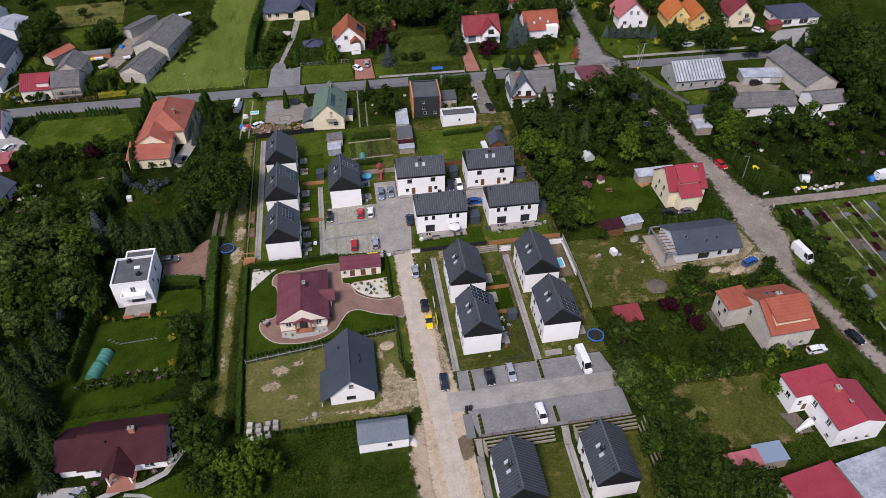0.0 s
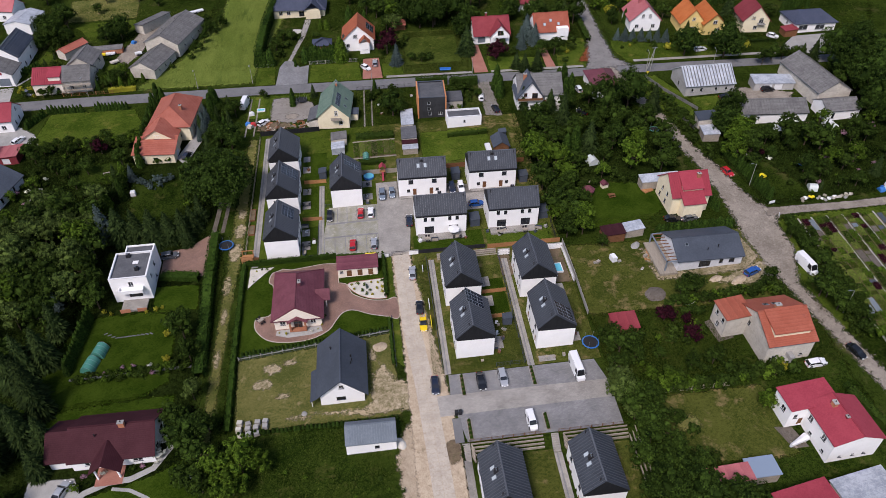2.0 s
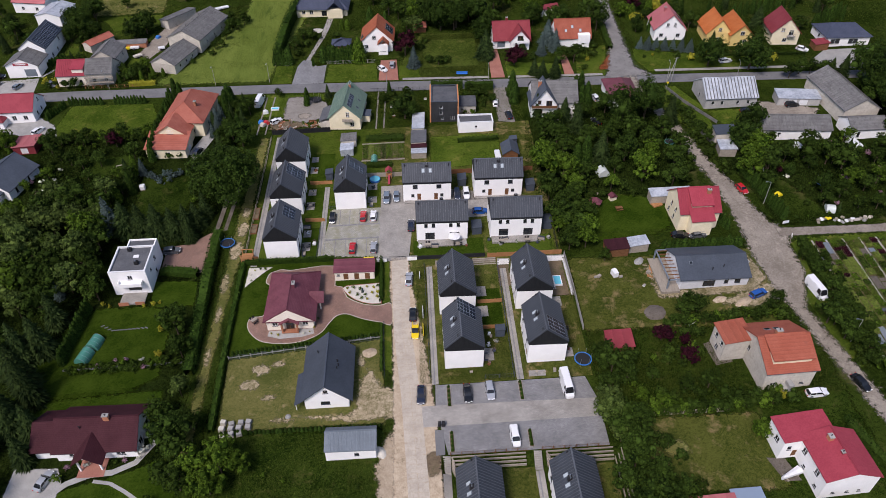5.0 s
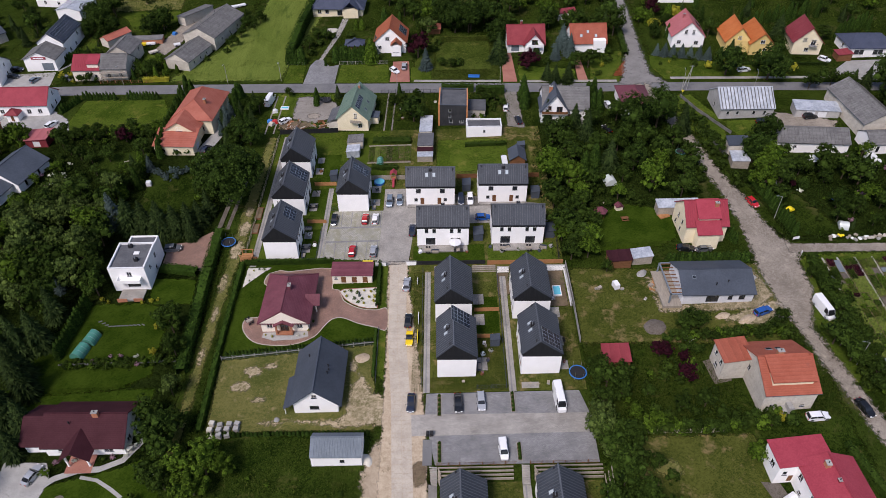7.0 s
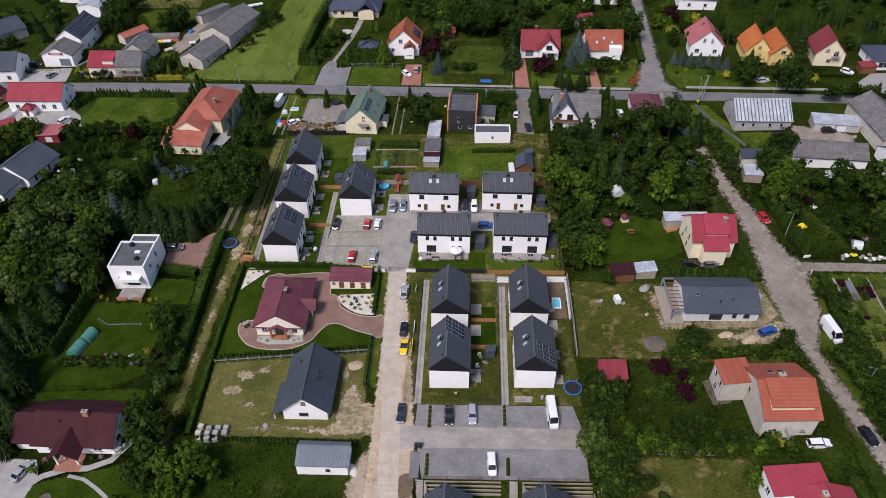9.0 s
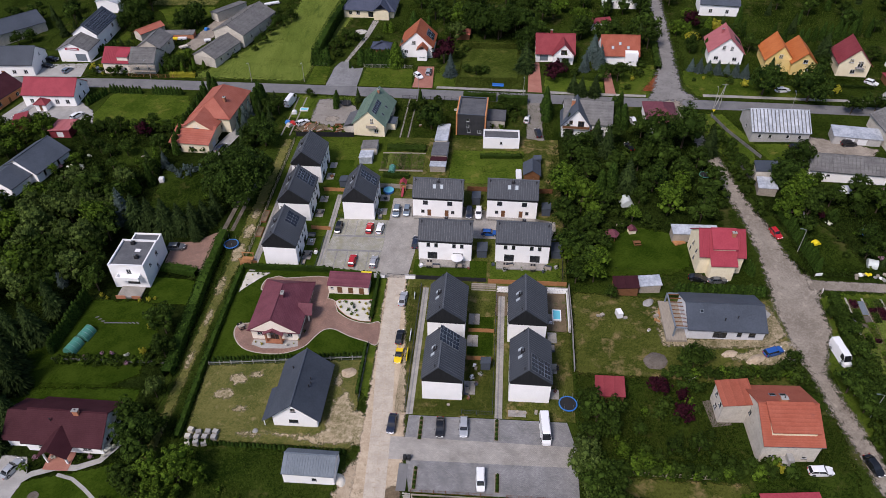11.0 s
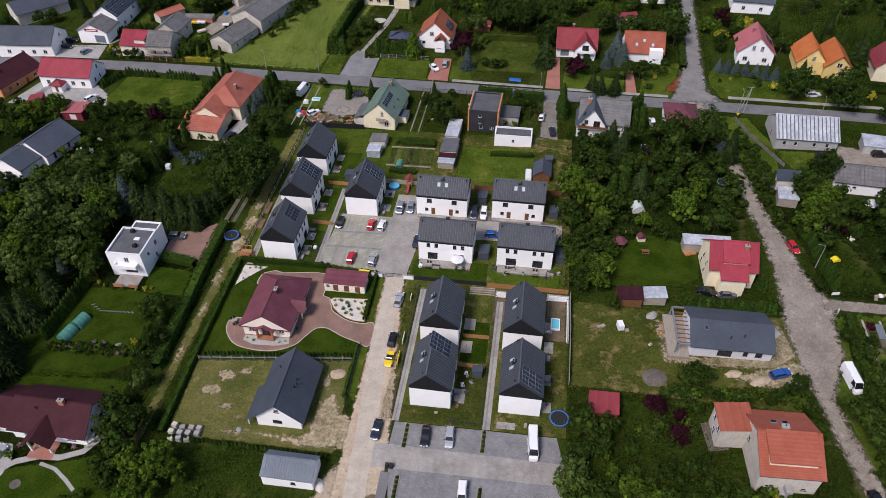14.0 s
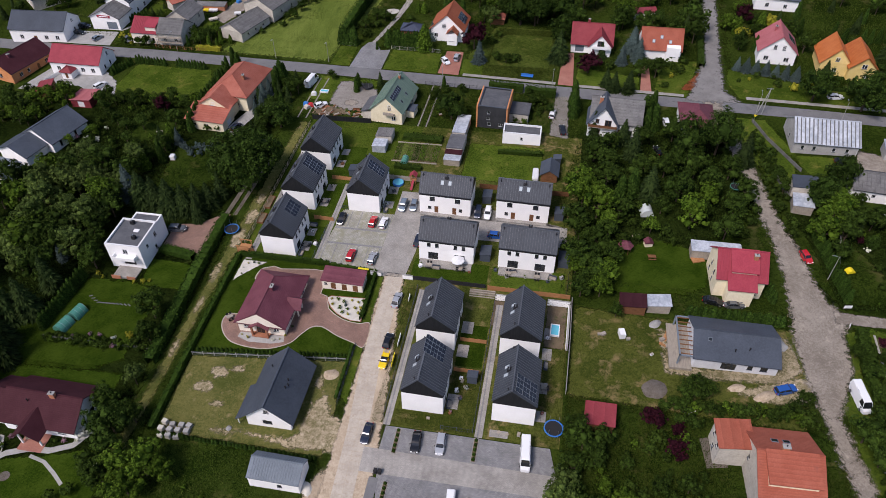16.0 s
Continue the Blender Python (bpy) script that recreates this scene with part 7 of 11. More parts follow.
# one of each kind, standing for the copies; heights in metres
KINDS = {
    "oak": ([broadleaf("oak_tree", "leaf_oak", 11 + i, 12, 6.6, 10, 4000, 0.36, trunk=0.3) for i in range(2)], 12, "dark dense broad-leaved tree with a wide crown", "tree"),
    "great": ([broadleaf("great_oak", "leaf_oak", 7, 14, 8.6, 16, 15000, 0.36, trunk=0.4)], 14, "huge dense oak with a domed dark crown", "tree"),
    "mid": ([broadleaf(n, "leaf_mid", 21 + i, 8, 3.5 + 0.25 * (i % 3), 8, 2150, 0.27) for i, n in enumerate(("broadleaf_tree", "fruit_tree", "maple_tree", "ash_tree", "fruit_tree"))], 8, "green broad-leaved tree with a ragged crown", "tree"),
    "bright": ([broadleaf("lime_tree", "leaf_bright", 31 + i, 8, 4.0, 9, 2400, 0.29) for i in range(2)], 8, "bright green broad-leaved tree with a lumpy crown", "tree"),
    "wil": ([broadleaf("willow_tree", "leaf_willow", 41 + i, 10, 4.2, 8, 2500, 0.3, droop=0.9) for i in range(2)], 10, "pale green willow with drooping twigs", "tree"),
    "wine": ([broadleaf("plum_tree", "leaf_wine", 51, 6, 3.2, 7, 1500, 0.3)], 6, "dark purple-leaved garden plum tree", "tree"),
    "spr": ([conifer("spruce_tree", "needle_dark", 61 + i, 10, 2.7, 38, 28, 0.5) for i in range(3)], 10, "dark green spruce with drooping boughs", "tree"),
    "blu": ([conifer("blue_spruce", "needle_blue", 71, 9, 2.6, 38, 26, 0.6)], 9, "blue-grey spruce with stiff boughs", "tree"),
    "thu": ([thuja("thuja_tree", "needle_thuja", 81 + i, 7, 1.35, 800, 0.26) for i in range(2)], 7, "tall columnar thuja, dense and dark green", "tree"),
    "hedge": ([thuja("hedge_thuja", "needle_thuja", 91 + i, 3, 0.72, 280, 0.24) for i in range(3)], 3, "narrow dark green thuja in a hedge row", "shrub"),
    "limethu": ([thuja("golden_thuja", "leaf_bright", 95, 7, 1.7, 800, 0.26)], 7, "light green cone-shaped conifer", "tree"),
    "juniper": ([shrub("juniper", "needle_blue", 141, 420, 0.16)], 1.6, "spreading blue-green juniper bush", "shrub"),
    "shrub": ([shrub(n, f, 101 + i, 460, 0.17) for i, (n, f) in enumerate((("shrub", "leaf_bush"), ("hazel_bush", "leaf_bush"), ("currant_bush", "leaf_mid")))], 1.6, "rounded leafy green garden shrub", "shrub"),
    "gold": ([shrub("golden_shrub", "leaf_yellow", 111, 400, 0.15)], 1.6, "rounded yellow-green garden shrub", "shrub"),
    "limeshrub": ([shrub("lime_shrub", "leaf_bright", 115, 420, 0.16)], 1.6, "rounded light green leafy shrub", "shrub"),
    "white": ([shrub("flowering_shrub", "flower_white", 121, 200, 0.16)], 1.6, "shrub covered in white flowers", "shrub"),
    "pink": ([shrub("flowering_shrub", "flower_pink", 131, 200, 0.16)], 1.6, "low shrub with pink flowers", "shrub"),
    "rust": ([shrub("rust_shrub", "leaf_rust", 135, 240, 0.2)], 1.6, "rust-brown low garden shrub", "shrub"),
}
used = set()
plant_rnd = random.Random(5)


def inside(x, y, poly):
    c = False
    for (ax, ay), (bx, by) in zip(poly, poly[1:] + poly[:1]):
        if (ay > y) != (by > y) and x < (bx - ax) * (y - ay) / (by - ay) + ax:
            c = not c
    return c


GROVES = [(-80, -72), (-90, -40), (-108, 0), (-150, 60), (-200, 120), (-200, 196), (-60, 186), (0, 176), (100, 176), (212, 168), (212, 110), (158, 30), (142, 6), (112, -50), (100, -54), (92, -92), (40, -86), (0, -73), (-45, -71)]


def plant(kind, x, y, height, spread=1.0, group=""):
    if not inside(x, y, GROVES):
        return None
    if height > 3.2 and kind in ("shrub", "limeshrub"):
        kind = "mid" if kind == "shrub" else "bright"
    protos, own, label, category = KINDS[kind]
    p = plant_rnd.choice(protos)
    s = height / own
    k = s * spread * plant_rnd.uniform(0.9, 1.1)
    m = Matrix.Translation((x, y, gz(x, y))) @ Matrix.Rotation(plant_rnd.uniform(0, 6.28), 4, "Z")
    if p in used:
        ob = copy_thing(p, m)
    else:
        ob = p
        used.add(p)
        ob.matrix_basis = m
    ob.scale = (k, k, s * plant_rnd.uniform(0.93, 1.07))
    return tagged(ob, label, category, group)


def plant_all(kind, places, spread=1.0):
    for x, y, h in places:
        plant(kind, x, y, h, spread)


def free_at(x, y, r):
    for hx, hy, _, yaw, w, d in KEEP_OFF:
        c, s = math.cos(radians(yaw)), math.sin(radians(yaw))
        u, v = (x - hx) * c + (y - hy) * s, -(x - hx) * s + (y - hy) * c
        if abs(u) < w / 2 + r and abs(v) < d / 2 + r:
            return False
    return True


STANDING = []


def thicket(poly, kinds, count, low, high, gap, seed, spread=1.0):
    """Fills a patch with plants of mixed kinds, at least gap apart and clear of houses."""
    rnd = random.Random(seed)
    xs, ys = [p[0] for p in poly], [p[1] for p in poly]
    made, tries = 0, 0
    while made < count and tries < count * 30:
        tries += 1
        x, y = rnd.uniform(min(xs), max(xs)), rnd.uniform(min(ys), max(ys))
        h = rnd.uniform(low, high)
        if not inside(x, y, poly) or not free_at(x, y, 0.3 * h * spread + 0.3) or any((x - a) ** 2 + (y - b) ** 2 < gap * gap for a, b in STANDING):
            continue
        STANDING.append((x, y))
        plant(rnd.choice(kinds), x, y, h, spread)
        made += 1


def hedge_row(points, height, gap=0.95, kind="hedge", group="hedge row", spread=1.0):
    """Single plants in a line from point to point."""
    for (ax, ay), (bx, by) in zip(points, points[1:]):
        n = max(1, int(math.hypot(bx - ax, by - ay) / gap))
        for i in range(n):
            u = (i + 0.5) / n
            plant(kind, ax + (bx - ax) * u + plant_rnd.uniform(-0.1, 0.1), ay + (by - ay) * u + plant_rnd.uniform(-0.1, 0.1), height * plant_rnd.uniform(0.9, 1.1), spread, group)


def clipped_hedge(points, width, height, leaf="needle_thuja", label="long clipped green hedge"):
    """A continuous trimmed hedge: an inner body and a skin of leaves."""
    rnd = random.Random(int(abs(points[0][0] * 13 + points[0][1])))
    verts, faces = [], []
    for (ax, ay), (bx, by) in zip(points, points[1:]):
        l = math.hypot(bx - ax, by - ay)
        dx, dy = (bx - ax) / l, (by - ay) / l
        n = max(2, int(l / 1.2))
        q = len(verts)
        for i in range(n + 1):
            u = l * i / n
            x, y = ax + dx * u, ay + dy * u
            k = rnd.uniform(0.82, 1.0)
            for o, z in ((-1, -0.2), (-1, height * 0.9 * k), (1, height * 0.9 * k), (1, -0.2)):
                verts.append((x - dy * o * width * 0.42 * k, y + dx * o * width * 0.42 * k, gz(x, y) + z))
        for i in range(n):
            for j in range(3):
                faces.append((q + i * 4 + j, q + i * 4 + j + 1, q + i * 4 + j + 5, q + i * 4 + j + 4))
        for _ in range(int(l * (width + 2 * height) * 7)):
            u, side = rnd.uniform(0, l), rnd.uniform(-1, 1) * (width / 2 + height)
            if abs(side) < width / 2:
                o, z, nn = side, height * rnd.uniform(0.88, 1.08), Vector((0, 0, 1))
            else:
                o, z, nn = math.copysign(width / 2, side) * rnd.uniform(0.9, 1.1), height - (abs(side) - width / 2), Vector((-dy, dx, 0.3)) * math.copysign(1, side)
            p = Vector((ax + dx * u - dy * o, ay + dy * u + dx * o, 0))
            p.z = gz(p.x, p.y) + z
            nn = (nn + Vector((rnd.gauss(0, 0.5), rnd.gauss(0, 0.5), rnd.gauss(0, 0.5)))).normalized()
            t = nn.orthogonal().normalized()
            b = nn.cross(t)
            w = rnd.uniform(0.12, 0.24)
            i = len(verts)
            verts += [p - t * w, p - b * w, p + t * w, p + b * w]
            faces.append((i, i + 1, i + 2, i + 3))
    return tagged(new("hedge", mesh_from("hedge", verts, faces, leaf)), label, "hedge", kind="stuff")



# trees that stand out singly: x, y, height
plant_all("great", [(-46.2, 26.7, 14.5)], 1.06)
plant_all("oak", [(-46.8, 52.4, 8), (100.3, 37.7, 8), (21.7, 121.5, 11), (11.3, 128.1, 10), (-98.9, 126.6, 8)])
plant_all("mid", [(-50.3, -21.0, 8), (-47.9, -27.8, 7), (-107.3, 56.6, 5), (-76.5, 37.2, 6), (-87.7, 46.0, 6), (-78.3, 48.4, 6), (-96.8, 47.2, 5), (-78.5, 30.8, 6), (-79.6, 11.1, 9), (-77.2, 0.5, 9), (-82.6, -5.2, 9), (-71.9, -8.8, 8), (104.0, 27.8, 7)])
plant_all("mid", [(110.2, 30.1, 7), (116.3, 30.8, 9), (121.3, 28.0, 9), (124.6, 25.3, 9), (-3.6, 73.7, 3), (46.7, -69.3, 8), (42.2, -73.5, 9), (45.9, -74.9, 8), (50.9, -5.5, 4), (64.3, -24.2, 5)])
plant_all("mid", [(98.7, -9.2, 4), (-12.8, 75.0, 4), (-95.5, 133.5, 8), (-120.7, 130.5, 8), (-136.2, 124.5, 6), (-118.6, 143.9, 9), (-145.5, 132.2, 8), (161.9, 120.7, 7)])
plant_all("bright", [(-118.7, 55.5, 7), (-85.9, -7.2, 6), (101.2, 31.0, 8)])
plant_all("wil", [(-98.6, 11.2, 10), (-93.2, 14.8, 11), (-86.8, 15.7, 11), (-84.1, 4.3, 10), (-92.0, -0.1, 11), (-92.1, -8.6, 9)])
plant_all("blu", [(-76.0, 16.8, 11), (-81.7, -7.3, 6)])
plant_all("spr", [(-53.9, 10.7, 8), (-82.6, -26.4, 13), (-76.9, -37.5, 14), (-72.9, -46.2, 12), (-73.1, -51.8, 10), (-22.8, 78.1, 5), (-57.3, 63.1, 7), (-77.4, 38.4, 8)])
plant_all("spr", [(159.9, 120.9, 7), (-51.7, 20.1, 9)])
plant_all("thu", [(37.8, 68.3, 8), (-29.6, 76.8, 5), (-53.9, 76.3, 7), (-55.0, 70.5, 6), (-72.7, 74.7, 6), (-73.2, 69.7, 6), (-73.2, 64.8, 6), (-73.8, 58.5, 6), (-73.3, 52.4, 6), (-72.9, 47.4, 6), (-74.9, 32.4, 7), (-95.8, 94.6, 4), (58.4, 63.9, 8), (60.6, 74.8, 7)])
plant_all("oak", [(2.6, 62.8, 8.5), (-95.8, 131.8, 9.5), (106.2, 45.4, 8.5), (-122.4, 139, 7), (-120.6, 133.6, 7)])
plant_all("bright", [(103.2, 34.6, 8)])
plant_all("limethu", [(-76.4, 41.6, 6.5), (-80.2, 30.2, 8), (-78.4, 28.6, 8), (-72.2, 82.6, 5.5), (-113.8, 48.4, 6)])
plant_all("thu", [(-54.6, 75.0, 8.5), (-55.4, 73.6, 7.5), (-29.4, 73.8, 5.5), (-2.5, 78.6, 4.5), (-73.8, 82.8, 7.5), (-72.0, 81.4, 6), (37.6, 73.0, 9), (38.4, 70.4, 7)])
plant_all("blu", [(-56.4, 69.0, 5.5), (-57.2, 66.0, 6), (-56.2, 62.0, 6), (-57.0, 58.6, 5.5), (-74.0, 41.0, 6)])
plant_all("shrub", [(-4.3, 73.2, 3.2), (-1.6, 76.6, 2.6), (3.4, 77.4, 3), (-68.2, 48.2, 2.4), (-64.8, 48.4, 2.4), (-65.4, 59.6, 3.0), (109.0, 16.6, 2.2), (108.2, 10.6, 2.0), (-39.1, 79.6, 3.4)])
plant_all("white", [(107.8, 22.4, 1.5), (-62.6, 12.0, 1.0)])
plant_all("wine", [(106.6, 25.0, 2.2), (-86.0, 56.0, 4.5), (-118.6, 20, 5)])
plant_all("juniper", [(-69.7, 37.6, 2.6), (-66.6, 38.8, 2.8), (-64.4, 38.2, 2.2), (-62.8, 39.2, 2.4), (-67.9, 36.0, 2.2), (-71.4, 38.6, 2.4), (-65.4, 36.4, 2.0)])
plant_all("spr", [(-71.4, 15.0, 11), (-66.9, 13.7, 11), (-62.5, 13.0, 11), (-58.7, 13.1, 10), (-55.2, 13.8, 10), (-53.3, 16.2, 9)], 1.35)
plant_all("oak", [(-44.6, -49.4, 8.5)])
plant_all("mid", [(-48.4, -44.6, 6.5), (-41.6, -46.6, 6), (-42.1, -54.6, 8), (-44.7, -57.4, 6.5), (-41.4, -59.6, 7), (97.2, -29.6, 5.5), (98.6, -35.6, 5), (100.6, -38.4, 5), (68.2, -23.4, 4.8)])
plant_all("bright", [(-34.2, -56.6, 7.5), (-38.0, -57.6, 7), (-30.8, -56.4, 6), (-35.6, -60.8, 7)])
plant_all("wil", [(-45.8, -38.2, 6)])
plant_all("shrub", [(101.0, -24.4, 3.0), (98.2, -40.2, 2.6), (73.4, -25.6, 2.2)])
plant_all("limeshrub", [(-65.6, -56.0, 1.8)])
plant_all("spr", [(-79.6, -24.2, 12), (-79.8, -33.4, 13), (-81.2, -41.4, 13), (-83.4, -48.2, 13), (-84.6, -29.2, 12), (-78.0, -44.4, 11), (-79.2, -16.0, 11)], 1.2)
plant_all("pink", [(-62.6, -28.0, 1.0), (-60.2, -27.8, 1.1), (-55.8, -30.2, 1.2), (-66.4, -28.8, 0.9)])
plant_all("white", [(-56.8, -28.0, 1.1), (-50.4, -47.6, 1.8), (-50.0, -50.4, 1.2), (-61.0, -53.2, 1.0)])
plant_all("gold", [(-53.4, -27.0, 2.0)])
plant_all("oak", [(32, 124, 9)])

# grove between the estate and the gravel track
plant_all("oak", [(69.0, 52.4, 12), (76.6, 55.4, 12), (65.5, 34.6, 8.5), (99.5, 36.5, 9)], 0.95)
plant_all("spr", [(83.3, 52.0, 10), (54.5, 51.0, 10), (58.5, 35.4, 10), (52.0, 57.6, 8), (43.8, 60.4, 8)], 1.25)
plant_all("thu", [(59.0, 68.9, 9), (60.4, 65.0, 8), (58.2, 72.4, 7), (51.5, 34.5, 7.5), (54.3, 35.4, 8.5)], 1.15)
plant_all("mid", [(44.4, 48.5, 8), (47.8, 45.6, 7), (48.2, 53.2, 6), (73.4, 38.8, 8.5), (75.9, 22.3, 7.5), (82.0, 37.0, 6.5), (51.1, 26.2, 6.5), (41.9, 8.1, 8.5), (45.7, 4.3, 7.5), (41.1, 19.3, 8.5), (45.6, 14.6, 7.5), (70.2, 44.4, 8), (78.6, 30.6, 6.5), (62.6, 43.8, 7), (61.4, 29.4, 5.5), (56.0, 43.4, 6.5), (47.8, 37.8, 7.5), (79.0, 45.2, 7), (49.8, 10.4, 6), (43.0, -0.8, 5.5), (70.8, 28.8, 6), (65.2, 47.2, 7), (57.2, 57.4, 6), (65.4, 60.0, 7)], 1.08)
plant_all("oak", [(150.5, 60.0, 13), (155.4, 66.0, 14), (160.6, 74.0, 13), (152.4, 50.6, 13), (158.4, 56.0, 14), (149.6, 44.0, 12), (163.4, 64.0, 13), (146.4, 38.4, 9), (152.6, 72.0, 11)], 0.95)
plant_all("bright", [(42.0, 28.9, 10.5), (45.8, 25.4, 9.5), (41.6, 34.0, 9), (68.1, 24.9, 9), (58.7, 21.9, 5), (47.2, -0.2, 6.5), (72.0, 33.0, 7), (97.7, 25.2, 7.5), (48.6, 21.0, 6.5)], 1.0)
plant_all("shrub", [(54.4, 24.6, 2.6), (56.0, 19.2, 2.2), (62.6, 22.0, 2.8), (64.0, 19.6, 2.4), (52.2, 18.8, 2.6), (50.6, 15.0, 2.8), (49.6, 5.8, 3.0), (60.4, 39.6, 2.6), (67.4, 39.8, 3.0), (74.8, 45.6, 3.2), (83.0, 44.0, 2.6), (82.4, 28.6, 2.6), (84.2, 33.2, 2.4), (80.2, 24.0, 2.2), (52.6, 40.4, 2.6), (56.8, 30.6, 2.4), (91.6, 47.8, 3.4), (93.4, 45.2, 3.2), (91.7, 25.8, 2.6), (92.6, 29.4, 2.4), (90.4, 35.4, 2.8), (89.6, 40.6, 2.8), (88.8, 45.0, 2.8), (88.6, 51.0, 3.0), (87.4, 58.0, 3.0), (90.2, 56.0, 3.2), (47.8, 57.8, 2.6), (62.4, 54.6, 2.8), (60.2, 50.6, 2.4), (58.4, 46.8, 2.4), (73.6, 59.6, 3.0), (79.8, 60.2, 3.2)], 1.25)
# gardens north of the road
plant_all("oak", [(106.4, 85.0, 9.5), (119.2, 81.5, 12), (16.7, 121.6, 11), (22.6, 123.0, 11), (11.6, 126.0, 9.5), (27.8, 128.2, 9), (88.6, 112.6, 6)], 0.95)
plant_all("mid", [(130.0, 74.5, 6), (134.4, 76.8, 6), (137.9, 76.5, 6), (140.6, 73.6, 6), (56.9, 93.3, 5.4), (61.7, 92.5, 7), (74.3, 122.7, 9.5), (108.2, 112.6, 6), (128.4, 100.2, 6.5), (147.0, 106.8, 6), (-34.6, 120.2, 4.5), (-31.4, 119.2, 4.6), (-36.8, 112.6, 5), (94.4, 121.4, 5), (105.0, 121.0, 6.5), (123.4, 112.6, 6), (63.6, 121.4, 6.5), (50.2, 121.0, 7), (57.4, 119.4, 6), (36.4, 122.2, 7)], 1.1)
plant_all("spr", [(130.8, 107.1, 11), (147.4, 73.8, 8), (31.4, 99.2, 11), (49.2, 83.6, 7), (53.5, 83.4, 7.4), (46.8, 86.0, 6.5), (144.6, 76.0, 6), (45.0, 103.0, 5.5), (112.0, 98.4, 6)], 1.35)
plant_all("blu", [(86.8, 100.2, 4.6), (89.4, 99.6, 5), (92.2, 99.2, 4.6), (95.0, 98.4, 5.2), (97.8, 97.6, 4.8), (100.6, 96.8, 5.2), (103.4, 96.0, 4.8), (54.7, 107.6, 9), (56.6, 102.1, 8), (6.0, 95.2, 8), (-12.0, 108.6, 6.5), (51.4, 99.4, 6.5)], 1.35)
plant_all("wine", [(3.2, 103.4, 8), (41.1, 93.2, 6.5), (92.0, 131.0, 6)], 1.15)
plant_all("limethu", [(-13.3, 101.0, 9), (89.1, 123.1, 6.5), (97.2, 128.4, 6), (-20.6, 126.4, 4), (-18.6, 126.8, 4.2)], 1.35)
plant_all("wil", [(6.6, 119.6, 7.5)])
plant_all("gold", [(100.2, 129.4, 4.4), (89.8, 121.4, 3.4), (66.6, 93.2, 1.8)])
plant_all("thu", [(141.0, 123.4, 7), (146.6, 124.6, 7), (152.0, 125.0, 7), (158.4, 112.6, 6), (162.0, 112.8, 6), (165.6, 113.0, 6), (-29.4, 99.6, 3.0), (93.4, 112.4, 6), (121.0, 118.2, 7)])
plant_all("shrub", [(-29.0, 120.0, 2.2), (-33.4, 114.8, 2.8), (-35.6, 108.2, 3.0), (-27.6, 106.4, 2.4), (-22.4, 120.8, 2.2), (11.6, 97.4, 3.4), (14.8, 95.8, 3.4), (17.4, 97.2, 2.8), (69.0, 96.4, 2.8), (66.2, 99.2, 3.0), (47.4, 96.4, 2.8), (44.2, 98.6, 2.4), (58.8, 97.8, 3.4), (64.4, 87.4, 2.0), (110.4, 92.6, 2.6), (124.4, 91.8, 2.4), (128.8, 90.2, 2.6), (70.4, 101.6, 2.6), (8.6, 108.4, 3.0), (10.6, 112.2, 2.6)], 1.3)
clipped_hedge([(76.6, 118), (76.0, 100)], 2.2, 2.0, "leaf_mid", "leafy clipped hedge beside the side road")
clipped_hedge([(106.6, 92.2), (124, 90.6), (142, 89.4)], 0.8, 1.0, "leaf_oak", "low dark hedge behind a verge")
thicket([(84, 118), (130, 122), (214, 128), (214, 168), (86, 170)], ["mid", "mid", "spr", "oak", "thu", "bright", "shrub"], 58, 4, 8, 5.0, 19)
thicket([(-96, 96), (-84, 95), (-80, 99), (-86, 106), (-96, 103)], ["mid", "limeshrub", "limethu", "mid"], 20, 2.5, 5, 2.4, 24)

# orchard below the building plot
plant_all("mid", [(45.1, -38.6, 6.2), (43.6, -35.3, 5.2), (47.4, -41.4, 5.6), (43.4, -43.4, 5.4), (49.0, -36.6, 4.4), (66.5, -23.6, 5.6), (58.8, -44.8, 4.2), (64.0, -44.1, 4.0), (53.2, -41.0, 3.0), (46.8, -57.0, 6.4), (44.6, -60.6, 6.4), (48.4, -63.4, 6.0), (45.6, -66.4, 6.5), (43.4, -53.6, 6.2), (47.6, -53.4, 5.2), (86.4, -22.4, 4.4), (84.2, -24.6, 3.6), (51.2, -68.4, 6.5), (55.4, -74.2, 6)], 1.12)
plant_all("oak", [(48.6, -73.6, 9), (54.2, -77.6, 8), (43.6, -71.2, 8)])
plant_all("bright", [(52.9, -48.2, 4.4), (49.4, -46.0, 3.4)])
plant_all("wil", [(41.6, -50.4, 7), (42.0, -47.4, 6), (43.2, -55.2, 5)], 1.1)
plant_all("wine", [(57.9, -31.0, 4.0), (62.8, -32.4, 2.4), (62.2, -36.9, 3.4)], 1.2)
plant_all("limeshrub", [(70.1, -56.0, 4.4), (63.9, -33.4, 2.0), (48.6, -42.8, 2.2), (71.0, -54.2, 3.0), (54.8, -36.2, 1.8), (77.2, -46.4, 2.6)])
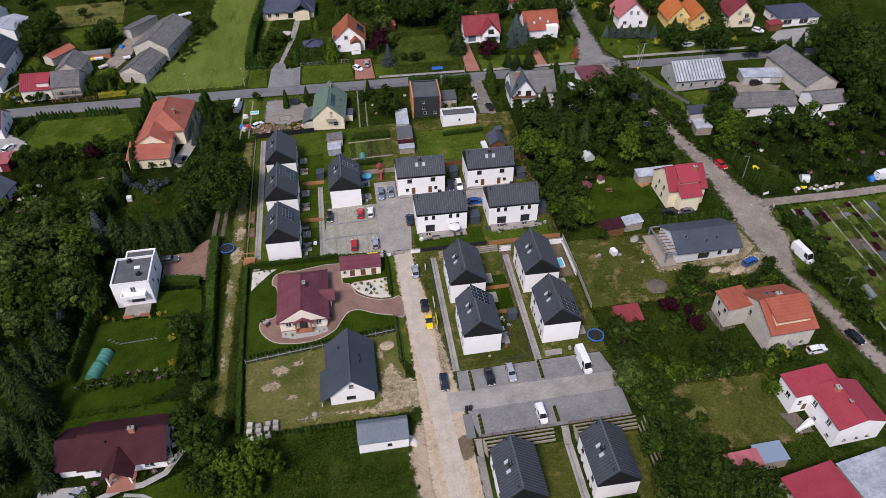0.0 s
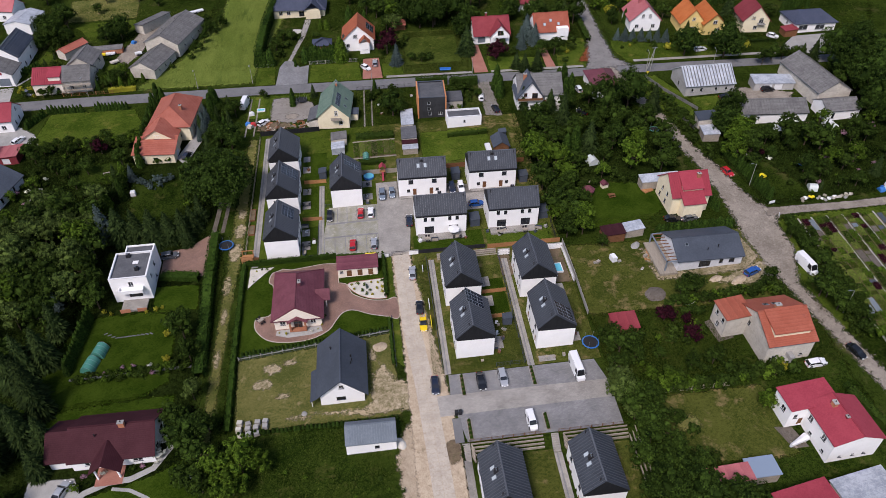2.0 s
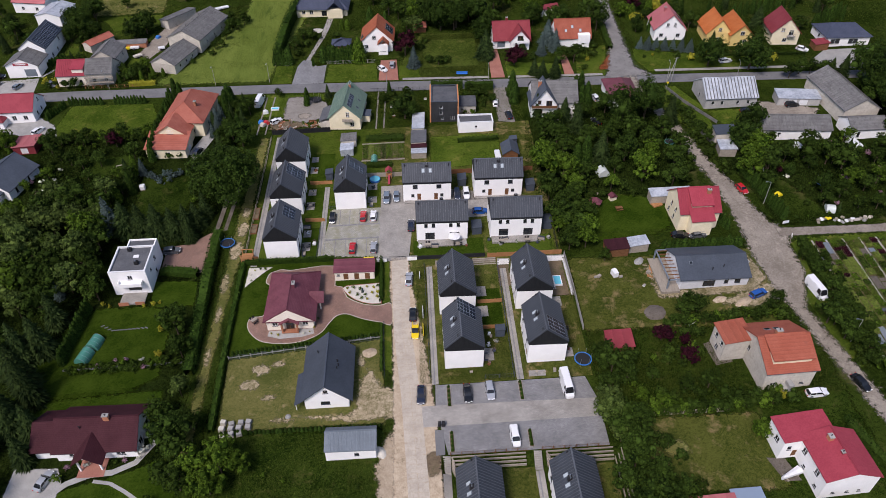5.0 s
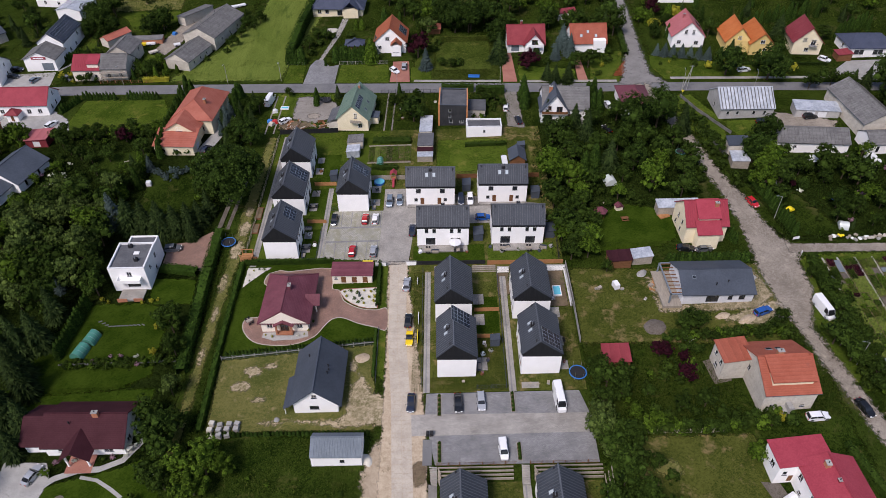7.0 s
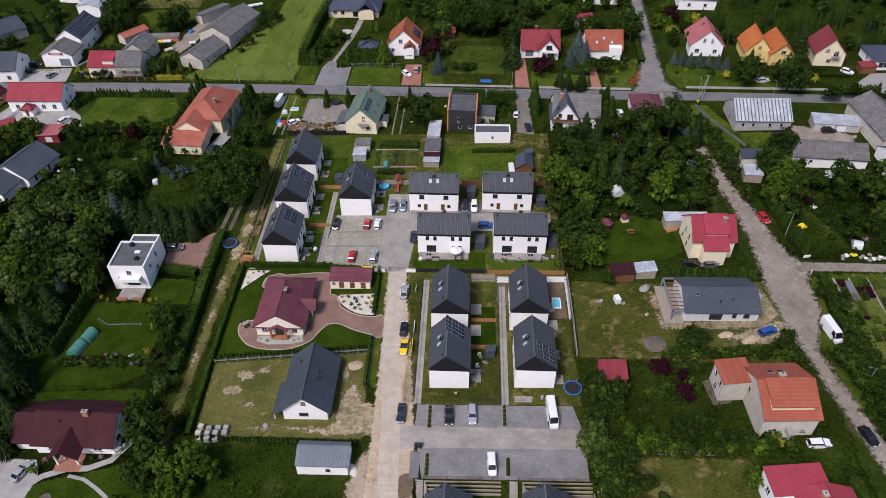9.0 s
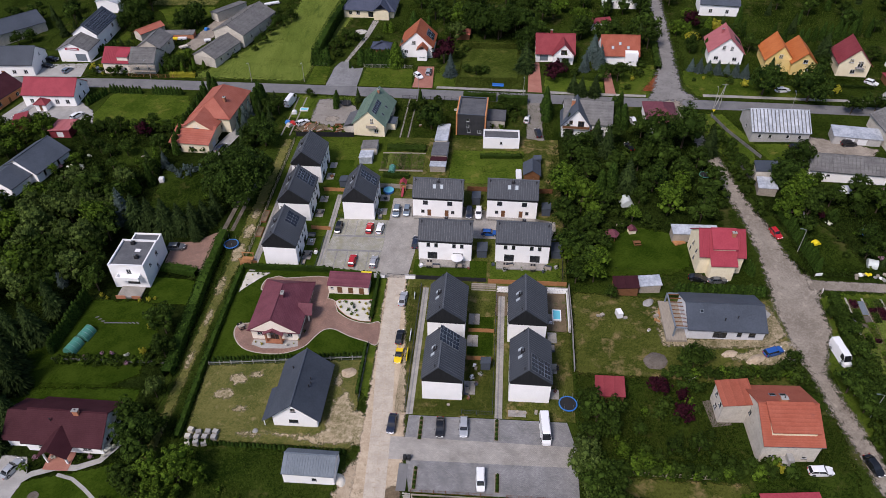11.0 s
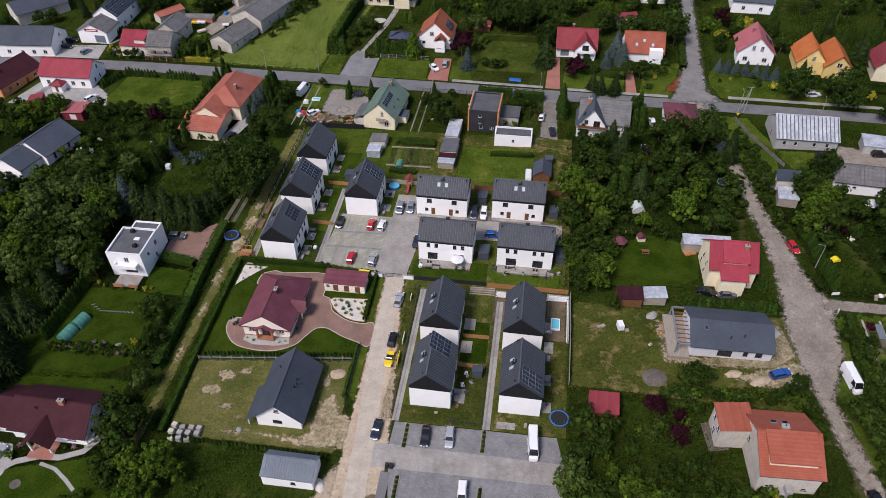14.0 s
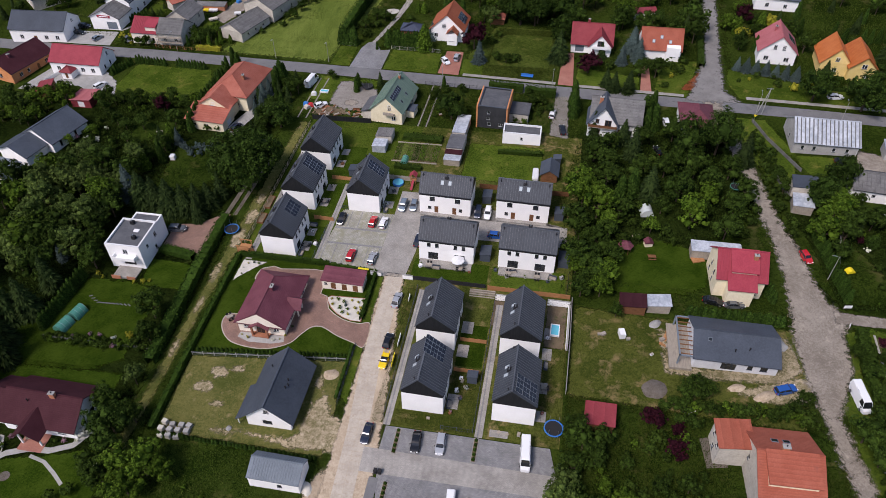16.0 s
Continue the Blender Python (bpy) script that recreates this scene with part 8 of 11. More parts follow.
plant_all("shrub", [(58.9, -34.7, 2.8), (60.1, -37.9, 2.6), (57.4, -36.8, 2.4), (52.7, -39.5, 2.2), (50.2, -46.6, 2), (51.0, -57.3, 4.2), (53.4, -59.6, 2.4), (64.6, -35.2, 2.6), (66.0, -30.4, 2.8), (63.4, -29.6, 2.4), (69.0, -47.0, 3.0), (72.4, -47.4, 3.4), (75.0, -47.6, 3.2), (79.4, -48.2, 3.0), (66.4, -46.2, 3.0), (61.6, -46.0, 2.6), (56.2, -46.4, 2.2), (54.0, -44.6, 2.0), (61.0, -41.4, 1.8), (66.8, -41.2, 2.0), (50.8, -31.2, 2.0), (55.4, -65.8, 2.4), (50.0, -65.6, 3.4)], 1.1)
for i in range(17):
    plant(("shrub", "mid", "shrub", "limeshrub")[i % 4], 60.5 + 1.62 * i, -27.2 + 0.6 * math.sin(i * 1.9) + 0.09 * i, 2.4 + 0.9 * math.sin(i * 2.3) ** 2, 1.15)
for i in range(26):
    plant(("mid", "shrub", "mid", "limeshrub", "shrub")[i % 5], 47.8 + 1.12 * i, -49.5 + 0.35 * math.sin(i * 2.7) + 0.09 * max(0, i - 14), 2.2 + 0.9 * math.sin(i * 1.7) ** 2, 1.05)
hedge_row([(88.4, -53.2), (91.3, -62.9), (94.6, -74)], 1.8, 1.0, spread=1.5)
# rank growth between the track and the allotments
plant_all("mid", [(95.8, -29.0, 6.4), (98.8, -25.2, 5.4), (97.6, -33.6, 5.6), (100.8, -30.0, 4.6), (101.2, -20.6, 4.4), (100.6, -14.2, 4.0), (100.9, -36.0, 4.6), (99.4, -40.4, 4.0)], 1.15)
plant_all("shrub", [(100.8, -4.6, 2.4), (101.6, -7.2, 2.6), (101.2, -10.0, 3.0), (102.6, -12.6, 2.6), (102.8, -17.0, 3.0), (103.0, -22.6, 2.8), (103.2, -26.4, 3.0), (103.0, -32.0, 2.6), (98.4, -21.4, 2.0), (98.6, -37.4, 2.4)], 1.2)

# rows and hedges
hedge_row([(-109, 81.6), (-97.5, 81.2)], 2.9, 1.05)
hedge_row([(-94, 81.1), (-83, 80.6)], 2.9, 1.05)
hedge_row([(-113.5, 73), (-109.6, 81)], 2.8, 1.1)
hedge_row([(-43.2, 102.2), (-37.2, 101.8)], 6.0, 0.95, spread=0.95)
hedge_row([(-26.4, 102.0), (-15.2, 101.4)], 6.0, 0.95, spread=0.95)
hedge_row([(-74.4, 79.6), (-73.0, 46.4)], 6.2, 2.1, "thu")
hedge_row([(-121.6, 115.4), (-127.4, 107.0)], 2.2, 1.1, spread=1.5)
clipped_hedge([(-42.4, 103.5), (-41.4, 126), (-38.6, 152), (-36, 176)], 2.6, 5.2, "needle_thuja", "tall dense evergreen hedge beside a meadow")
hedge_row([(-36.2, -48.2), (-3.6, -48.5)], 1.3, 0.85, spread=1.3)
hedge_row([(-37.2, -28.0), (-20.4, -26.3)], 1.2, 0.85, spread=1.3)
hedge_row([(-20.4, -26.3), (-4.4, -24.7)], 1.2, 0.85, spread=1.3)
hedge_row([(-74.4, -28.4), (-73.2, -11.6)], 4.2, 1.1, "thu", spread=1.1)
hedge_row([(66, -2.6), (86.0, -2.6)], 3.0, 1.0, spread=1.25)
hedge_row([(96.6, 29), (100.4, 5.5)], 4.2, 1.2, "thu", spread=1.1)
hedge_row([(82.6, 8.4), (84.8, 3.0)], 3.6, 0.9, spread=0.8)
hedge_row([(152, 108), (166, 116)], 6.0, 2.2, "thu")
hedge_row([(126, 120), (150, 126)], 6.0, 2.6, "thu")
clipped_hedge([(-47.0, 12), (-46.8, -2), (-46.2, -14), (-45.4, -33)], 2.4, 2.6, label="tall clipped green hedge along a yard")
clipped_hedge([(-38.7, 0.2), (-38.6, -24), (-38.0, -47.6)], 1.1, 1.5)
clipped_hedge([(-38.2, 0.35), (-15.9, 0.2)], 0.8, 1.7, label="dense dark green boundary hedge")
clipped_hedge([(-4.2, -0.4), (-4.1, -14.8)], 0.8, 1.4)
clipped_hedge([(-4.0, -22.0), (-3.8, -35.4)], 0.6, 1.2)
clipped_hedge([(-15.9, 0.3), (-6.2, -0.4)], 0.6, 1.0)
clipped_hedge([(18.2, 48.6), (30.4, 48.8)], 1.4, 1.3, "leaf_mid", "clipped garden hedge")
clipped_hedge([(101.2, -2.4), (100.6, -8), (100.2, -14), (101.6, -20), (103, -27)], 2.2, 1.9, "leaf_mid", "rough leafy hedge beside allotments")
clipped_hedge([(11.4, 80.4), (22, 79.8)], 2.2, 2.6, "leaf_oak", "dark leafy hedge along the road")
clipped_hedge([(22.6, 78.6), (32.0, 78.2)], 2.4, 2.8, "leaf_oak", "dark leafy hedge along the road")
clipped_hedge([(-92, 92.6), (-83, 92.6)], 1.6, 1.5, "leaf_yellow", "low yellow-green hedge along the road")
clipped_hedge([(88.2, -55), (91.6, -66), (96, -80)], 1.6, 2.0, "leaf_mid", "tall rough hedge beside the track")
clipped_hedge([(-58.8, -0.6), (-49.6, -2.2)], 2.6, 1.6, "needle_thuja", "wide dark hedge below a yard")
clipped_hedge([(-1.5, 38.2), (-9, 38.6)], 1.6, 1.4, "leaf_mid", "bean row in a garden")
clipped_hedge([(2, 51.8), (-9.5, 52.2)], 3.0, 1.2, "leaf_mid", "dense vegetable rows in a garden")

# open spots that stay clear of trees
for ox, oy, ow, od in ((-65, 31, 15, 20), (-85, 46, 11, 9), (-68, 44, 14, 8), (61, 12, 20, 14), (-53, 6, 12, 16), (19, 104, 19, 20), (107, 14, 8, 14), (97, -18.5, 5, 9), (120, -24, 30, 44), (92, -5, 11, 60), (-105, 142, 24, 14)):
    KEEP_OFF.append((ox, oy, 0, 0, ow, od))

# thickets and gardens
thicket([(-128, -92), (-80, -92), (-77, -58), (-82, -38), (-82, -14), (-92, -12), (-128, -12)], ["spr", "spr", "spr", "mid"], 46, 8, 13, 4.2, 1)
thicket([(-128, -12), (-82, -14), (-74, -8), (-74, 10), (-78, 28), (-104, 26), (-128, 12)], ["wil", "wil", "mid", "bright", "mid", "spr"], 40, 7, 11, 4.4, 2)
thicket([(-106, 26), (-78, 28), (-50, 12), (-50, 44), (-60, 46), (-100, 60), (-108, 52)], ["mid", "shrub", "shrub", "limeshrub", "shrub", "mid"], 44, 1.5, 4.5, 3.2, 3)
thicket([(-108, 57), (-78, 57), (-76, 62), (-108, 61)], ["mid", "shrub", "limeshrub"], 32, 2.5, 5, 2.2, 4)
thicket([(-46, -92), (-24, -92), (-24, -61), (-46, -62)], ["mid", "bright"], 5, 5, 8, 4.0, 7)
thicket([(40.6, 20), (41.4, 0.5), (50, 0.5), (50, 18)], ["mid", "bright", "limeshrub"], 14, 3, 7, 3.6, 9)
thicket([(41.6, -90), (41.6, -48), (46, -48), (47, -66), (60, -73), (60, -90)], ["mid", "mid", "oak", "shrub"], 30, 4, 8, 3.0, 11)
thicket([(100, 9), (128, 7), (170, 9), (190, 50), (150, 40), (108, 38), (98, 32)], ["mid", "mid", "oak", "shrub", "spr", "limeshrub"], 60, 3, 7, 3.6, 14)
thicket([(102, -3), (103.6, -3), (103.4, -24), (112, -84), (103, -84), (101, -48), (99, -30), (100.6, -18)], ["mid", "shrub", "shrub", "limeshrub"], 34, 1.6, 4.2, 2.0, 15)
thicket([(6, 100), (32, 104), (54, 116), (76, 106), (78, 190), (-26, 190), (-20, 156), (-10, 126)], ["mid", "mid", "oak", "spr", "bright", "thu"], 84, 5, 10, 4.8, 17)
thicket([(142, 40), (150, 70), (190, 72), (200, 40)], ["oak", "oak", "mid"], 26, 9, 14, 4.4, 22)
thicket([(-160, 118), (-142, 116), (-118, 134), (-96, 122), (-84, 150), (-60, 160), (-60, 210), (-170, 210)], ["mid", "oak", "shrub", "spr"], 36, 3, 9, 5.4, 23)
thicket([(-74, 105), (-66, 112), (-58, 138), (-64, 140), (-68, 118)], ["mid", "shrub"], 16, 2, 5, 2.6, 25)
thicket([(-122, 92.4), (-108, 92.4), (-108, 96), (-122, 98)], ["shrub", "mid", "gold"], 12, 1.5, 4, 2.2, 26)
thicket([(-140, 58), (-118, 62), (-116, 52), (-126, 40), (-140, 44)], ["mid", "bright", "wil", "shrub"], 20, 3, 6, 3.0, 27)
thicket([(22, 70), (31, 68), (31, 77), (22, 77)], ["shrub", "limeshrub", "shrub"], 9, 1.6, 3.6, 2.2, 28)
thicket([(-56, 46), (-50, 44), (-46, 78), (-54, 80)], ["spr", "thu", "shrub", "mid"], 22, 3, 7, 2.4, 29)
thicket([(-36, -92), (-3, -92), (-3, -58.5), (-18, -58.5), (-18, -50), (-36, -50)], ["shrub", "limeshrub"], 34, 0.5, 1.3, 2.0, 30)
thicket([(-60, -76), (-52, -60), (-44, -56), (-42, -76)], ["shrub", "mid", "white"], 14, 0.8, 2.5, 2.4, 31)
thicket([(103, -2.6), (103, -1.6), (124, -1.6), (124, -2.6)], ["shrub", "limeshrub"], 8, 0.8, 1.6, 1.6, 33)
thicket([(-112.5, 33), (-100, 33), (-98, 44), (-102, 48)], ["shrub", "pink", "white", "limeshrub"], 12, 0.8, 1.8, 1.6, 34)
for gx0, gy0 in ((-12.2, -9.9), (-10.8, -9.8), (-9.2, -10.4), (-7.6, -9.8), (-6.0, -10.2), (-5.0, -9.6), (-11.6, -11.4), (-9.8, -12.2), (-7.9, -12.4), (-6.3, -12.0), (-5.1, -13.4), (-7.4, -13.9), (-8.8, -13.4), (-5.0, -11.6)):
    plant(plant_rnd.choice(["gold", "gold", "limeshrub", "gold"]), gx0, gy0, plant_rnd.uniform(0.7, 1.0), 0.95, "shrubs in the gravel bed")
plant("blu", -8.6, -11.2, 1.5, 1.0)
for gx0, gy0 in ((-35.6, -2.0), (-34.2, -1.6), (-33.0, -1.8), (-36.4, -3.6), (-36.0, -5.4), (-29.0, -22.6), (-27.4, -23.2), (-21.6, -23.2), (-20.2, -22.6), (-19.4, -21.4), (-18.6, -19.0)):
    plant(plant_rnd.choice(["gold", "shrub", "white", "limeshrub"]), gx0, gy0, plant_rnd.uniform(0.5, 0.9), 0.8)
thicket([(-72, -28.8), (-48, -28.4), (-48, -30.4), (-72, -31.2)], ["shrub", "shrub", "limeshrub", "shrub"], 44, 1.0, 1.9, 0.8, 60)
for gx0, gy0, gk, gh in ((-70.4, -10.8, "gold", 1.2), (-68.6, -11.4, "gold", 1.1), (-58.4, -11.4, "gold", 1.2), (-56.8, -11.0, "gold", 1.0), (-60.4, -11.8, "gold", 1.0), (-50.6, -51.2, "white", 2.4), (-64.6, -53.6, "pink", 1.2), (-62.9, -53.4, "shrub", 1.2), (-55.4, -53.2, "shrub", 1.4), (-53.6, -52.8, "pink", 1.2),
                         (72.4, 90.8, "rust", 0.6), (100.8, 128, "gold", 3.4), (92.2, 121.5, "gold", 3.0), (-54.0, -20.0, "gold", 2.2), (78.0, -47.4, "gold", 2.2)):
    plant(gk, gx0, gy0, gh)
thicket([(-72, 20), (-58, 20), (-57, 30), (-72, 30)], ["shrub", "gold", "limeshrub", "juniper"], 10, 0.8, 1.8, 2.2, 41)
thicket([(100, 6), (113, 6), (111, 12), (107, 22), (103.6, 26), (99.8, 20)], ["shrub", "limeshrub", "pink", "shrub"], 16, 0.6, 1.8, 1.8, 42)
thicket([(-40, 60), (-24, 61), (-24, 66), (-38, 68)], ["shrub", "limeshrub"], 8, 0.6, 1.4, 1.6, 43)
thicket([(-176, 104), (-160, 112), (-144, 124), (-142, 142), (-176, 152)], ["mid", "oak", "shrub", "spr"], 16, 3, 7, 4.0, 57)
thicket([(-56, 166), (-30, 160), (-28, 200), (-60, 200)], ["mid", "oak"], 10, 5, 8, 5.0, 58)
thicket([(88.5, 46), (93.5, 36), (95, 40), (90, 60), (87.6, 66)], ["shrub", "mid", "shrub"], 14, 1.6, 3.4, 2.0, 51)
thicket([(100, 10), (128, 8), (150, 9), (150, 36), (108, 36), (100, 30)], ["shrub", "limeshrub", "shrub", "pink"], 30, 0.8, 2.4, 1.8, 52)
thicket([(-4, 60), (30, 60), (30, 72), (-4, 74)], ["shrub", "limeshrub"], 12, 0.8, 2.2, 2.0, 53)
thicket([(-118, 108), (-112, 104), (-113, 116), (-120, 126)], ["mid", "shrub", "spr"], 9, 2, 5, 2.6, 54)
thicket([(-126, 128), (-116, 126), (-112, 134), (-118, 144), (-128, 142)], ["mid", "oak", "shrub"], 9, 4, 8, 3.4, 55)
thicket([(84, 86), (130, 83), (130, 93), (100, 96), (86, 100)], ["shrub", "gold", "spr", "shrub"], 14, 1, 3.5, 3.0, 56)
for protos, _, _, _ in KINDS.values():
    for p in protos:
        if p not in used:
            for child in p.children_recursive:
                bpy.data.objects.remove(child)
            bpy.data.objects.remove(p)


def tufts(label, poly, count, leaf, low, high, seed, width=0.16):
    """Uncountable weeds and grass tufts: small upright blades and low clumps over a patch of ground."""
    rnd = random.Random(seed)
    xs, ys = [p[0] for p in poly], [p[1] for p in poly]
    verts, faces = [], []
    made = 0
    while made < count:
        x, y = rnd.uniform(min(xs), max(xs)), rnd.uniform(min(ys), max(ys))
        if noise.noise(Vector((x * 0.16, y * 0.16, seed))) + rnd.uniform(-0.55, 0.75) < 0 or not inside(x, y, poly) or not free_at(x, y, 0.1):
            made += 0.1
            continue
        made += 1
        h, a = rnd.uniform(low, high), rnd.uniform(0, 6.28)
        w = width * rnd.uniform(0.6, 1.5)
        c, s = math.cos(a) * w, math.sin(a) * w
        lx, ly = rnd.gauss(0, 0.5) * h, rnd.gauss(0, 0.5) * h
        z = gz(x, y)
        i = len(verts)
        verts += [(x - c, y - s, z), (x + c, y + s, z), (x + lx, y + ly, z + h)]
        faces.append((i, i + 1, i + 2))
    return tagged(new("weeds", mesh_from("weeds", verts, faces, leaf)), label, "grass", kind="stuff")


tufts("rough meadow grass beside the road", [(8, 87.6), (31, 86), (32, 110), (28, 118), (10, 118)], 12000, "grass_blade", 0.15, 0.5, 16, 0.12)
tufts("tall mixed weeds on a neglected plot", [(-36.4, -49.2), (-3.6, -49.6), (-4.0, -60), (-1, -92), (-40, -92)], 30000, "grass_blade", 0.1, 0.5, 1, 0.07)
tufts("rough grass and weeds between houses", [(8.4, -39), (24.6, -39), (24.6, -24.9), (18.6, -24.9), (18.6, -35.5), (8.4, -35.5)], 9000, "grass_blade", 0.06, 0.25, 2, 0.06)
tufts("rough grass beside the houses", [(36.0, -39), (41, -39), (41, -16), (36, -16)], 5000, "grass_blade", 0.06, 0.25, 3, 0.06)
tufts("rough roadside grass", [(4.4, -39), (6.8, -39), (6.8, -3), (4.6, -3)], 5000, "grass_blade", 0.08, 0.3, 4, 0.06)
tufts("rough grass on a worn track", [(-45, -60), (-39.4, -60), (-39.2, 20), (-46.6, 20)], 12000, "grass_blade", 0.06, 0.25, 5, 0.07)
tufts("weeds below orchard trees", [(42, -47), (92, -47), (92, -30), (86, -28), (42, -27)], 26000, "grass_blade", 0.1, 0.45, 6, 0.08)
tufts("weeds below thicket trees", [(38.8, 0), (62, 6), (84, 36), (76, 66), (60, 62), (40, 58), (36.5, 32)], 18000, "leaf_mid", 0.15, 0.6, 7, 0.12)
tufts("weeds in overgrown gardens", [(97, 4), (170, 6), (180, 40), (128, 36), (92, 34), (90, 24)], 18000, "leaf_mid", 0.15, 0.6, 8, 0.12)
tufts("patchy grass on a building plot", [(42, -27), (86, -28), (88, -4), (62, -4.6), (42, -3.8)], 16000, "grass_blade", 0.05, 0.22, 9, 0.07)
tufts("tall meadow grass in the field", [(-84, 93), (-44, 91), (-43, 100), (-38, 125), (-33, 150), (-30, 180), (-56, 180), (-60, 145), (-70, 112)], 16000, "meadow_blade", 0.15, 0.4, 11, 0.08)
tufts("weeds in a woodland garden", [(-110, 26), (-78, 28), (-50, 12), (-50, 44), (-60, 46), (-100, 60), (-108, 52)], 22000, "leaf_mid", 0.1, 0.5, 12, 0.1)
tufts("weeds below woodland trees", [(-100, -80), (-78, -76), (-77, -45), (-76, -8), (-84, -6), (-98, -40)], 12000, "leaf_mid", 0.1, 0.5, 13, 0.1)
tufts("dry grass round a bungalow", [(-37.2, -46.8), (-3.6, -47.4), (-4.2, -27), (-37.2, -30.4)], 8000, "leaf_yellowing", 0.04, 0.16, 14, 0.06)
tufts("rough grass beside gardens and verges", [(-24, 66), (40, 60), (40, 79), (-24, 80)], 9000, "grass_blade", 0.1, 0.4, 15, 0.1)
tufts("rough grass in far gardens", [(-40, 104), (76, 98), (78, 170), (-28, 170)], 14000, "grass_blade", 0.15, 0.5, 17, 0.16)
tufts("rough grass in far gardens", [(86, 98), (180, 92), (210, 170), (88, 170)], 12000, "grass_blade", 0.15, 0.5, 18, 0.16)
tufts("rough grass round farm buildings", [(-150, 100), (-88, 94), (-72, 112), (-62, 150), (-150, 170)], 14000, "grass_blade", 0.15, 0.5, 19, 0.14)
tufts("shaggy grass in back gardens", [(-38, 58), (40, 34), (40, 60), (-38, 82)], 14000, "grass_blade", 0.06, 0.3, 20, 0.08)
tufts("shaggy lawn behind the yellow house", [(50, 1.5), (66, 3), (71, 6), (72, 17), (60, 20), (51, 15)], 7000, "grass_blade", 0.04, 0.18, 21, 0.07)

# ---- vehicles ----
PAINT = {}


def paint(name, c, metal=0.3):
    if name not in PAINT:
        PAINT[name] = plain("paint_" + name, c, rough=0.25, metal=metal, coat=0.6)
    return "paint_" + name


for pn, pc in (("black", (0.012, 0.013, 0.015)), ("white", (0.72, 0.73, 0.74)), ("silver", (0.42, 0.44, 0.46)), ("red", (0.42, 0.015, 0.02)), ("blue", (0.02, 0.11, 0.4)), ("yellow", (0.72, 0.5, 0.005)),
               ("grey", (0.13, 0.14, 0.15)), ("steel", (0.2, 0.25, 0.3)), ("navy", (0.02, 0.028, 0.05))):
    paint(pn, pc, 0.0 if pn in ("white", "yellow", "red") else 0.35)
SHAPES = {  # length, width, height, bonnet height, cabin: front foot, front top, rear top, rear foot (parts of the length), sill
    "hatch": (4.2, 1.75, 1.48, 0.92, 0.29, 0.43, 0.86, 0.97),
    "saloon": (4.6, 1.8, 1.44, 0.9, 0.28, 0.42, 0.74, 0.88),
    "estate": (4.6, 1.8, 1.5, 0.92, 0.28, 0.41, 0.9, 0.98),
    "suv": (4.5, 1.86, 1.68, 1.02, 0.28, 0.4, 0.88, 0.97),
    "minivan": (4.5, 1.8, 1.8, 1.0, 0.2, 0.34, 0.95, 0.985),
    "van": (6.6, 2.05, 2.65, 1.35, 0.1, 0.2, 0.985, 0.995),
    "roadster": (4.1, 1.74, 1.3, 0.84, 0.36, 0.47, 0.62, 0.72),
}


def tapered(bm, outline, half_low, half_high, z_low, z_high, length=0.0):
    """A side outline in x and z with a width that narrows with height."""
    def hw(x, z):
        k = 1 - 0.2 * min(1.0, abs(2 * x / length)) ** 6 if length else 1.0
        return k * (half_low + (half_high - half_low) * ramp01(z, z_low, z_high))
    a = [bm.verts.new((x, -hw(x, z), z)) for x, z in outline]
    b = [bm.verts.new((x, hw(x, z), z)) for x, z in outline]
    n = len(outline)
    bm.faces.new(a)
    bm.faces.new(b[::-1])
    for i in range(n):
        bm.faces.new((a[(i + 1) % n], a[i], b[i], b[(i + 1) % n]))


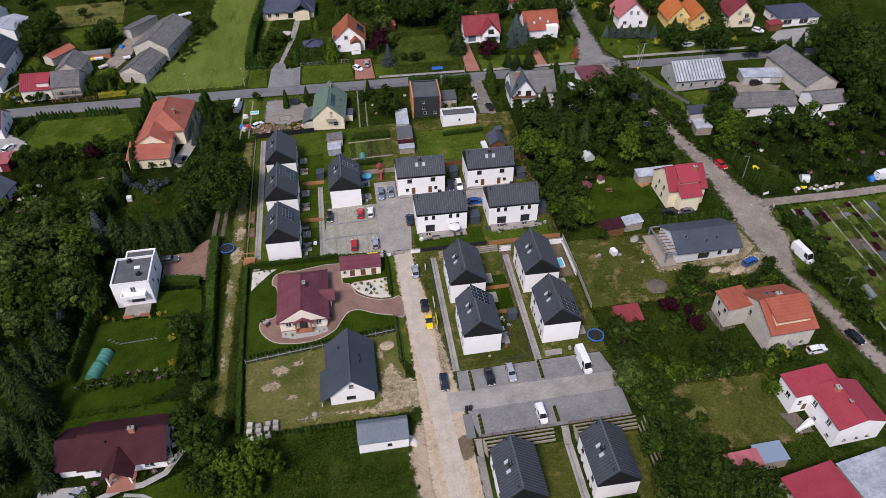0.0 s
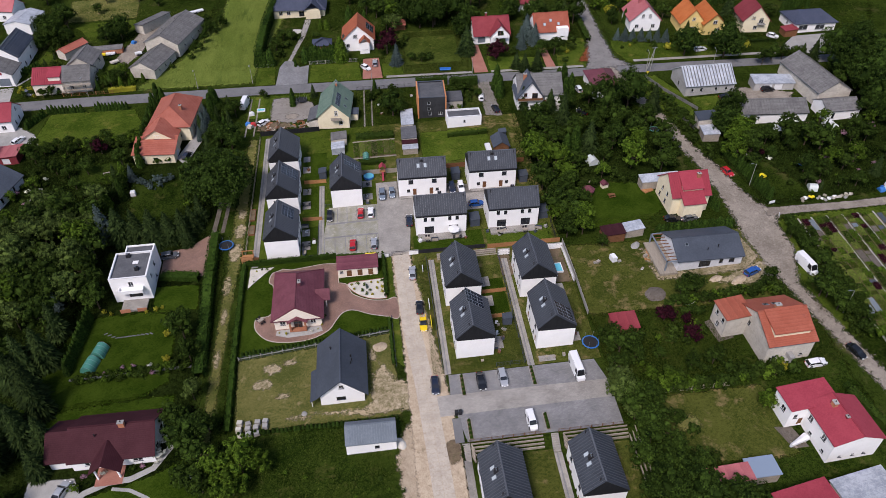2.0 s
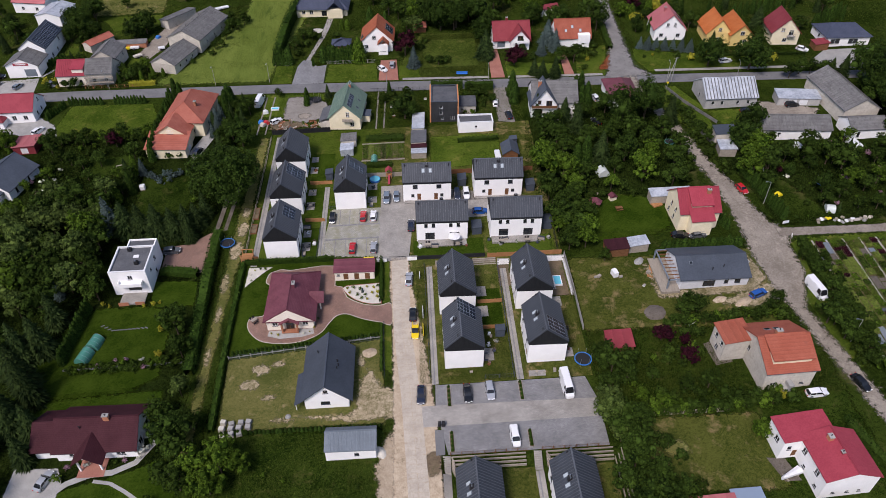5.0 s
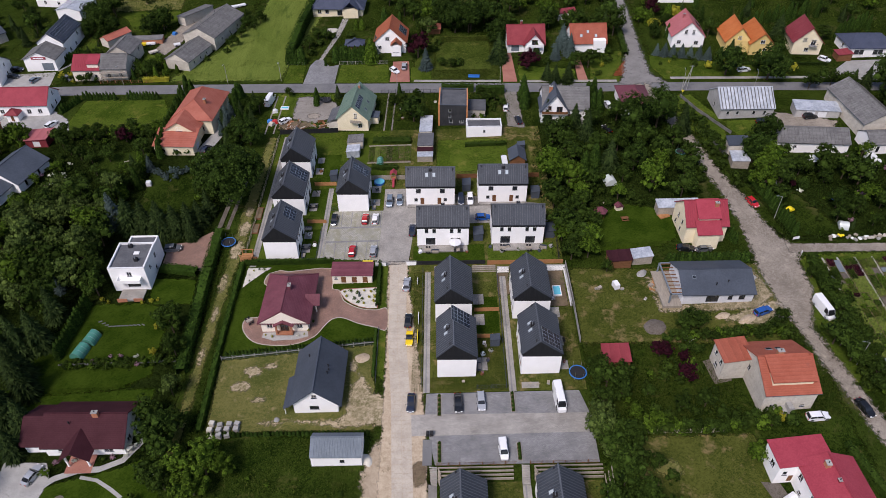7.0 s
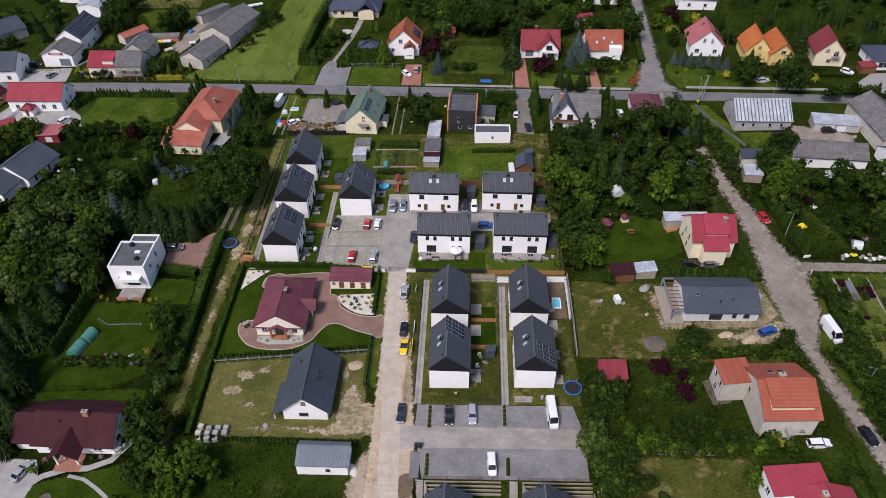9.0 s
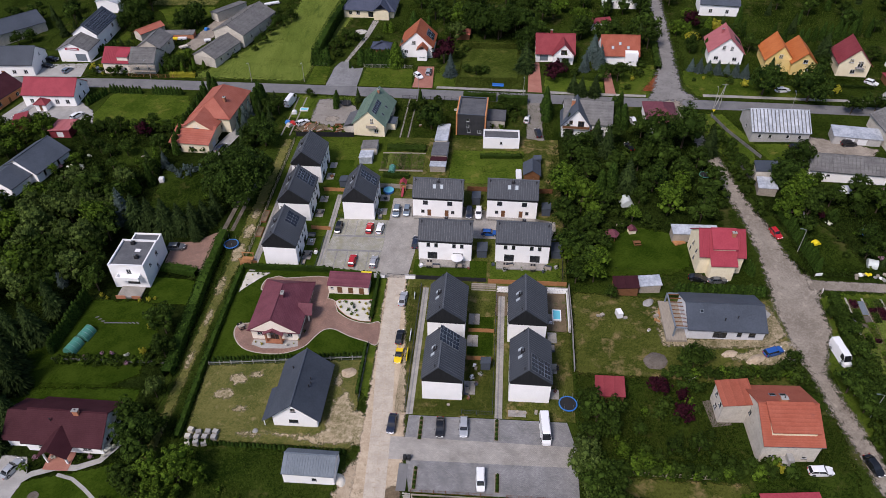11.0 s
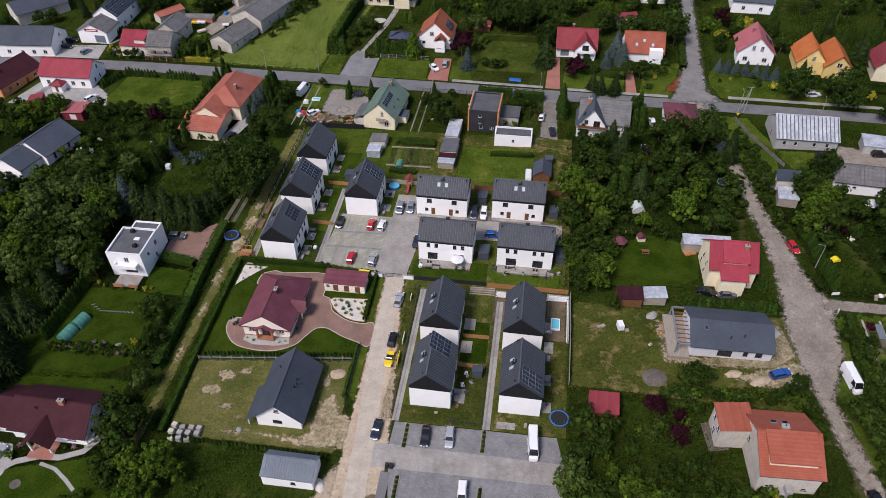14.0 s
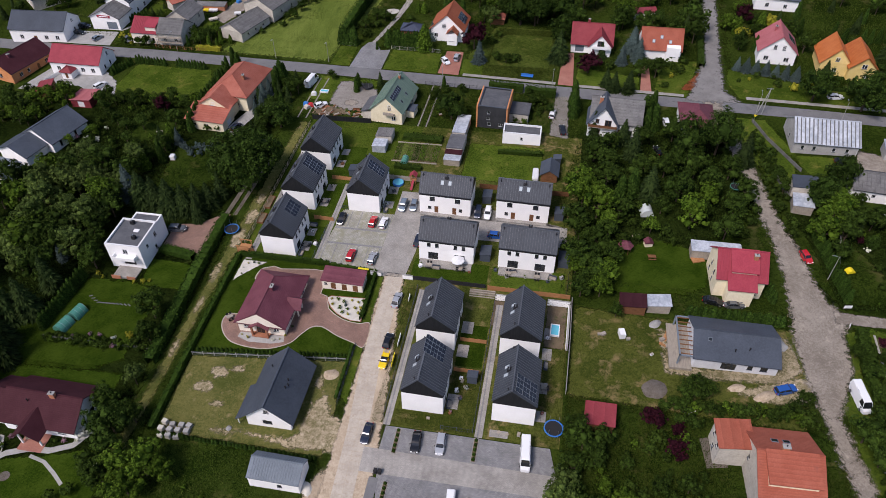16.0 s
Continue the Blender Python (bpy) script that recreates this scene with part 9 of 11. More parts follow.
def car(name, label, shape, colour, x, y, yaw, category="car"):
    """yaw 0: the nose points east."""
    l, w, h, bon, f0, f1, r1, r0 = SHAPES[shape]
    root = new(name)
    root.empty_display_size = 0.2
    sx, sy = math.cos(radians(yaw)), math.sin(radians(yaw))
    up = Vector((-SLOPE_X, -SLOPE_Y, 1)).normalized()
    ahead = Vector((sx, sy, SLOPE_X * sx + SLOPE_Y * sy)).normalized()
    side = up.cross(ahead)
    root.matrix_basis = Matrix.Translation((x, y, gz(x, y) + 0.06)) @ Matrix((ahead, side, up)).transposed().to_4x4()
    tagged(root, label, category)
    X = lambda u: l / 2 - u * l
    mat = "paint_" + colour
    bm = bmesh.new()
    body = [(X(0.0), 0.32), (X(0.0), 0.55), (X(0.018), bon - 0.3), (X(0.06), bon - 0.16), (X(0.12), bon - 0.09), (X(0.2), bon - 0.04), (X(max(f0, 0.21)), bon), (X(0.5), bon + 0.03), (X(0.8), bon + 0.03),
            (X(min(r0, 0.93)), bon + 0.02), (X(0.97), bon - 0.04), (X(0.995), bon - 0.22), (X(1.0), 0.55), (X(0.99), 0.32), (X(0.93), 0.2), (X(0.8), 0.18), (X(0.5), 0.18), (X(0.2), 0.18), (X(0.08), 0.2)]
    tapered(bm, body, w / 2, w / 2 * 0.9, 0.62, bon, l)
    rims = [e for e in bm.edges if e.verts[0].co.y * e.verts[1].co.y > 0]
    bmesh.ops.bevel(bm, geom=rims, offset=0.11, segments=2, affect="EDGES")
    part("body", bm, mat, root)
    bm = bmesh.new()
    um = (f1 + r1) / 2
    tapered(bm, [(X(f0), bon - 0.02), (X(f0 + (f1 - f0) * 0.55), bon + (h - bon) * 0.6), (X(f1), h - 0.07), (X(um), h - 0.04), (X(r1), h - 0.06), (X(r1 + (r0 - r1) * 0.5), bon + (h - bon) * 0.55), (X(r0), bon)], w / 2 * 0.9, w / 2 * 0.72, bon, h, l * 1.08)
    part("glazing", bm, "car_glass", root)
    if shape != "roadster":
        bm = bmesh.new()
        tapered(bm, [(X(f1 - 0.01), h - 0.08), (X(f1 + 0.05), h - 0.01), (X(um), h + 0.01), (X(r1 - 0.03), h - 0.01), (X(r1 + 0.005), h - 0.07), (X(um), h - 0.075)], w / 2 * 0.76, w / 2 * 0.64, h - 0.075, h, l * 1.1)
        part("roof", bm, mat, root)
        for sgn in (-1, 1):
            bm = bmesh.new()
            for u0, u1 in ((f0, f1), (r0, r1)):
                rod(bm, (X(u0), sgn * w / 2 * 0.87, bon), (X(u1), sgn * w / 2 * 0.73, h - 0.06), 0.045, 6)
            um = (f1 + r1) / 2
            rod(bm, (X(um), sgn * w / 2 * 0.895, bon), (X(um), sgn * w / 2 * 0.74, h - 0.06), 0.045, 6)
            part("pillar", bm, mat, root)
            if shape in ("van", "minivan"):
                bm = bmesh.new()
                tapered(bm, [(X(0.34 if shape == "van" else 0.62), bon - 0.05), (X(0.34 if shape == "van" else 0.62), h - 0.09), (X(r1 - 0.005), h - 0.09), (X(r0 - 0.003), bon - 0.05)], w / 2 * 0.945, w / 2 * 0.785, bon, h)
                if sgn > 0:
                    part("side_panel", bm, mat, root)
                else:
                    bm.free()
        if shape in ("van", "minivan"):
            part("rear_door", boxes((X(r0) - 0.03, X(r0) + 0.03, -w / 2 * 0.8, w / 2 * 0.8, bon - 0.1, h - 0.35 if shape == "van" else bon + 0.2)), mat, root)
    else:
        part("seat_row", boxes((X(0.62), X(0.5), -0.6, -0.08, 0.6, 1.0), (X(0.62), X(0.5), 0.08, 0.6, 0.6, 1.0)), "rubber", root)
    for u in (0.17, 0.81):
        for sgn in (-1, 1):
            bm = bmesh.new()
            rod(bm, (X(u), sgn * (w / 2 - 0.2), 0.32), (X(u), sgn * (w / 2 + 0.01), 0.32), 0.33, 14)
            wheel = part("wheel", bm, "rubber", root)
            bm = bmesh.new()
            rod(bm, (X(u), sgn * (w / 2), 0.32), (X(u), sgn * (w / 2 + 0.02), 0.32), 0.21, 10)
            part("rim", bm, "alloy", wheel)
    for sgn in (-1, 1):
        part("headlight", boxes((X(0.045), X(-0.002), sgn * w * 0.31 - 0.17, sgn * w * 0.31 + 0.17, bon - 0.34, bon - 0.22)), "lamp_glass", root)
        part("tail_light", boxes((X(1.002), X(0.985), sgn * w * 0.31 - 0.13, sgn * w * 0.31 + 0.13, bon - 0.32, bon - 0.12)), "tail_glass", root)
        part("wing_mirror", boxes((X(f0 + 0.07), X(f0 + 0.03), sgn * w / 2 - 0.02 if sgn > 0 else -w / 2 - 0.18, sgn * w / 2 + 0.18 if sgn > 0 else -w / 2 + 0.02, bon, bon + 0.14)), "rubber", root)
    part("number_plate", boxes((X(-0.004), X(0.002), -0.26, 0.26, 0.42, 0.53)), "white_plastic", root)
    return root


for cn, cl, cs, cc, cx, cy, cyaw in (
        ("parked_car", "black hatchback parked on grass pavers", "hatch", "black", -17.4, 15.9, -92), ("parked_car", "red hatchback parked on grass pavers", "hatch", "red", -9.2, 16.0, 88),
        ("parked_car", "white hatchback parked on grass pavers", "hatch", "white", -6.5, 15.9, 88), ("parked_car", "red hatchback parked beside the hedge", "hatch", "red", -11.6, 3.8, 88),
        ("parked_car", "silver-blue hatchback parked beside the hedge", "hatch", "silver", -6.2, 3.5, 88), ("parked_car", "dark SUV parked by a white house", "suv", "steel", -3.0, 23.0, -92),
        ("parked_car", "grey-blue hatchback parked by a white house", "hatch", "steel", -0.3, 23.4, -90), ("parked_car", "dark estate car between two white houses", "estate", "navy", 16.4, 23.2, -90),
        ("parked_car", "white estate car between two white houses", "estate", "white", 18.9, 23.2, -90), ("parked_car", "bright blue car beside a white house", "hatch", "blue", 22.0, 15.4, 0),
        ("parked_car", "dark SUV squeezed beside a white house", "suv", "navy", 3.5, 11.0, 88), ("parked_car", "silver saloon parked on the sandy road", "saloon", "silver", 2.6, -8.4, 86),
        ("parked_car", "black hatchback parked on the sandy road", "hatch", "black", 3.3, -19.8, 88), ("parked_car", "yellow open roadster on the sandy road", "roadster", "yellow", 3.7, -25.0, -92),
        ("parked_car", "black saloon standing on the sandy road", "saloon", "navy", 4.5, -41.9, -92), ("parked_car", "black pickup in the paved lot", "saloon", "black", 14.2, -42.2, -88),
        ("parked_car", "silver hatchback in the paved lot", "estate", "silver", 18.9, -41.9, -88), ("parked_van", "small white van in the paved lot", "minivan", "white", 22.7, -53.0, -87),
        ("parked_van", "long white panel van in the paved lot", "van", "white", 34.9, -41.7, -86), ("parked_car", "grey off-road car on a red paved yard", "suv", "grey", -58.0, 6.6, 6),
        ("parked_car", "silver saloon on a curving drive", "saloon", "silver", -68.0, -56.2, 70), ("parked_car", "dark blue car beside an orange-roofed house", "hatch", "navy", -60.0, 50.2, 75),
        ("parked_car", "blue estate car on trodden sand", "estate", "blue", 83.8, -19.6, 22), ("parked_car", "red hatchback beside the gravel track", "hatch", "red", 93.8, 18.4, -72),
        ("parked_van", "white delivery van beside the gravel track", "van", "white", 97.4, -19.6, -80), ("parked_car", "black saloon on the gravel track", "saloon", "black", 95.3, -45.6, -72),
        ("parked_car", "white estate car beside a hedge", "estate", "white", 85.3, -47.3, 4), ("parked_car", "black car beside a yellow house", "saloon", "black", 71.8, 1.6, -10),
        ("parked_car", "dark pickup beside a yellow house", "saloon", "grey", 76.2, 1.3, 5), ("parked_car", "white car on a brick drive", "hatch", "white", -4.8, 93.8, -50),
        ("parked_car", "silver car on a brick drive", "suv", "silver", -1.5, 96.4, 88), ("parked_car", "white car beside a long drive", "hatch", "white", 31.8, 68.2, 85),
        ("parked_car", "black car on a long drive", "estate", "black", 35.2, 60.8, 100), ("parked_car", "white car under trees", "hatch", "white", 64.2, 68.2, 95), ("parked_car", "black car under trees", "hatch", "black", 61.6, 54.6, 110),
        ("parked_car", "dark car at the road edge", "suv", "steel", 75.4, 76.4, -4), ("parked_car", "black car before a block house", "estate", "black", 109.2, 55.8, 2), ("parked_car", "black car in a farmyard", "suv", "black", 124.2, 58.0, 2),
        ("parked_car", "white car beside a footway", "estate", "white", 113.2, 87.2, 8), ("parked_car", "white car beside a shed", "hatch", "white", 142.2, 92.4, -40), ("parked_car", "white car in a farmhouse yard", "estate", "white", -113.6, 66.4, 65),
        ("parked_car", "black car in a workshop yard", "suv", "black", -140.5, 102.6, 5), ("parked_car", "dark car in a workshop yard", "saloon", "black", -140.2, 98.2, -10), ("parked_car", "steel-blue car in a workshop yard", "hatch", "steel", -131.0, 95.2, 70),
        ("parked_car", "grey car beside a cottage", "hatch", "grey", -119.4, 95.4, -35), ("parked_van", "white van beside a garden lane", "van", "white", 135.6, 5.4, 8), ("parked_van", "white camper in a cluttered yard", "van", "white", -45.0, 76.4, 80), ("parked_car", "white car in a cluttered yard", "hatch", "white", -38.2, 64.4, 40)):
    car(cn, cl, cs, cc, cx, cy, cyaw, "van" if cn == "parked_van" else "car")

# ---- fences, walls, steps ----
def fence(label, points, height, post_gap, kind, material, post_mat=None):
    """A fence along a line: each post and each panel a part. kind: solid boards, rails or mesh-thin wires."""
    x0, y0 = points[0]
    root = thing("fence", x0, y0, 0, label, "fence")
    inv = Matrix.Translation((-x0, -y0, -gz(x0, y0)))
    for (ax, ay), (bx, by) in zip(points, points[1:]):
        l = math.hypot(bx - ax, by - ay)
        n = max(1, round(l / post_gap))
        a = math.degrees(math.atan2(by - ay, bx - ax))
        for i in range(n):
            px, py = ax + (bx - ax) * i / n, ay + (by - ay) * i / n
            qx, qy = ax + (bx - ax) * (i + 1) / n, ay + (by - ay) * (i + 1) / n
            z = min(gz(px, py), gz(qx, qy))
            m = inv @ pose(px, py, z, 0, 0, a)
            part("post", boxes((-0.06, 0.06, -0.06, 0.06, -0.3, height + 0.08)), post_mat or material, root, m=m)
            s = l / n
            if kind == "solid":
                part("panel", boxes((0.06, s - 0.06, -0.03, 0.03, 0.03, height)), material, root, m=m)
            elif kind == "rails":
                for k in range(3):
                    part("rail", boxes((0.0, s, -0.04, 0.04, height * (0.25 + 0.32 * k), height * (0.25 + 0.32 * k) + 0.12)), material, root, m=m)
            else:
                part("panel", boxes((0.0, s, -0.01, 0.01, 0.08, 0.12), (0.0, s, -0.01, 0.01, height - 0.05, height), *[(s * k / 10, s * k / 10 + 0.02, -0.01, 0.01, 0.1, height) for k in range(1, 10)]), material, root, m=m)["kind"] = "stuff"
    return root


fence("weathered concrete panel fence along a garden", [(41.3, -2.6), (41.5, -14), (41.4, -27)], 1.5, 2.3, "solid", "concrete")
fence("brown board fence above a retaining wall", [(22.3, -1.8), (40.9, -2.0)], 1.4, 2.2, "solid", "orange_wood")
fence("brown board fence behind the estate", [(-10.2, 33.6), (3.2, 33.2)], 1.5, 2.3, "solid", "grey_wood")
fence("brown board fence behind white houses", [(15.4, 33.0), (38.6, 32.6)], 1.6, 2.4, "solid", "brown_wood")
fence("orange board fence between two gardens", [(18.5, -17.0), (24.2, -17.0)], 1.2, 1.9, "solid", "orange_wood")
fence("orange board fence between two gardens", [(18.5, -24.8), (24.0, -24.8)], 1.2, 1.9, "solid", "orange_wood")
fence("orange board fence between two gardens", [(-24.6, 15.6), (-19.4, 15.4)], 1.2, 1.9, "solid", "orange_wood")
fence("dark grey mesh fence beside a lawn", [(-24.4, 0.9), (-20.6, 0.9), (-20.4, 13.4)], 1.1, 2.4, "mesh", "slate_sheet")
fence("dark grey mesh fence beside a parking lot", [(-18.6, 20.4), (-6.2, 20.2)], 1.0, 2.4, "mesh", "slate_sheet")
fence("orange board fence between two gardens", [(-24.6, 31.6), (-18.4, 31.4)], 1.2, 1.9, "solid", "orange_wood")
fence("dark anthracite mesh fence along a lawn", [(3.3, -1.2), (21.8, -1.5)], 1.3, 2.5, "solid", "black_metal")
fence("dark anthracite fence beside gardens", [(40.2, 5.6), (40.0, -1.6)], 1.4, 2.4, "mesh", "black_metal")
fence("dark mesh fence round gardens", [(18.2, -38.4), (24.4, -38.4), (24.4, -4.4)], 1.2, 2.5, "mesh", "slate_sheet")
fence("dark mesh fence beside the road", [(6.4, -3.6), (6.6, -38.6)], 1.2, 2.5, "mesh", "slate_sheet")
fence("green mesh fence round the dry plot", [(-37.5, -29.3), (-3.9, -25.9)], 1.2, 2.5, "mesh", "slate_sheet", "concrete")
fence("low white wall of a villa plot", [(-37.5, -28.9), (-4.0, -25.4)], 0.35, 3.0, "solid", "concrete")
fence("green mesh fence at the villa front", [(-3.4, -21.8), (-3.2, -36.6)], 1.2, 2.5, "mesh", "slate_sheet")
fence("iron railing above the terraced bank", [(9.8, -55.9), (25.0, -55.9)], 1.0, 2.2, "mesh", "brown_wood")
fence("iron railing above the terraced bank", [(27.6, -55.9), (40.8, -55.9)], 1.0, 2.2, "mesh", "brown_wood")
fence("green boundary fence north of the estate", [(-38.6, 57.6), (-20.6, 57.8)], 1.7, 2.5, "solid", "black_cladding")
fence("board fence along estate back gardens", [(-38.8, 1.5), (-38.6, 56)], 1.3, 2.6, "mesh", "grey_wood")
fence("pale pillared garden fence along the verge", [(-43, 101.0), (-36.8, 100.6)], 1.2, 3.0, "mesh", "concrete", "slab_concrete")
fence("pale pillared garden fence along the verge", [(-24.6, 100.3), (-7.4, 99.8)], 1.2, 3.0, "mesh", "concrete", "slab_concrete")
fence("tall grey concrete panel fence", [(88.2, 72.4), (91.2, 64.0), (98.0, 50.6)], 1.15, 2.4, "solid", "eternit")
fence("tall grey concrete panel fence by a shed", [(91.4, 47), (94.4, 34.2)], 1.3, 2.4, "solid", "eternit")
fence("low garden fence on a red wall", [(-107, 92.2), (-88, 91.6)], 1.1, 2.6, "mesh", "brown_wood", "chimney_brick")
fence("white garden wall beside a house", [(-134.5, 64), (-128.4, 82)], 1.2, 2.8, "solid", "white_plaster")
fence("iron garden fence at the road", [(-8.6, 79.8), (10, 79.2)], 1.4, 2.4, "mesh", "black_metal")
fence("leaning plank fence behind an orchard", [(50.0, -49.9), (66.4, -50.0)], 1.2, 2.4, "mesh", "grey_wood")


def blocks_wall(label, x0, y0, length, yaw, rows, piece):
    """A retaining wall of large pale blocks, each block its own piece."""
    w = thing("retaining_wall", x0, y0, yaw, label, "wall")
    part("backing", boxes((0, length, 0.02, 0.42, -0.3, rows * 0.42 - 0.03)), "concrete", w)
    n = int(length / piece)
    first = None
    for r in range(rows):
        for i in range(n):
            u = i * piece + (piece / 2 if r % 2 else 0)
            if u + piece > length:
                continue
            if first is None:
                first = part("block", boxes((0.02, piece - 0.03, -0.06, 0.06, 0.0, 0.38)), "white_plaster", w, m=pose(u, 0, r * 0.42))
            else:
                ob = new("block", first.data)
                ob.matrix_basis = pose(u, 0, r * 0.42)
                ob.parent = w


blocks_wall("white block retaining wall above a soil bed", 24.4, -4.6, 3.0, 0, 4, 0.75)
blocks_wall("white block retaining wall above a soil bed", 36.0, -4.4, 5.0, 0, 4, 0.75)
blocks_wall("white block wall along a soil bed", 40.7, -4.4, 12.0, -90, 2, 0.75)
for bx0, bx1 in ((18.4, 24.2), (9.2, 10.6)):
    for i in range(4):
        t0 = thing("timber_step", bx0, -2.6 - i * 0.55, 0, "grey timber sleeper in a stepped garden bank", "edging", "timber steps", lean=True)
        part("sleeper", boxes((0, bx1 - bx0, -0.1, 0.1, -0.2, 0.55 - i * 0.12)), "grey_wood", t0)
for bx0, bx1 in ((10.0, 24.4), (28.4, 41.4)):
    for i in range(4):
        yy = -56.3 - i * 0.62
        t0 = thing("timber_step", bx0, yy, 0, "long timber sleeper in the terraced bank", "edging", "timber steps", z=SLOPE_X * bx0 + SLOPE_Y * yy - 0.3 * i, lean=True)
        part("sleeper", boxes((0, bx1 - bx0, -0.09, 0.09, -0.9, 0.12)), "grey_wood", t0)
        part("sleeper_end", boxes((-0.1, 0.1, -1.5, 0.0, -0.9, 0.1)), "grey_wood", t0, m=pose(0, 0, 0, 0, 0, 20))
for i in range(3):
    xx = 41.7 + i * 0.65
    t0 = thing("timber_step", xx, -56.4, -90, "long timber sleeper stepping down beside a house", "edging", "timber steps", z=SLOPE_X * xx + SLOPE_Y * -56.4 - 1.05 + 0.45 * i)
    part("sleeper", boxes((0, 26, -0.09, 0.09, -0.8, 0.1)), "grey_wood", t0, m=pose(0, 0, 0, 0, 2.2, 0))
for sx0 in (8.3, 26.0):
    st = thing("garden_stair", sx0, -55.9, 0, "grey concrete stair down the terraced bank", "stairs", z=SLOPE_X * sx0 + SLOPE_Y * -55.9)
    for i in range(9):
        part("step", boxes((0, 1.5, -0.38 * (i + 1), -0.38 * i, -1.9, -0.17 * i)), "light_pavers", st)

# estate gate and bins
gate = thing("sliding_gate", -2.2, -1.0, 0, "low dark sliding gate across the estate road", "gate")
part("rail", boxes((0, 4.2, -0.05, 0.05, 0.08, 0.16)), "black_metal", gate)
part("top_rail", boxes((0, 4.2, -0.04, 0.04, 1.2, 1.28)), "black_metal", gate)
for i in range(15):
    part("bar", boxes((0.1 + i * 0.28, 0.14 + i * 0.28, -0.02, 0.02, 0.16, 1.2)), "black_metal", gate)
for gx, gw in ((2.3, 2.4), (-5.4, 2.6)):
    wl = thing("gate_wall", gx, -1.2, 0, "white rendered wall piece beside the gate", "wall")
    part("wall_body", boxes((0, gw, -0.15, 0.15, -0.3, 1.2)), "white_plaster", wl)
    part("coping", boxes((-0.05, gw + 0.05, -0.2, 0.2, 1.2, 1.28)), "concrete", wl)
yb = thing("banner", -8.6, -0.6, 0, "yellow banner lying on a hedge", "banner")
part("cloth", boxes((0, 2.6, -0.25, 0.25, 1.1, 1.16)), "yellow_plastic", yb)
for bx, by, bl in ((5.2, -8, 1.6), (5.6, -20.6, 3.0), (5.5, -26.0, 3.2)):
    ps = thing("planter_screen", bx, by, 90, "narrow upright banner panel beside the road", "panel")
    part("panel", boxes((0, bl, -0.06, 0.06, 0.1, 1.1)), "yellow_plastic" if by < -24 else "white_plastic", ps)
    part("foot", boxes((0.1, 0.2, -0.2, 0.2, 0, 0.1)), "black_metal", ps)
bs = sheet("bin_yard", "asphalt", rect(7.0, 8.8, -55.8, -50.2), 0.064, "dark paved bin yard beside the lot", "pavement")
for bx, by in ((8.0, -49.2), (8.8, -49.2)):
    bn = thing("refuse_bin", bx, by, 0, "dark wheeled refuse bin", "bin")
    part("bin_body", boxes((-0.3, 0.3, -0.35, 0.35, 0.08, 1.0)), "black_metal", bn)
    part("lid", boxes((-0.32, 0.32, -0.38, 0.38, 1.0, 1.07)), "rubber", bn)
for kx, ky0, ky1 in ((10.3, -45.0, -39.6), (25.4, -44.4, -39.4), (10.3, -55.4, -50.6), (25.8, -55.2, -51.2)):
    kb = thing("planter_bed", kx, ky0, 0, "narrow kerbed bed with small evergreens", "flower bed", lean=True)
    l = ky1 - ky0
    part("kerb", boxes((-0.5, -0.38, 0, l, -0.1, 0.16), (0.38, 0.5, 0, l, -0.1, 0.16), (-0.38, 0.38, 0, 0.12, -0.1, 0.16), (-0.38, 0.38, l - 0.12, l, -0.1, 0.16)), "light_pavers", kb)
    part("soil", boxes((-0.38, 0.38, 0.12, l - 0.12, -0.1, 0.1)), "soil", kb)
    for i in range(5):
        plant_late = copy_thing(KINDS["hedge"][0][0], Matrix.Translation((kx, ky0 + 0.5 + i * (l - 1) / 4, gz(kx, ky0) + 0.1)))
        plant_late.scale = (0.45, 0.45, 0.32)

# gardens of the twin houses
for tx, ty, tw, td in ((18.3, -14.9, 2.5, 3.2), (18.3, -21.2, 2.4, 3.2), (18.3, -33.8, 2.4, 3.4), (36.0, -14.0, 1.6, 3.0), (36.0, -19.4, 2.0, 3.0), (36.0, -27.6, 1.8, 2.6), (36.0, -34.0, 2.0, 2.4), (-24.7, 4.2, 2.2, 3.2), (-24.7, 9.4, 2.0, 2.6), (-24.9, 20.4, 2.2, 3.2), (-24.9, 26.6, 2.2, 2.6),
                       (-25.2, 36.6, 2.2, 3.0), (-25.2, 42.0, 2.0, 2.6), (-8.3, 22.0, 2.6, 2.6), (-8.3, 27.6, 2.6, 2.8), (27.6, -38.6, 3.6, 1.5)):
    tr = thing("patio", tx, ty, 0, "small patio of pale stone slabs", "patio", "garden patios", lean=True)
    for i in range(2):
        for j in range(3):
            part("slab", boxes((tw * i / 2 + 0.02, tw * (i + 1) / 2 - 0.02, td * j / 3 + 0.02, td * (j + 1) / 3 - 0.02, -0.2, 0.12 + 0.008 * ((i + j) % 2))), "light_pavers", tr)


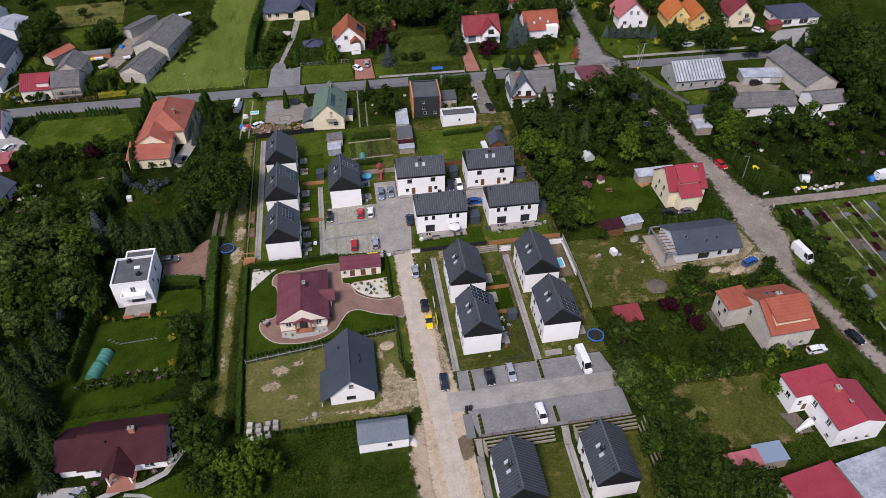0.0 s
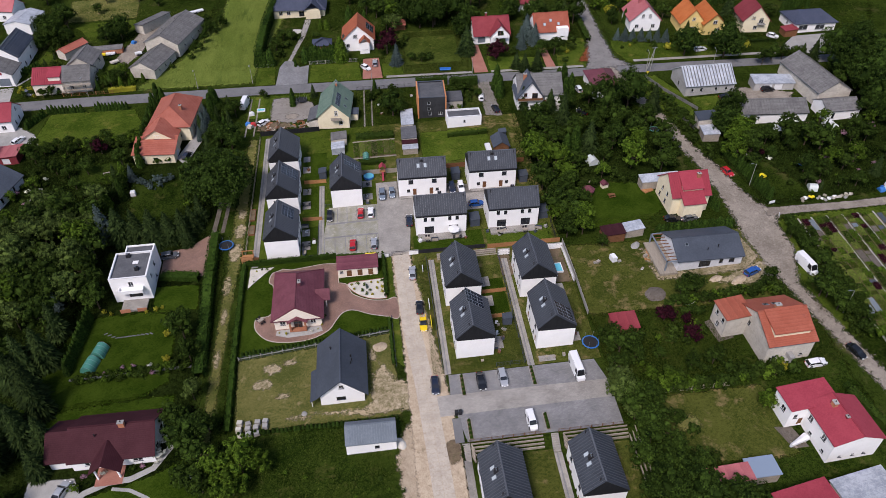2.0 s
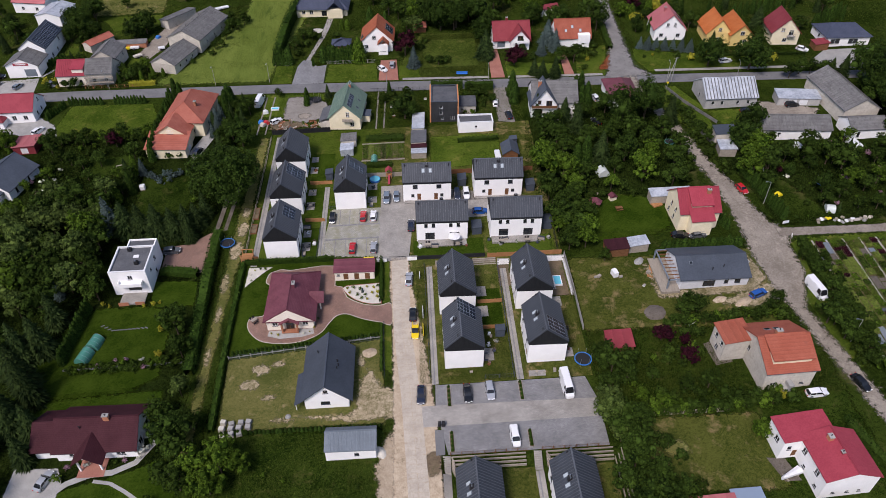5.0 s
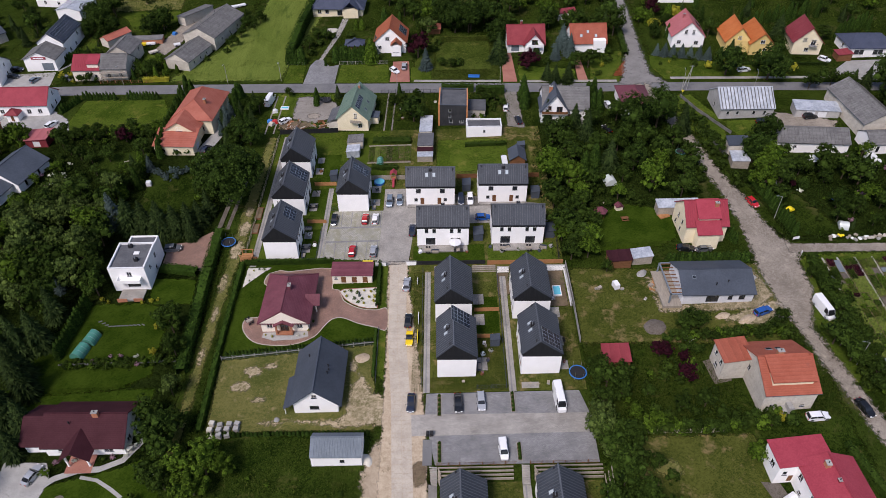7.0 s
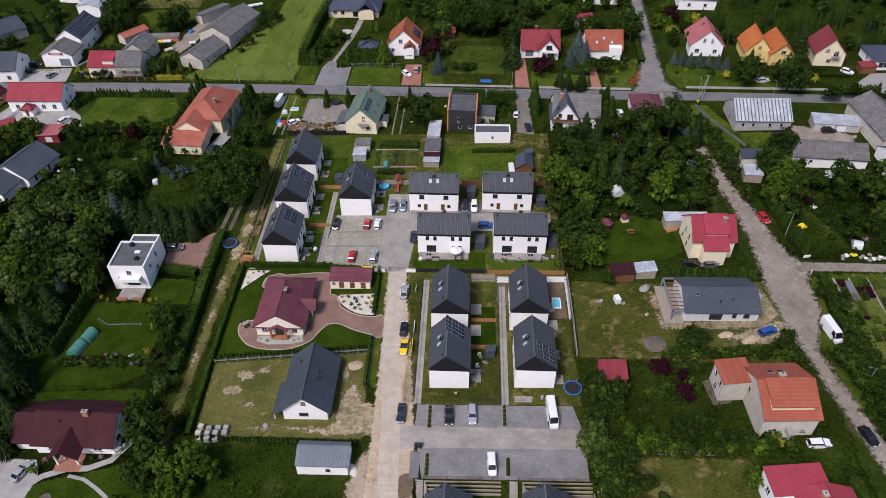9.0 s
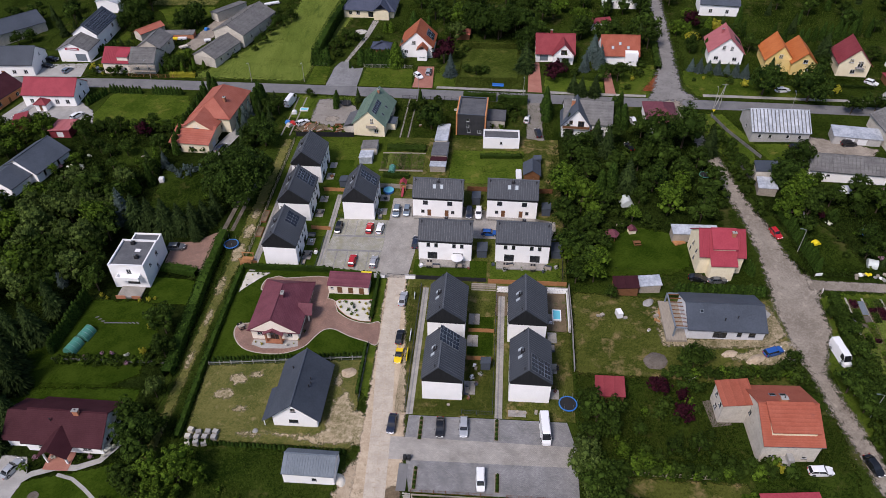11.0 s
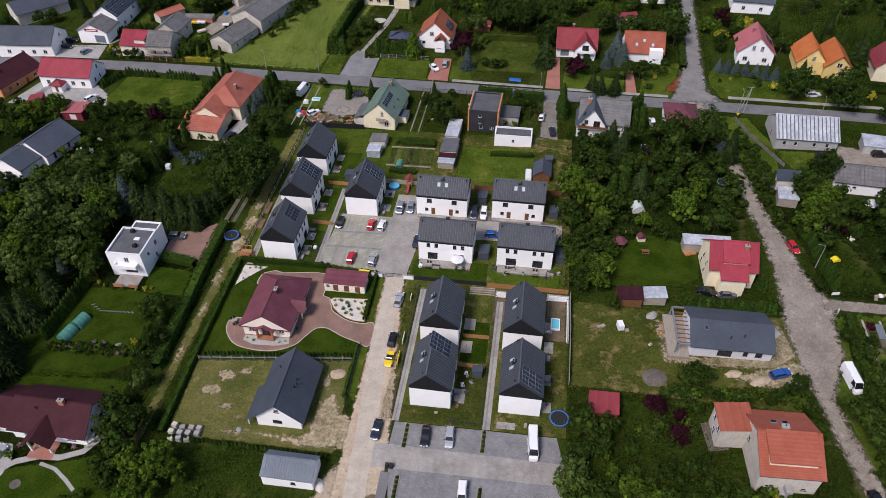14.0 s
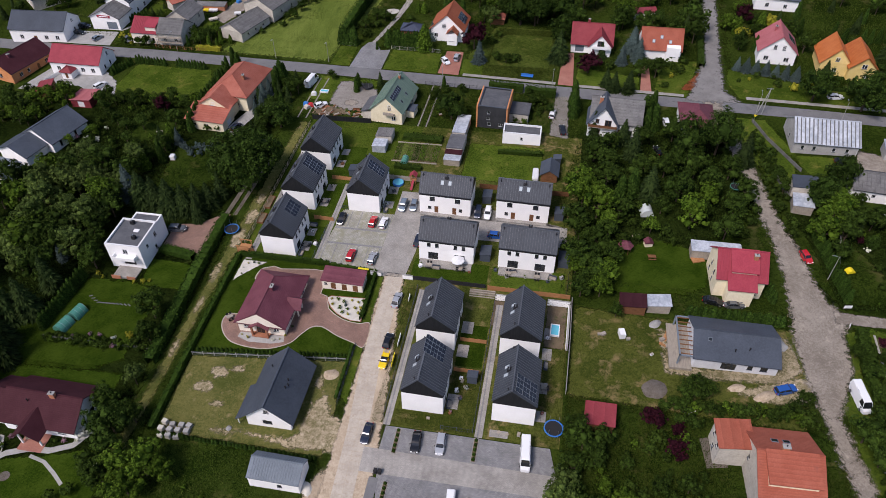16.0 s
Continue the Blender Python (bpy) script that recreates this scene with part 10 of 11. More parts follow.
def garden_table(x, y, yaw, label="grey garden table with four chairs"):
    t = thing("garden_table", x, y, yaw, "grey garden table on a patio", "table")
    part("tabletop", boxes((-0.7, 0.7, -0.45, 0.45, 0.7, 0.75)), "grey_wood", t)
    for a in (-0.6, 0.6):
        for b in (-0.36, 0.36):
            part("leg", boxes((a - 0.03, a + 0.03, b - 0.03, b + 0.03, 0, 0.7)), "black_metal", t)
    for dx, dy, r in ((-0.35, -0.85, 0), (0.35, -0.85, 0), (-0.35, 0.85, 180), (0.35, 0.85, 180)):
        p = pose(x, y, 0, 0, 0, yaw) @ Vector((dx, dy, 0))
        c = thing("garden_chair", p.x, p.y, yaw + r, "dark garden chair beside a table", "chair", "garden chairs")
        part("seat", boxes((-0.22, 0.22, -0.22, 0.22, 0.42, 0.46)), "black_metal", c)
        part("backrest", boxes((-0.22, 0.22, -0.24, -0.2, 0.46, 0.9)), "black_metal", c)
        for a in (-0.19, 0.19):
            part("side_frame", boxes((a - 0.02, a + 0.02, -0.21, -0.17, 0, 0.42), (a - 0.02, a + 0.02, 0.17, 0.21, 0, 0.42), (a - 0.02, a + 0.02, -0.17, 0.17, 0, 0.04)), "black_metal", c)


for gx, gy, gr in ((7.6, 3.4, 0), (15.2, 3.2, 90), (26.4, 3.4, 0), (33.0, 3.2, 0), (-23.6, 5.8, 90), (-23.8, 22.0, 90), (37.0, -26.3, 90), (-33.4, -18.6, 40)):
    garden_table(gx, gy, gr)


def parasol(x, y, z=0.0):
    t = thing("parasol", x, y, 0, "pale grey open garden parasol", "parasol")
    bm = bmesh.new()
    tube(bm, 0, 0, 0, 2.6, 0.03, n=6)
    part("pole", bm, "alloy", t)
    part("foot", boxes((-0.3, 0.3, -0.3, 0.3, 0, 0.08)), "concrete", t)
    bm = bmesh.new()
    top = bm.verts.new((0, 0, 2.75))
    ring = [bm.verts.new((1.6 * math.cos(math.pi * i / 4), 1.6 * math.sin(math.pi * i / 4), 2.25)) for i in range(8)]
    low = [bm.verts.new((1.58 * math.cos(math.pi * i / 4), 1.58 * math.sin(math.pi * i / 4), 2.08)) for i in range(8)]
    for i in range(8):
        bm.faces.new((top, ring[i], ring[(i + 1) % 8]))
        bm.faces.new((ring[i], low[i], low[(i + 1) % 8], ring[(i + 1) % 8]))
    part("canopy", bm, "white_metal", t)


parasol(14.4, 4.2)
parasol(21.6, 69.0)
for hx, hy, hw_, hd in ((20.4, 8.4, 2.4, 3.2), (38.7, 9.0, 2.4, 3.4), (18.0, 28.6, 2.2, 3.0), (36.6, 24.6, 2.2, 2.8), (22.6, -26.6, 2.0, 1.6), (-19.4, 34.4, 2.0, 2.4), (34.6, 46.0, 2.0, 2.0)):
    house("garden_shed", "small dark garden shed with a flat-pitched roof", hx, hy, 0, hw_, hd, 2.0, 2.3, "slate_sheet", "slate_sheet", kind="shed", over=0.12, category="shed", group="garden sheds")


def trampoline(x, y, r, ring="blue_plastic"):
    t = thing("trampoline", x, y, 0, "round garden trampoline with a blue rim", "trampoline")
    bm = bmesh.new()
    tube(bm, 0, 0, 0.78, 0.8, r * 0.87, n=24)
    part("mat", bm, "rubber", t)
    bm = bmesh.new()
    n = 24
    a = [[bm.verts.new((q * math.cos(2 * math.pi * i / n), q * math.sin(2 * math.pi * i / n), z)) for i in range(n)] for q, z in ((r * 0.87, 0.84), (r, 0.84), (r, 0.72), (r * 0.87, 0.72))]
    for k in range(4):
        for i in range(n):
            bm.faces.new((a[k][i], a[k][(i + 1) % n], a[(k + 1) % 4][(i + 1) % n], a[(k + 1) % 4][i]))
    part("rim", bm, ring, t)
    for i in range(6):
        bm = bmesh.new()
        rod(bm, (r * 0.92 * math.cos(i * 1.047), r * 0.92 * math.sin(i * 1.047), 0), (r * 0.92 * math.cos(i * 1.047), r * 0.92 * math.sin(i * 1.047), 2.4), 0.03, 6)
        part("leg", bm, "alloy", t)


trampoline(39.6, -35.4, 1.9)
trampoline(-44.0, 8.2, 1.9)
trampoline(-26.5, 76.0, 1.7, "black_metal")
trampoline(80.6, 41.6, 1.5, "greenhouse_film")
trampoline(116.0, 19.0, 1.6)
for px_, py_, pa, pb in ((38.2, -11.4, 1.0, 1.6), (-39.6, 72.4, 1.3, 0.8)):
    pl = thing("paddling_pool", px_, py_, 0, "small pale-rimmed paddling pool with blue water", "pool")
    part("rim", boxes((-pa, pa, -pb, -pb + 0.2, 0, 0.45), (-pa, pa, pb - 0.2, pb, 0, 0.45), (-pa, -pa + 0.2, -pb + 0.2, pb - 0.2, 0, 0.45), (pa - 0.2, pa, -pb + 0.2, pb - 0.2, 0, 0.45)), "white_plastic", pl)
    part("water", boxes((-pa + 0.2, pa - 0.2, -pb + 0.2, pb - 0.2, 0.0, 0.36)), "pool_water", pl)
bp_ = thing("round_pool", -6.4, 32.0, 0, "round blue paddling pool", "pool")
bm = bmesh.new()
tube(bm, 0, 0, 0, 0.6, 1.5, n=24)
part("pool_wall", bm, "blue_plastic", bp_)
bm = bmesh.new()
tube(bm, 0, 0, 0.6, 0.61, 1.35, n=24)
part("water", bm, "pool_water", bp_)
tw = thing("play_tower", -2.4, 33.0, 0, "red wooden play tower with a slide", "playground")
for a in (-0.7, 0.7):
    for b in (-0.7, 0.7):
        part("post", boxes((a - 0.06, a + 0.06, b - 0.06, b + 0.06, 0, 2.6)), "orange_wood", tw)
part("platform", boxes((-0.8, 0.8, -0.8, 0.8, 1.2, 1.3)), "orange_wood", tw)
bm = bmesh.new()
prism(bm, [(-1.0, 2.5), (0, 3.4), (1.0, 2.5), (0, 3.3)], -1, 1)
part("roof", bm, "red_sheet", tw)
bm = bmesh.new()
prism(bm, [(-0.3, 0.0), (0.3, 0.0), (0.3, 0.08), (-0.3, 0.08)], -3.0, 0.0)
part("slide", bm, "red_sheet", tw, m=pose(0, -0.8, 1.25, 22, 0, 0))
pt = thing("play_tower", -37.9, 2.0, 0, "wooden play frame with a climbing wall at a lawn corner", "playground")
for a in (-1.3, 1.3):
    for b in (-1.2, 1.2):
        part("post", boxes((a - 0.09, a + 0.09, b - 0.09, b + 0.09, 0, 2.7)), "orange_wood", pt)
part("platform", boxes((-1.4, 1.4, -1.3, 1.3, 1.2, 1.3)), "orange_wood", pt)
for b in (-1.2, 1.2):
    part("beam", boxes((-1.6, 1.6, b - 0.08, b + 0.08, 2.55, 2.75)), "orange_wood", pt)
for k in range(3):
    part("guard_board", boxes((-1.38, 1.38, -1.32, -1.26, 1.45 + k * 0.3, 1.65 + k * 0.3)), "orange_wood", pt)
part("climbing_wall", boxes((1.5, 2.9, -0.9, -0.8, 0, 2.0)), "brown_wood", pt)
for qx, qy, ql in ((-38.2, 19.8, 4.6), (-38.0, 13.6, 3.6)):
    rb = thing("raised_bed", qx, qy, 0, "brown board raised bed beside a path", "garden bed", lean=True)
    part("frame", boxes((-0.8, 0.8, -ql / 2, -ql / 2 + 0.1, -0.2, 0.5), (-0.8, 0.8, ql / 2 - 0.1, ql / 2, -0.2, 0.5), (-0.8, -0.7, -ql / 2 + 0.1, ql / 2 - 0.1, -0.2, 0.5), (0.7, 0.8, -ql / 2 + 0.1, ql / 2 - 0.1, -0.2, 0.5)), "brown_wood", rb)
    part("soil", boxes((-0.7, 0.7, -ql / 2 + 0.1, ql / 2 - 0.1, -0.2, 0.36)), "soil", rb)


def poly_tunnel(x, y, yaw, r, l, film="greenhouse_film", label="round-backed green film greenhouse"):
    t = thing("polytunnel", x, y, yaw, label, "greenhouse")
    bm = bmesh.new()
    prism(bm, [(r * math.cos(math.pi * i / 12), 1.25 * r * math.sin(math.pi * i / 12)) for i in range(13)], -l / 2, l / 2)
    part("film", bm, film, t)
    for k in range(4):
        bm = bmesh.new()
        q = [(r * 1.01 * math.cos(math.pi * i / 12), -l / 2 + l * k / 3, 1.26 * r * math.sin(math.pi * i / 12)) for i in range(13)]
        for a, b in zip(q, q[1:]):
            rod(bm, a, b, 0.025, 5)
        part("hoop", bm, "alloy", t)


poly_tunnel(-68.6, -22.6, -12, 1.5, 3.2)
poly_tunnel(-69.8, -26.4, -12, 1.5, 3.6)
poly_tunnel(-6.8, 41.4, 0, 1.0, 3.0)
poly_tunnel(58.0, 29.1, 10, 1.6, 3.0, "pale_film", "round-backed pale film greenhouse")
poly_tunnel(113.6, 8.4, 75, 1.3, 2.2, "pale_film", "round-backed white film greenhouse")


def heap(name, label, x, y, r, h, material, seed=3, flat=1.0):
    rnd = random.Random(seed)
    t = thing(name, x, y, rnd.uniform(0, 90), label, "heap")
    bm = bmesh.new()
    n, rings = 22, 7
    prev = None
    for k in range(rings):
        u = k / (rings - 1)
        ring = []
        for i in range(n):
            a = 2 * math.pi * i / n
            q = r * (1 - u) * (1 + 0.18 * noise.noise(Vector((math.cos(a) * 1.7 + seed, math.sin(a) * 1.7, u * 2))))
            ring.append(bm.verts.new((q * math.cos(a), q * math.sin(a) * flat, -0.2 + (h + 0.2) * math.sin(u * math.pi / 2) + 0.06 * h * noise.noise(Vector((a * 2, u * 5, seed))))))
        if prev:
            for i in range(n):
                bm.faces.new((prev[i], prev[(i + 1) % n], ring[(i + 1) % n], ring[i]))
        prev = ring
    part("heap_body", bm, material, t)


heap("sand_heap", "flat pale sand heap", -6.4, -29.6, 2.2, 0.5, "sand", 3, 0.75)
heap("gravel_heap", "flat grey gravel heap on the plot", 59.0, -22.8, 3.0, 0.6, "dark_gravel", 4, 0.9)
sheet("bare_ground", "soil", disc(6.4, -57.6, 1.6, 2.8, 16), 0.05, "patch of brown soil beside the road", "ground", jitter=0.5)
heap("stone_heap", "pile of building stone", -22.8, -44.8, 0.8, 0.5, "concrete", 6)
heap("sand_heap", "pale sand heap on a building site", 80.0, -21.4, 2.6, 0.8, "sand", 7, 0.5)
heap("sand_heap", "trodden sand heap on a building site", 74.8, -20.2, 2.2, 0.6, "sand", 8, 0.5)
heap("rubble_heap", "pale rubble beside a shed", 59.4, -6.2, 1.8, 0.9, "concrete", 9, 0.6)
heap("rubble_heap", "rubble heap beside an unfinished house", 84.2, -8.0, 1.8, 0.8, "concrete", 10, 1.3)
heap("gravel_heap", "gravel heap in a yard", -35.0, 63.2, 2.4, 0.9, "soil", 11, 0.6)
heap("rubble_heap", "rubble beside a utility building", -3.8, -54.2, 1.3, 0.6, "white_gravel", 12, 1.5)
rnd = random.Random(8)
for i in range(11):
    pl = thing("stone_pallet", -35.6 + (i % 4) * 1.7 + rnd.uniform(-0.2, 0.2), -45.9 - (i // 4) * 1.3 + rnd.uniform(-0.2, 0.2), rnd.uniform(-15, 15), "pallet of wrapped grey paving stone", "pallet", "stone pallets")
    part("pallet", boxes((-0.6, 0.6, -0.5, -0.3, 0, 0.14), (-0.6, 0.6, 0.3, 0.5, 0, 0.14), (-0.6, 0.6, -0.5, 0.5, 0.14, 0.18)), "grey_wood", pl)
    hh = rnd.uniform(0.5, 1.0)
    part("stone_block", boxes((-0.52, 0.52, -0.44, 0.44, 0.18, 0.18 + hh)), "concrete" if i % 4 else "white_gravel", pl)
tk = thing("water_container", 52.2, -10.6, 15, "white plastic water container in a cage", "container")
part("tank", boxes((-0.6, 0.6, -0.9, 0.9, 0.15, 1.5)), "white_plastic", tk)
part("pallet", boxes((-0.6, 0.6, -0.9, 0.9, 0, 0.15)), "grey_wood", tk)
for bx, by, bs_ in ((48.4, -10.8, 0.5), (47.6, -10.9, 0.35), (53.6, -11.3, 0.4), (60.6, -10.4, 0.5), (61.6, -12.0, 0.4), (58.4, -14.6, 0.35), (62.4, -13.4, 0.3), (29.4, -37.6, 0.35), (31.0, -37.8, 0.3), (33.2, -37.4, 0.4), (21.4, -28.4, 0.3), (20.6, -27.2, 0.35), (19.8, -29.6, 0.25), (15.4, -36.6, 0.3)):
    bk = thing("crate", bx, by, rnd.uniform(0, 90), "small pale crate lying on bare ground", "crate", "loose crates")
    part("box_body", boxes((-bs_, bs_, -bs_ * 0.7, bs_ * 0.7, 0, bs_)), rnd.choice(["white_plastic", "grey_wood", "concrete"]), bk)
    part("lid", boxes((-bs_ - 0.02, bs_ + 0.02, -bs_ * 0.7 - 0.02, bs_ * 0.7 + 0.02, bs_, bs_ + 0.04)), "grey_wood", bk)
for i in range(5):
    pk = thing("plank_stack", 62.2 + rnd.uniform(-1.5, 1.5), -11.5 + rnd.uniform(-3, 3), rnd.uniform(-40, 80), "loose pale building planks", "planks", "loose planks")
    for j in range(4):
        part("plank", boxes((-1.4, 1.4, j * 0.22, j * 0.22 + 0.19, 0, 0.06)), "orange_wood", pk)


def lamp_post(x, y, yaw, h=7.0):
    t = thing("street_lamp", x, y, yaw, "slim grey street lamp on a pole", "street lamp", "street lamps")
    bm = bmesh.new()
    rod(bm, (0, 0, -0.3), (0, 0, h), 0.1, 8, 0.05)
    part("pole", bm, "concrete", t)
    bm = bmesh.new()
    rod(bm, (0, 0, h), (1.2, 0, h + 0.25), 0.035, 6)
    part("arm", bm, "alloy", t)
    part("lamp_head", boxes((0.9, 1.6, -0.12, 0.12, h + 0.2, h + 0.3)), "alloy", t)


for lx, ly, la in ((97.6, 12.4, 180), (98.6, -34.6, 180), (89.6, 76.0, 90), (-43.6, 90.0, -90), (-98.6, 91.2, -90), (112.0, 74.0, 90), (30.6, 80.4, 90), (-62, 89.8, -90), (-3.2, 79.6, 90)):
    lamp_post(lx, ly, la)
pw = thing("power_pole", 91.4, 76.6, 0, "leaning A-shaped power pole at the junction", "power pole")
for dx in (-1.4, 0.0):
    bm = bmesh.new()
    rod(bm, (dx, 0, -0.3), (0.2, 0, 8.5), 0.13, 8, 0.09)
    part("pole", bm, "concrete", pw)
part("crossarm", boxes((-0.9, 0.9, -0.05, 0.05, 8.2, 8.35)), "alloy", pw)
sg = thing("road_sign", 88.4, 71.6, 0, "yellow triangular road sign on a post", "sign")
bm = bmesh.new()
rod(bm, (0, 0, -0.2), (0, 0, 2.4), 0.04, 6)
part("post", bm, "alloy", sg)
bm = bmesh.new()
prism(bm, [(-0.5, 2.8), (0, 1.95), (0.5, 2.8)], -0.03, 0.03)
part("plate", bm, "yellow_plastic", sg)
bb = thing("bench", 22.4, 88.0, -2, "blue-roofed bus stop bench by the road", "bench")
part("seat", boxes((-1.9, 1.9, -0.3, 0.3, 0.4, 0.5)), "blue_plastic", bb)
part("backrest", boxes((-1.9, 1.9, 0.25, 0.35, 0.5, 1.2)), "blue_plastic", bb)
for u in (-1.7, 0, 1.7):
    part("leg", boxes((u - 0.05, u + 0.05, -0.25, 0.25, 0, 0.4)), "black_metal", bb)
gb = thing("summer_pavilion", 52.8, 15.0, 0, "small brown garden pavilion", "pavilion")
for i in range(6):
    part("post", boxes((1.3 * math.cos(i * 1.047) - 0.06, 1.3 * math.cos(i * 1.047) + 0.06, 1.3 * math.sin(i * 1.047) - 0.06, 1.3 * math.sin(i * 1.047) + 0.06, 0, 2.1)), "brown_wood", gb)
bm = bmesh.new()
tube(bm, 0, 0, 2.0, 3.3, 1.9, 0.05, n=6)
part("roof", bm, "maroon_tile", gb)
for bx, by in ((55.4, 20.4), (-82.4, 45.4)):
    bn = thing("bench", bx, by, 20, "weathered wooden garden bench", "bench")
    part("seat", boxes((-0.9, 0.9, -0.2, 0.2, 0.4, 0.45)), "grey_wood", bn)
    for u in (-0.8, 0.8):
        part("leg", boxes((u - 0.05, u + 0.05, -0.2, 0.2, 0, 0.4)), "grey_wood", bn)

# junk in the cluttered yard north of the estate
junk = random.Random(31)
for i in range(16):
    jx, jy = junk.uniform(-37, -23), junk.uniform(60, 64.5)
    jk = thing("junk_pile", jx, jy, junk.uniform(0, 180), "old boards and bricks piled in a yard", "junk", "yard junk")
    for j in range(4):
        part("board", boxes((junk.uniform(-1.4, -0.6), junk.uniform(0.6, 1.4), -0.5 + j * 0.25, -0.3 + j * 0.25, 0, junk.uniform(0.1, 0.6))), junk.choice(["brown_wood", "chimney_brick", "grey_wood", "old_plaster", "orange_wood"]), jk)
for i in range(10):
    jx, jy = junk.uniform(-6, 30), junk.uniform(60, 74)
    jk = thing("garden_crate", jx, jy, junk.uniform(0, 90), "small box of garden clutter on grass", "crate", "garden crates")
    part("box_body", boxes((-0.4, 0.4, -0.3, 0.3, 0, 0.45)), junk.choice(["grey_wood", "white_plastic", "blue_plastic", "brown_wood"]), jk)
    part("lid", boxes((-0.42, 0.42, -0.32, 0.32, 0.45, 0.5)), "grey_wood", jk)

# gardens round the maroon and the red-roofed houses
tw0 = thing("terrace_wall", -73.6, -29.6, 0.6, "low pale stone wall along a garden terrace", "wall", lean=True)
for i in range(20):
    part("stone", boxes((i * 1.3 + 0.02, i * 1.3 + 1.26, -0.2 - 0.03 * (i % 3), 0.2, -0.3, 0.3 + 0.05 * (i % 2))), "eternit", tw0)
for i in range(12):
    a = i / 11
    kx, ky = -68.6 + 10.4 * a, -17.2 - 1.7 * min(1, a * 4) + 0.4 * a
    ks = thing("edging_stone", kx, ky, 30 - 60 * a, "pale stone edging a flower bed", "edging", "bed edging")
    part("stone", boxes((-0.42, 0.42, -0.12, 0.12, -0.1, 0.16)), "eternit", ks)
for qx, qy, qyaw in ((69.4, -34.6, 20),):
    wt = thing("garden_table", qx, qy, qyaw, "white plastic garden table on a terrace", "table")
    part("tabletop", boxes((-0.6, 0.6, -0.4, 0.4, 0.68, 0.73)), "white_plastic", wt)
    for a in (-0.5, 0.5):
        for b in (-0.3, 0.3):
            part("leg", boxes((a - 0.03, a + 0.03, b - 0.03, b + 0.03, 0, 0.68)), "white_plastic", wt)
ry = thing("rotary_dryer", 64.8, -28.4, 15, "rotary clothes dryer with spread arms", "clothes dryer")
part("pole", boxes((-0.03, 0.03, -0.03, 0.03, 0, 1.7)), "alloy", ry)
for i in range(4):
    bm = bmesh.new()
    rod(bm, (0, 0, 1.2), (1.3 * math.cos(i * 1.571), 1.3 * math.sin(i * 1.571), 1.9), 0.03, 5)
    part("arm", bm, "alloy", ry)

# lane side clutter and eastern gardens
for i in range(24):
    cx0 = 108.6 + i * 0.62 + rnd.uniform(-0.3, 0.3)
    sk = thing("filled_sack", cx0, 4.2 + rnd.uniform(-0.9, 0.9), rnd.uniform(0, 180), "pale filled sack heaped beside the lane", "sack", "sacks by the lane")
    sl, sh = rnd.uniform(0.3, 0.6), rnd.uniform(0.25, 0.6)
    bm = boxes((-sl, sl, -0.36, 0.36, 0, sh))
    bmesh.ops.bevel(bm, geom=bm.edges[:], offset=0.11, segments=2, affect="EDGES")
    part("sack_body", bm, "yellow_plastic" if i in (5, 6) else rnd.choice(["white_plastic", "old_plaster", "old_plaster", "concrete", "grey_wood"]), sk)
for sx0, sy0, sw0, sh0 in ((100.0, 4.0, 1.7, 1.1), (98.9, -1.9, 1.0, 1.8)):
    sn = thing("sign_board", sx0, sy0, 10 if sy0 > 0 else 70, "white notice board beside the lane", "sign")
    part("board", boxes((-sw0 / 2, sw0 / 2, -0.04, 0.04, sh0 - 0.8, sh0)), "white_plastic", sn)
    part("post", boxes((-sw0 / 2, -sw0 / 2 + 0.08, 0.04, 0.12, -0.2, sh0)), "grey_wood", sn)
    part("post", boxes((sw0 / 2 - 0.08, sw0 / 2, 0.04, 0.12, -0.2, sh0)), "grey_wood", sn)
yt = thing("tarpaulin_cover", 102.9, 15.6, 20, "yellow tarpaulin over a garden pile", "tarpaulin")
bm = bmesh.new()
prism(bm, [(-1.0, 0), (1.0, 0), (0.75, 0.5), (0, 0.8), (-0.7, 0.55)], -0.7, 0.7)
part("sheet", bm, "yellow_plastic", yt)
gp = thing("path_edging", 103.7, 28.8, -103.5, "pale concrete edging through a garden", "edging", lean=True)
for i in range(9):
    part("kerb_stone", boxes((i * 1.65, i * 1.65 + 1.55, -0.2, 0.2, -0.1, 0.12)), "concrete", gp)
cn = thing("canopy", 115.1, 34.6, 8, "white garden canopy on thin posts", "canopy")
for a in (-1.6, 1.6):
    for b in (-1.6, 1.6):
        part("post", boxes((a - 0.04, a + 0.04, b - 0.04, b + 0.04, 0, 2.2)), "alloy", cn)
bm = bmesh.new()
tube(bm, 0, 0, 2.15, 3.0, 2.5, 0.05, n=4)
part("roof_cloth", bm, "white_metal", cn, m=pose(0, 0, 0, 0, 0, 45))
cr = thing("caravan", 132.2, 34.4, 96, "white caravan parked behind trees", "caravan")
bm = boxes((-2.6, 2.6, -1.1, 1.1, 0.5, 2.6))
bmesh.ops.bevel(bm, geom=bm.edges[:], offset=0.25, segments=2, affect="EDGES")
part("body", bm, "white_metal", cr)
part("window", boxes((-1.6, -0.4, -1.12, -1.1, 1.5, 2.1)), "car_glass", cr)
for a in (-1.09, 1.09):
    bm = bmesh.new()
    rod(bm, (0, a - 0.1, 0.3), (0, a + 0.1, 0.3), 0.3, 12)
    part("wheel", bm, "rubber", cr)
tkw = thing("water_tank", -72.4, 33.8, 10, "white cubic water tank in a garden", "tank")
bm = boxes((-0.7, 0.7, -0.7, 0.7, 0.15, 1.5))
bmesh.ops.bevel(bm, geom=bm.edges[:], offset=0.12, segments=2, affect="EDGES")
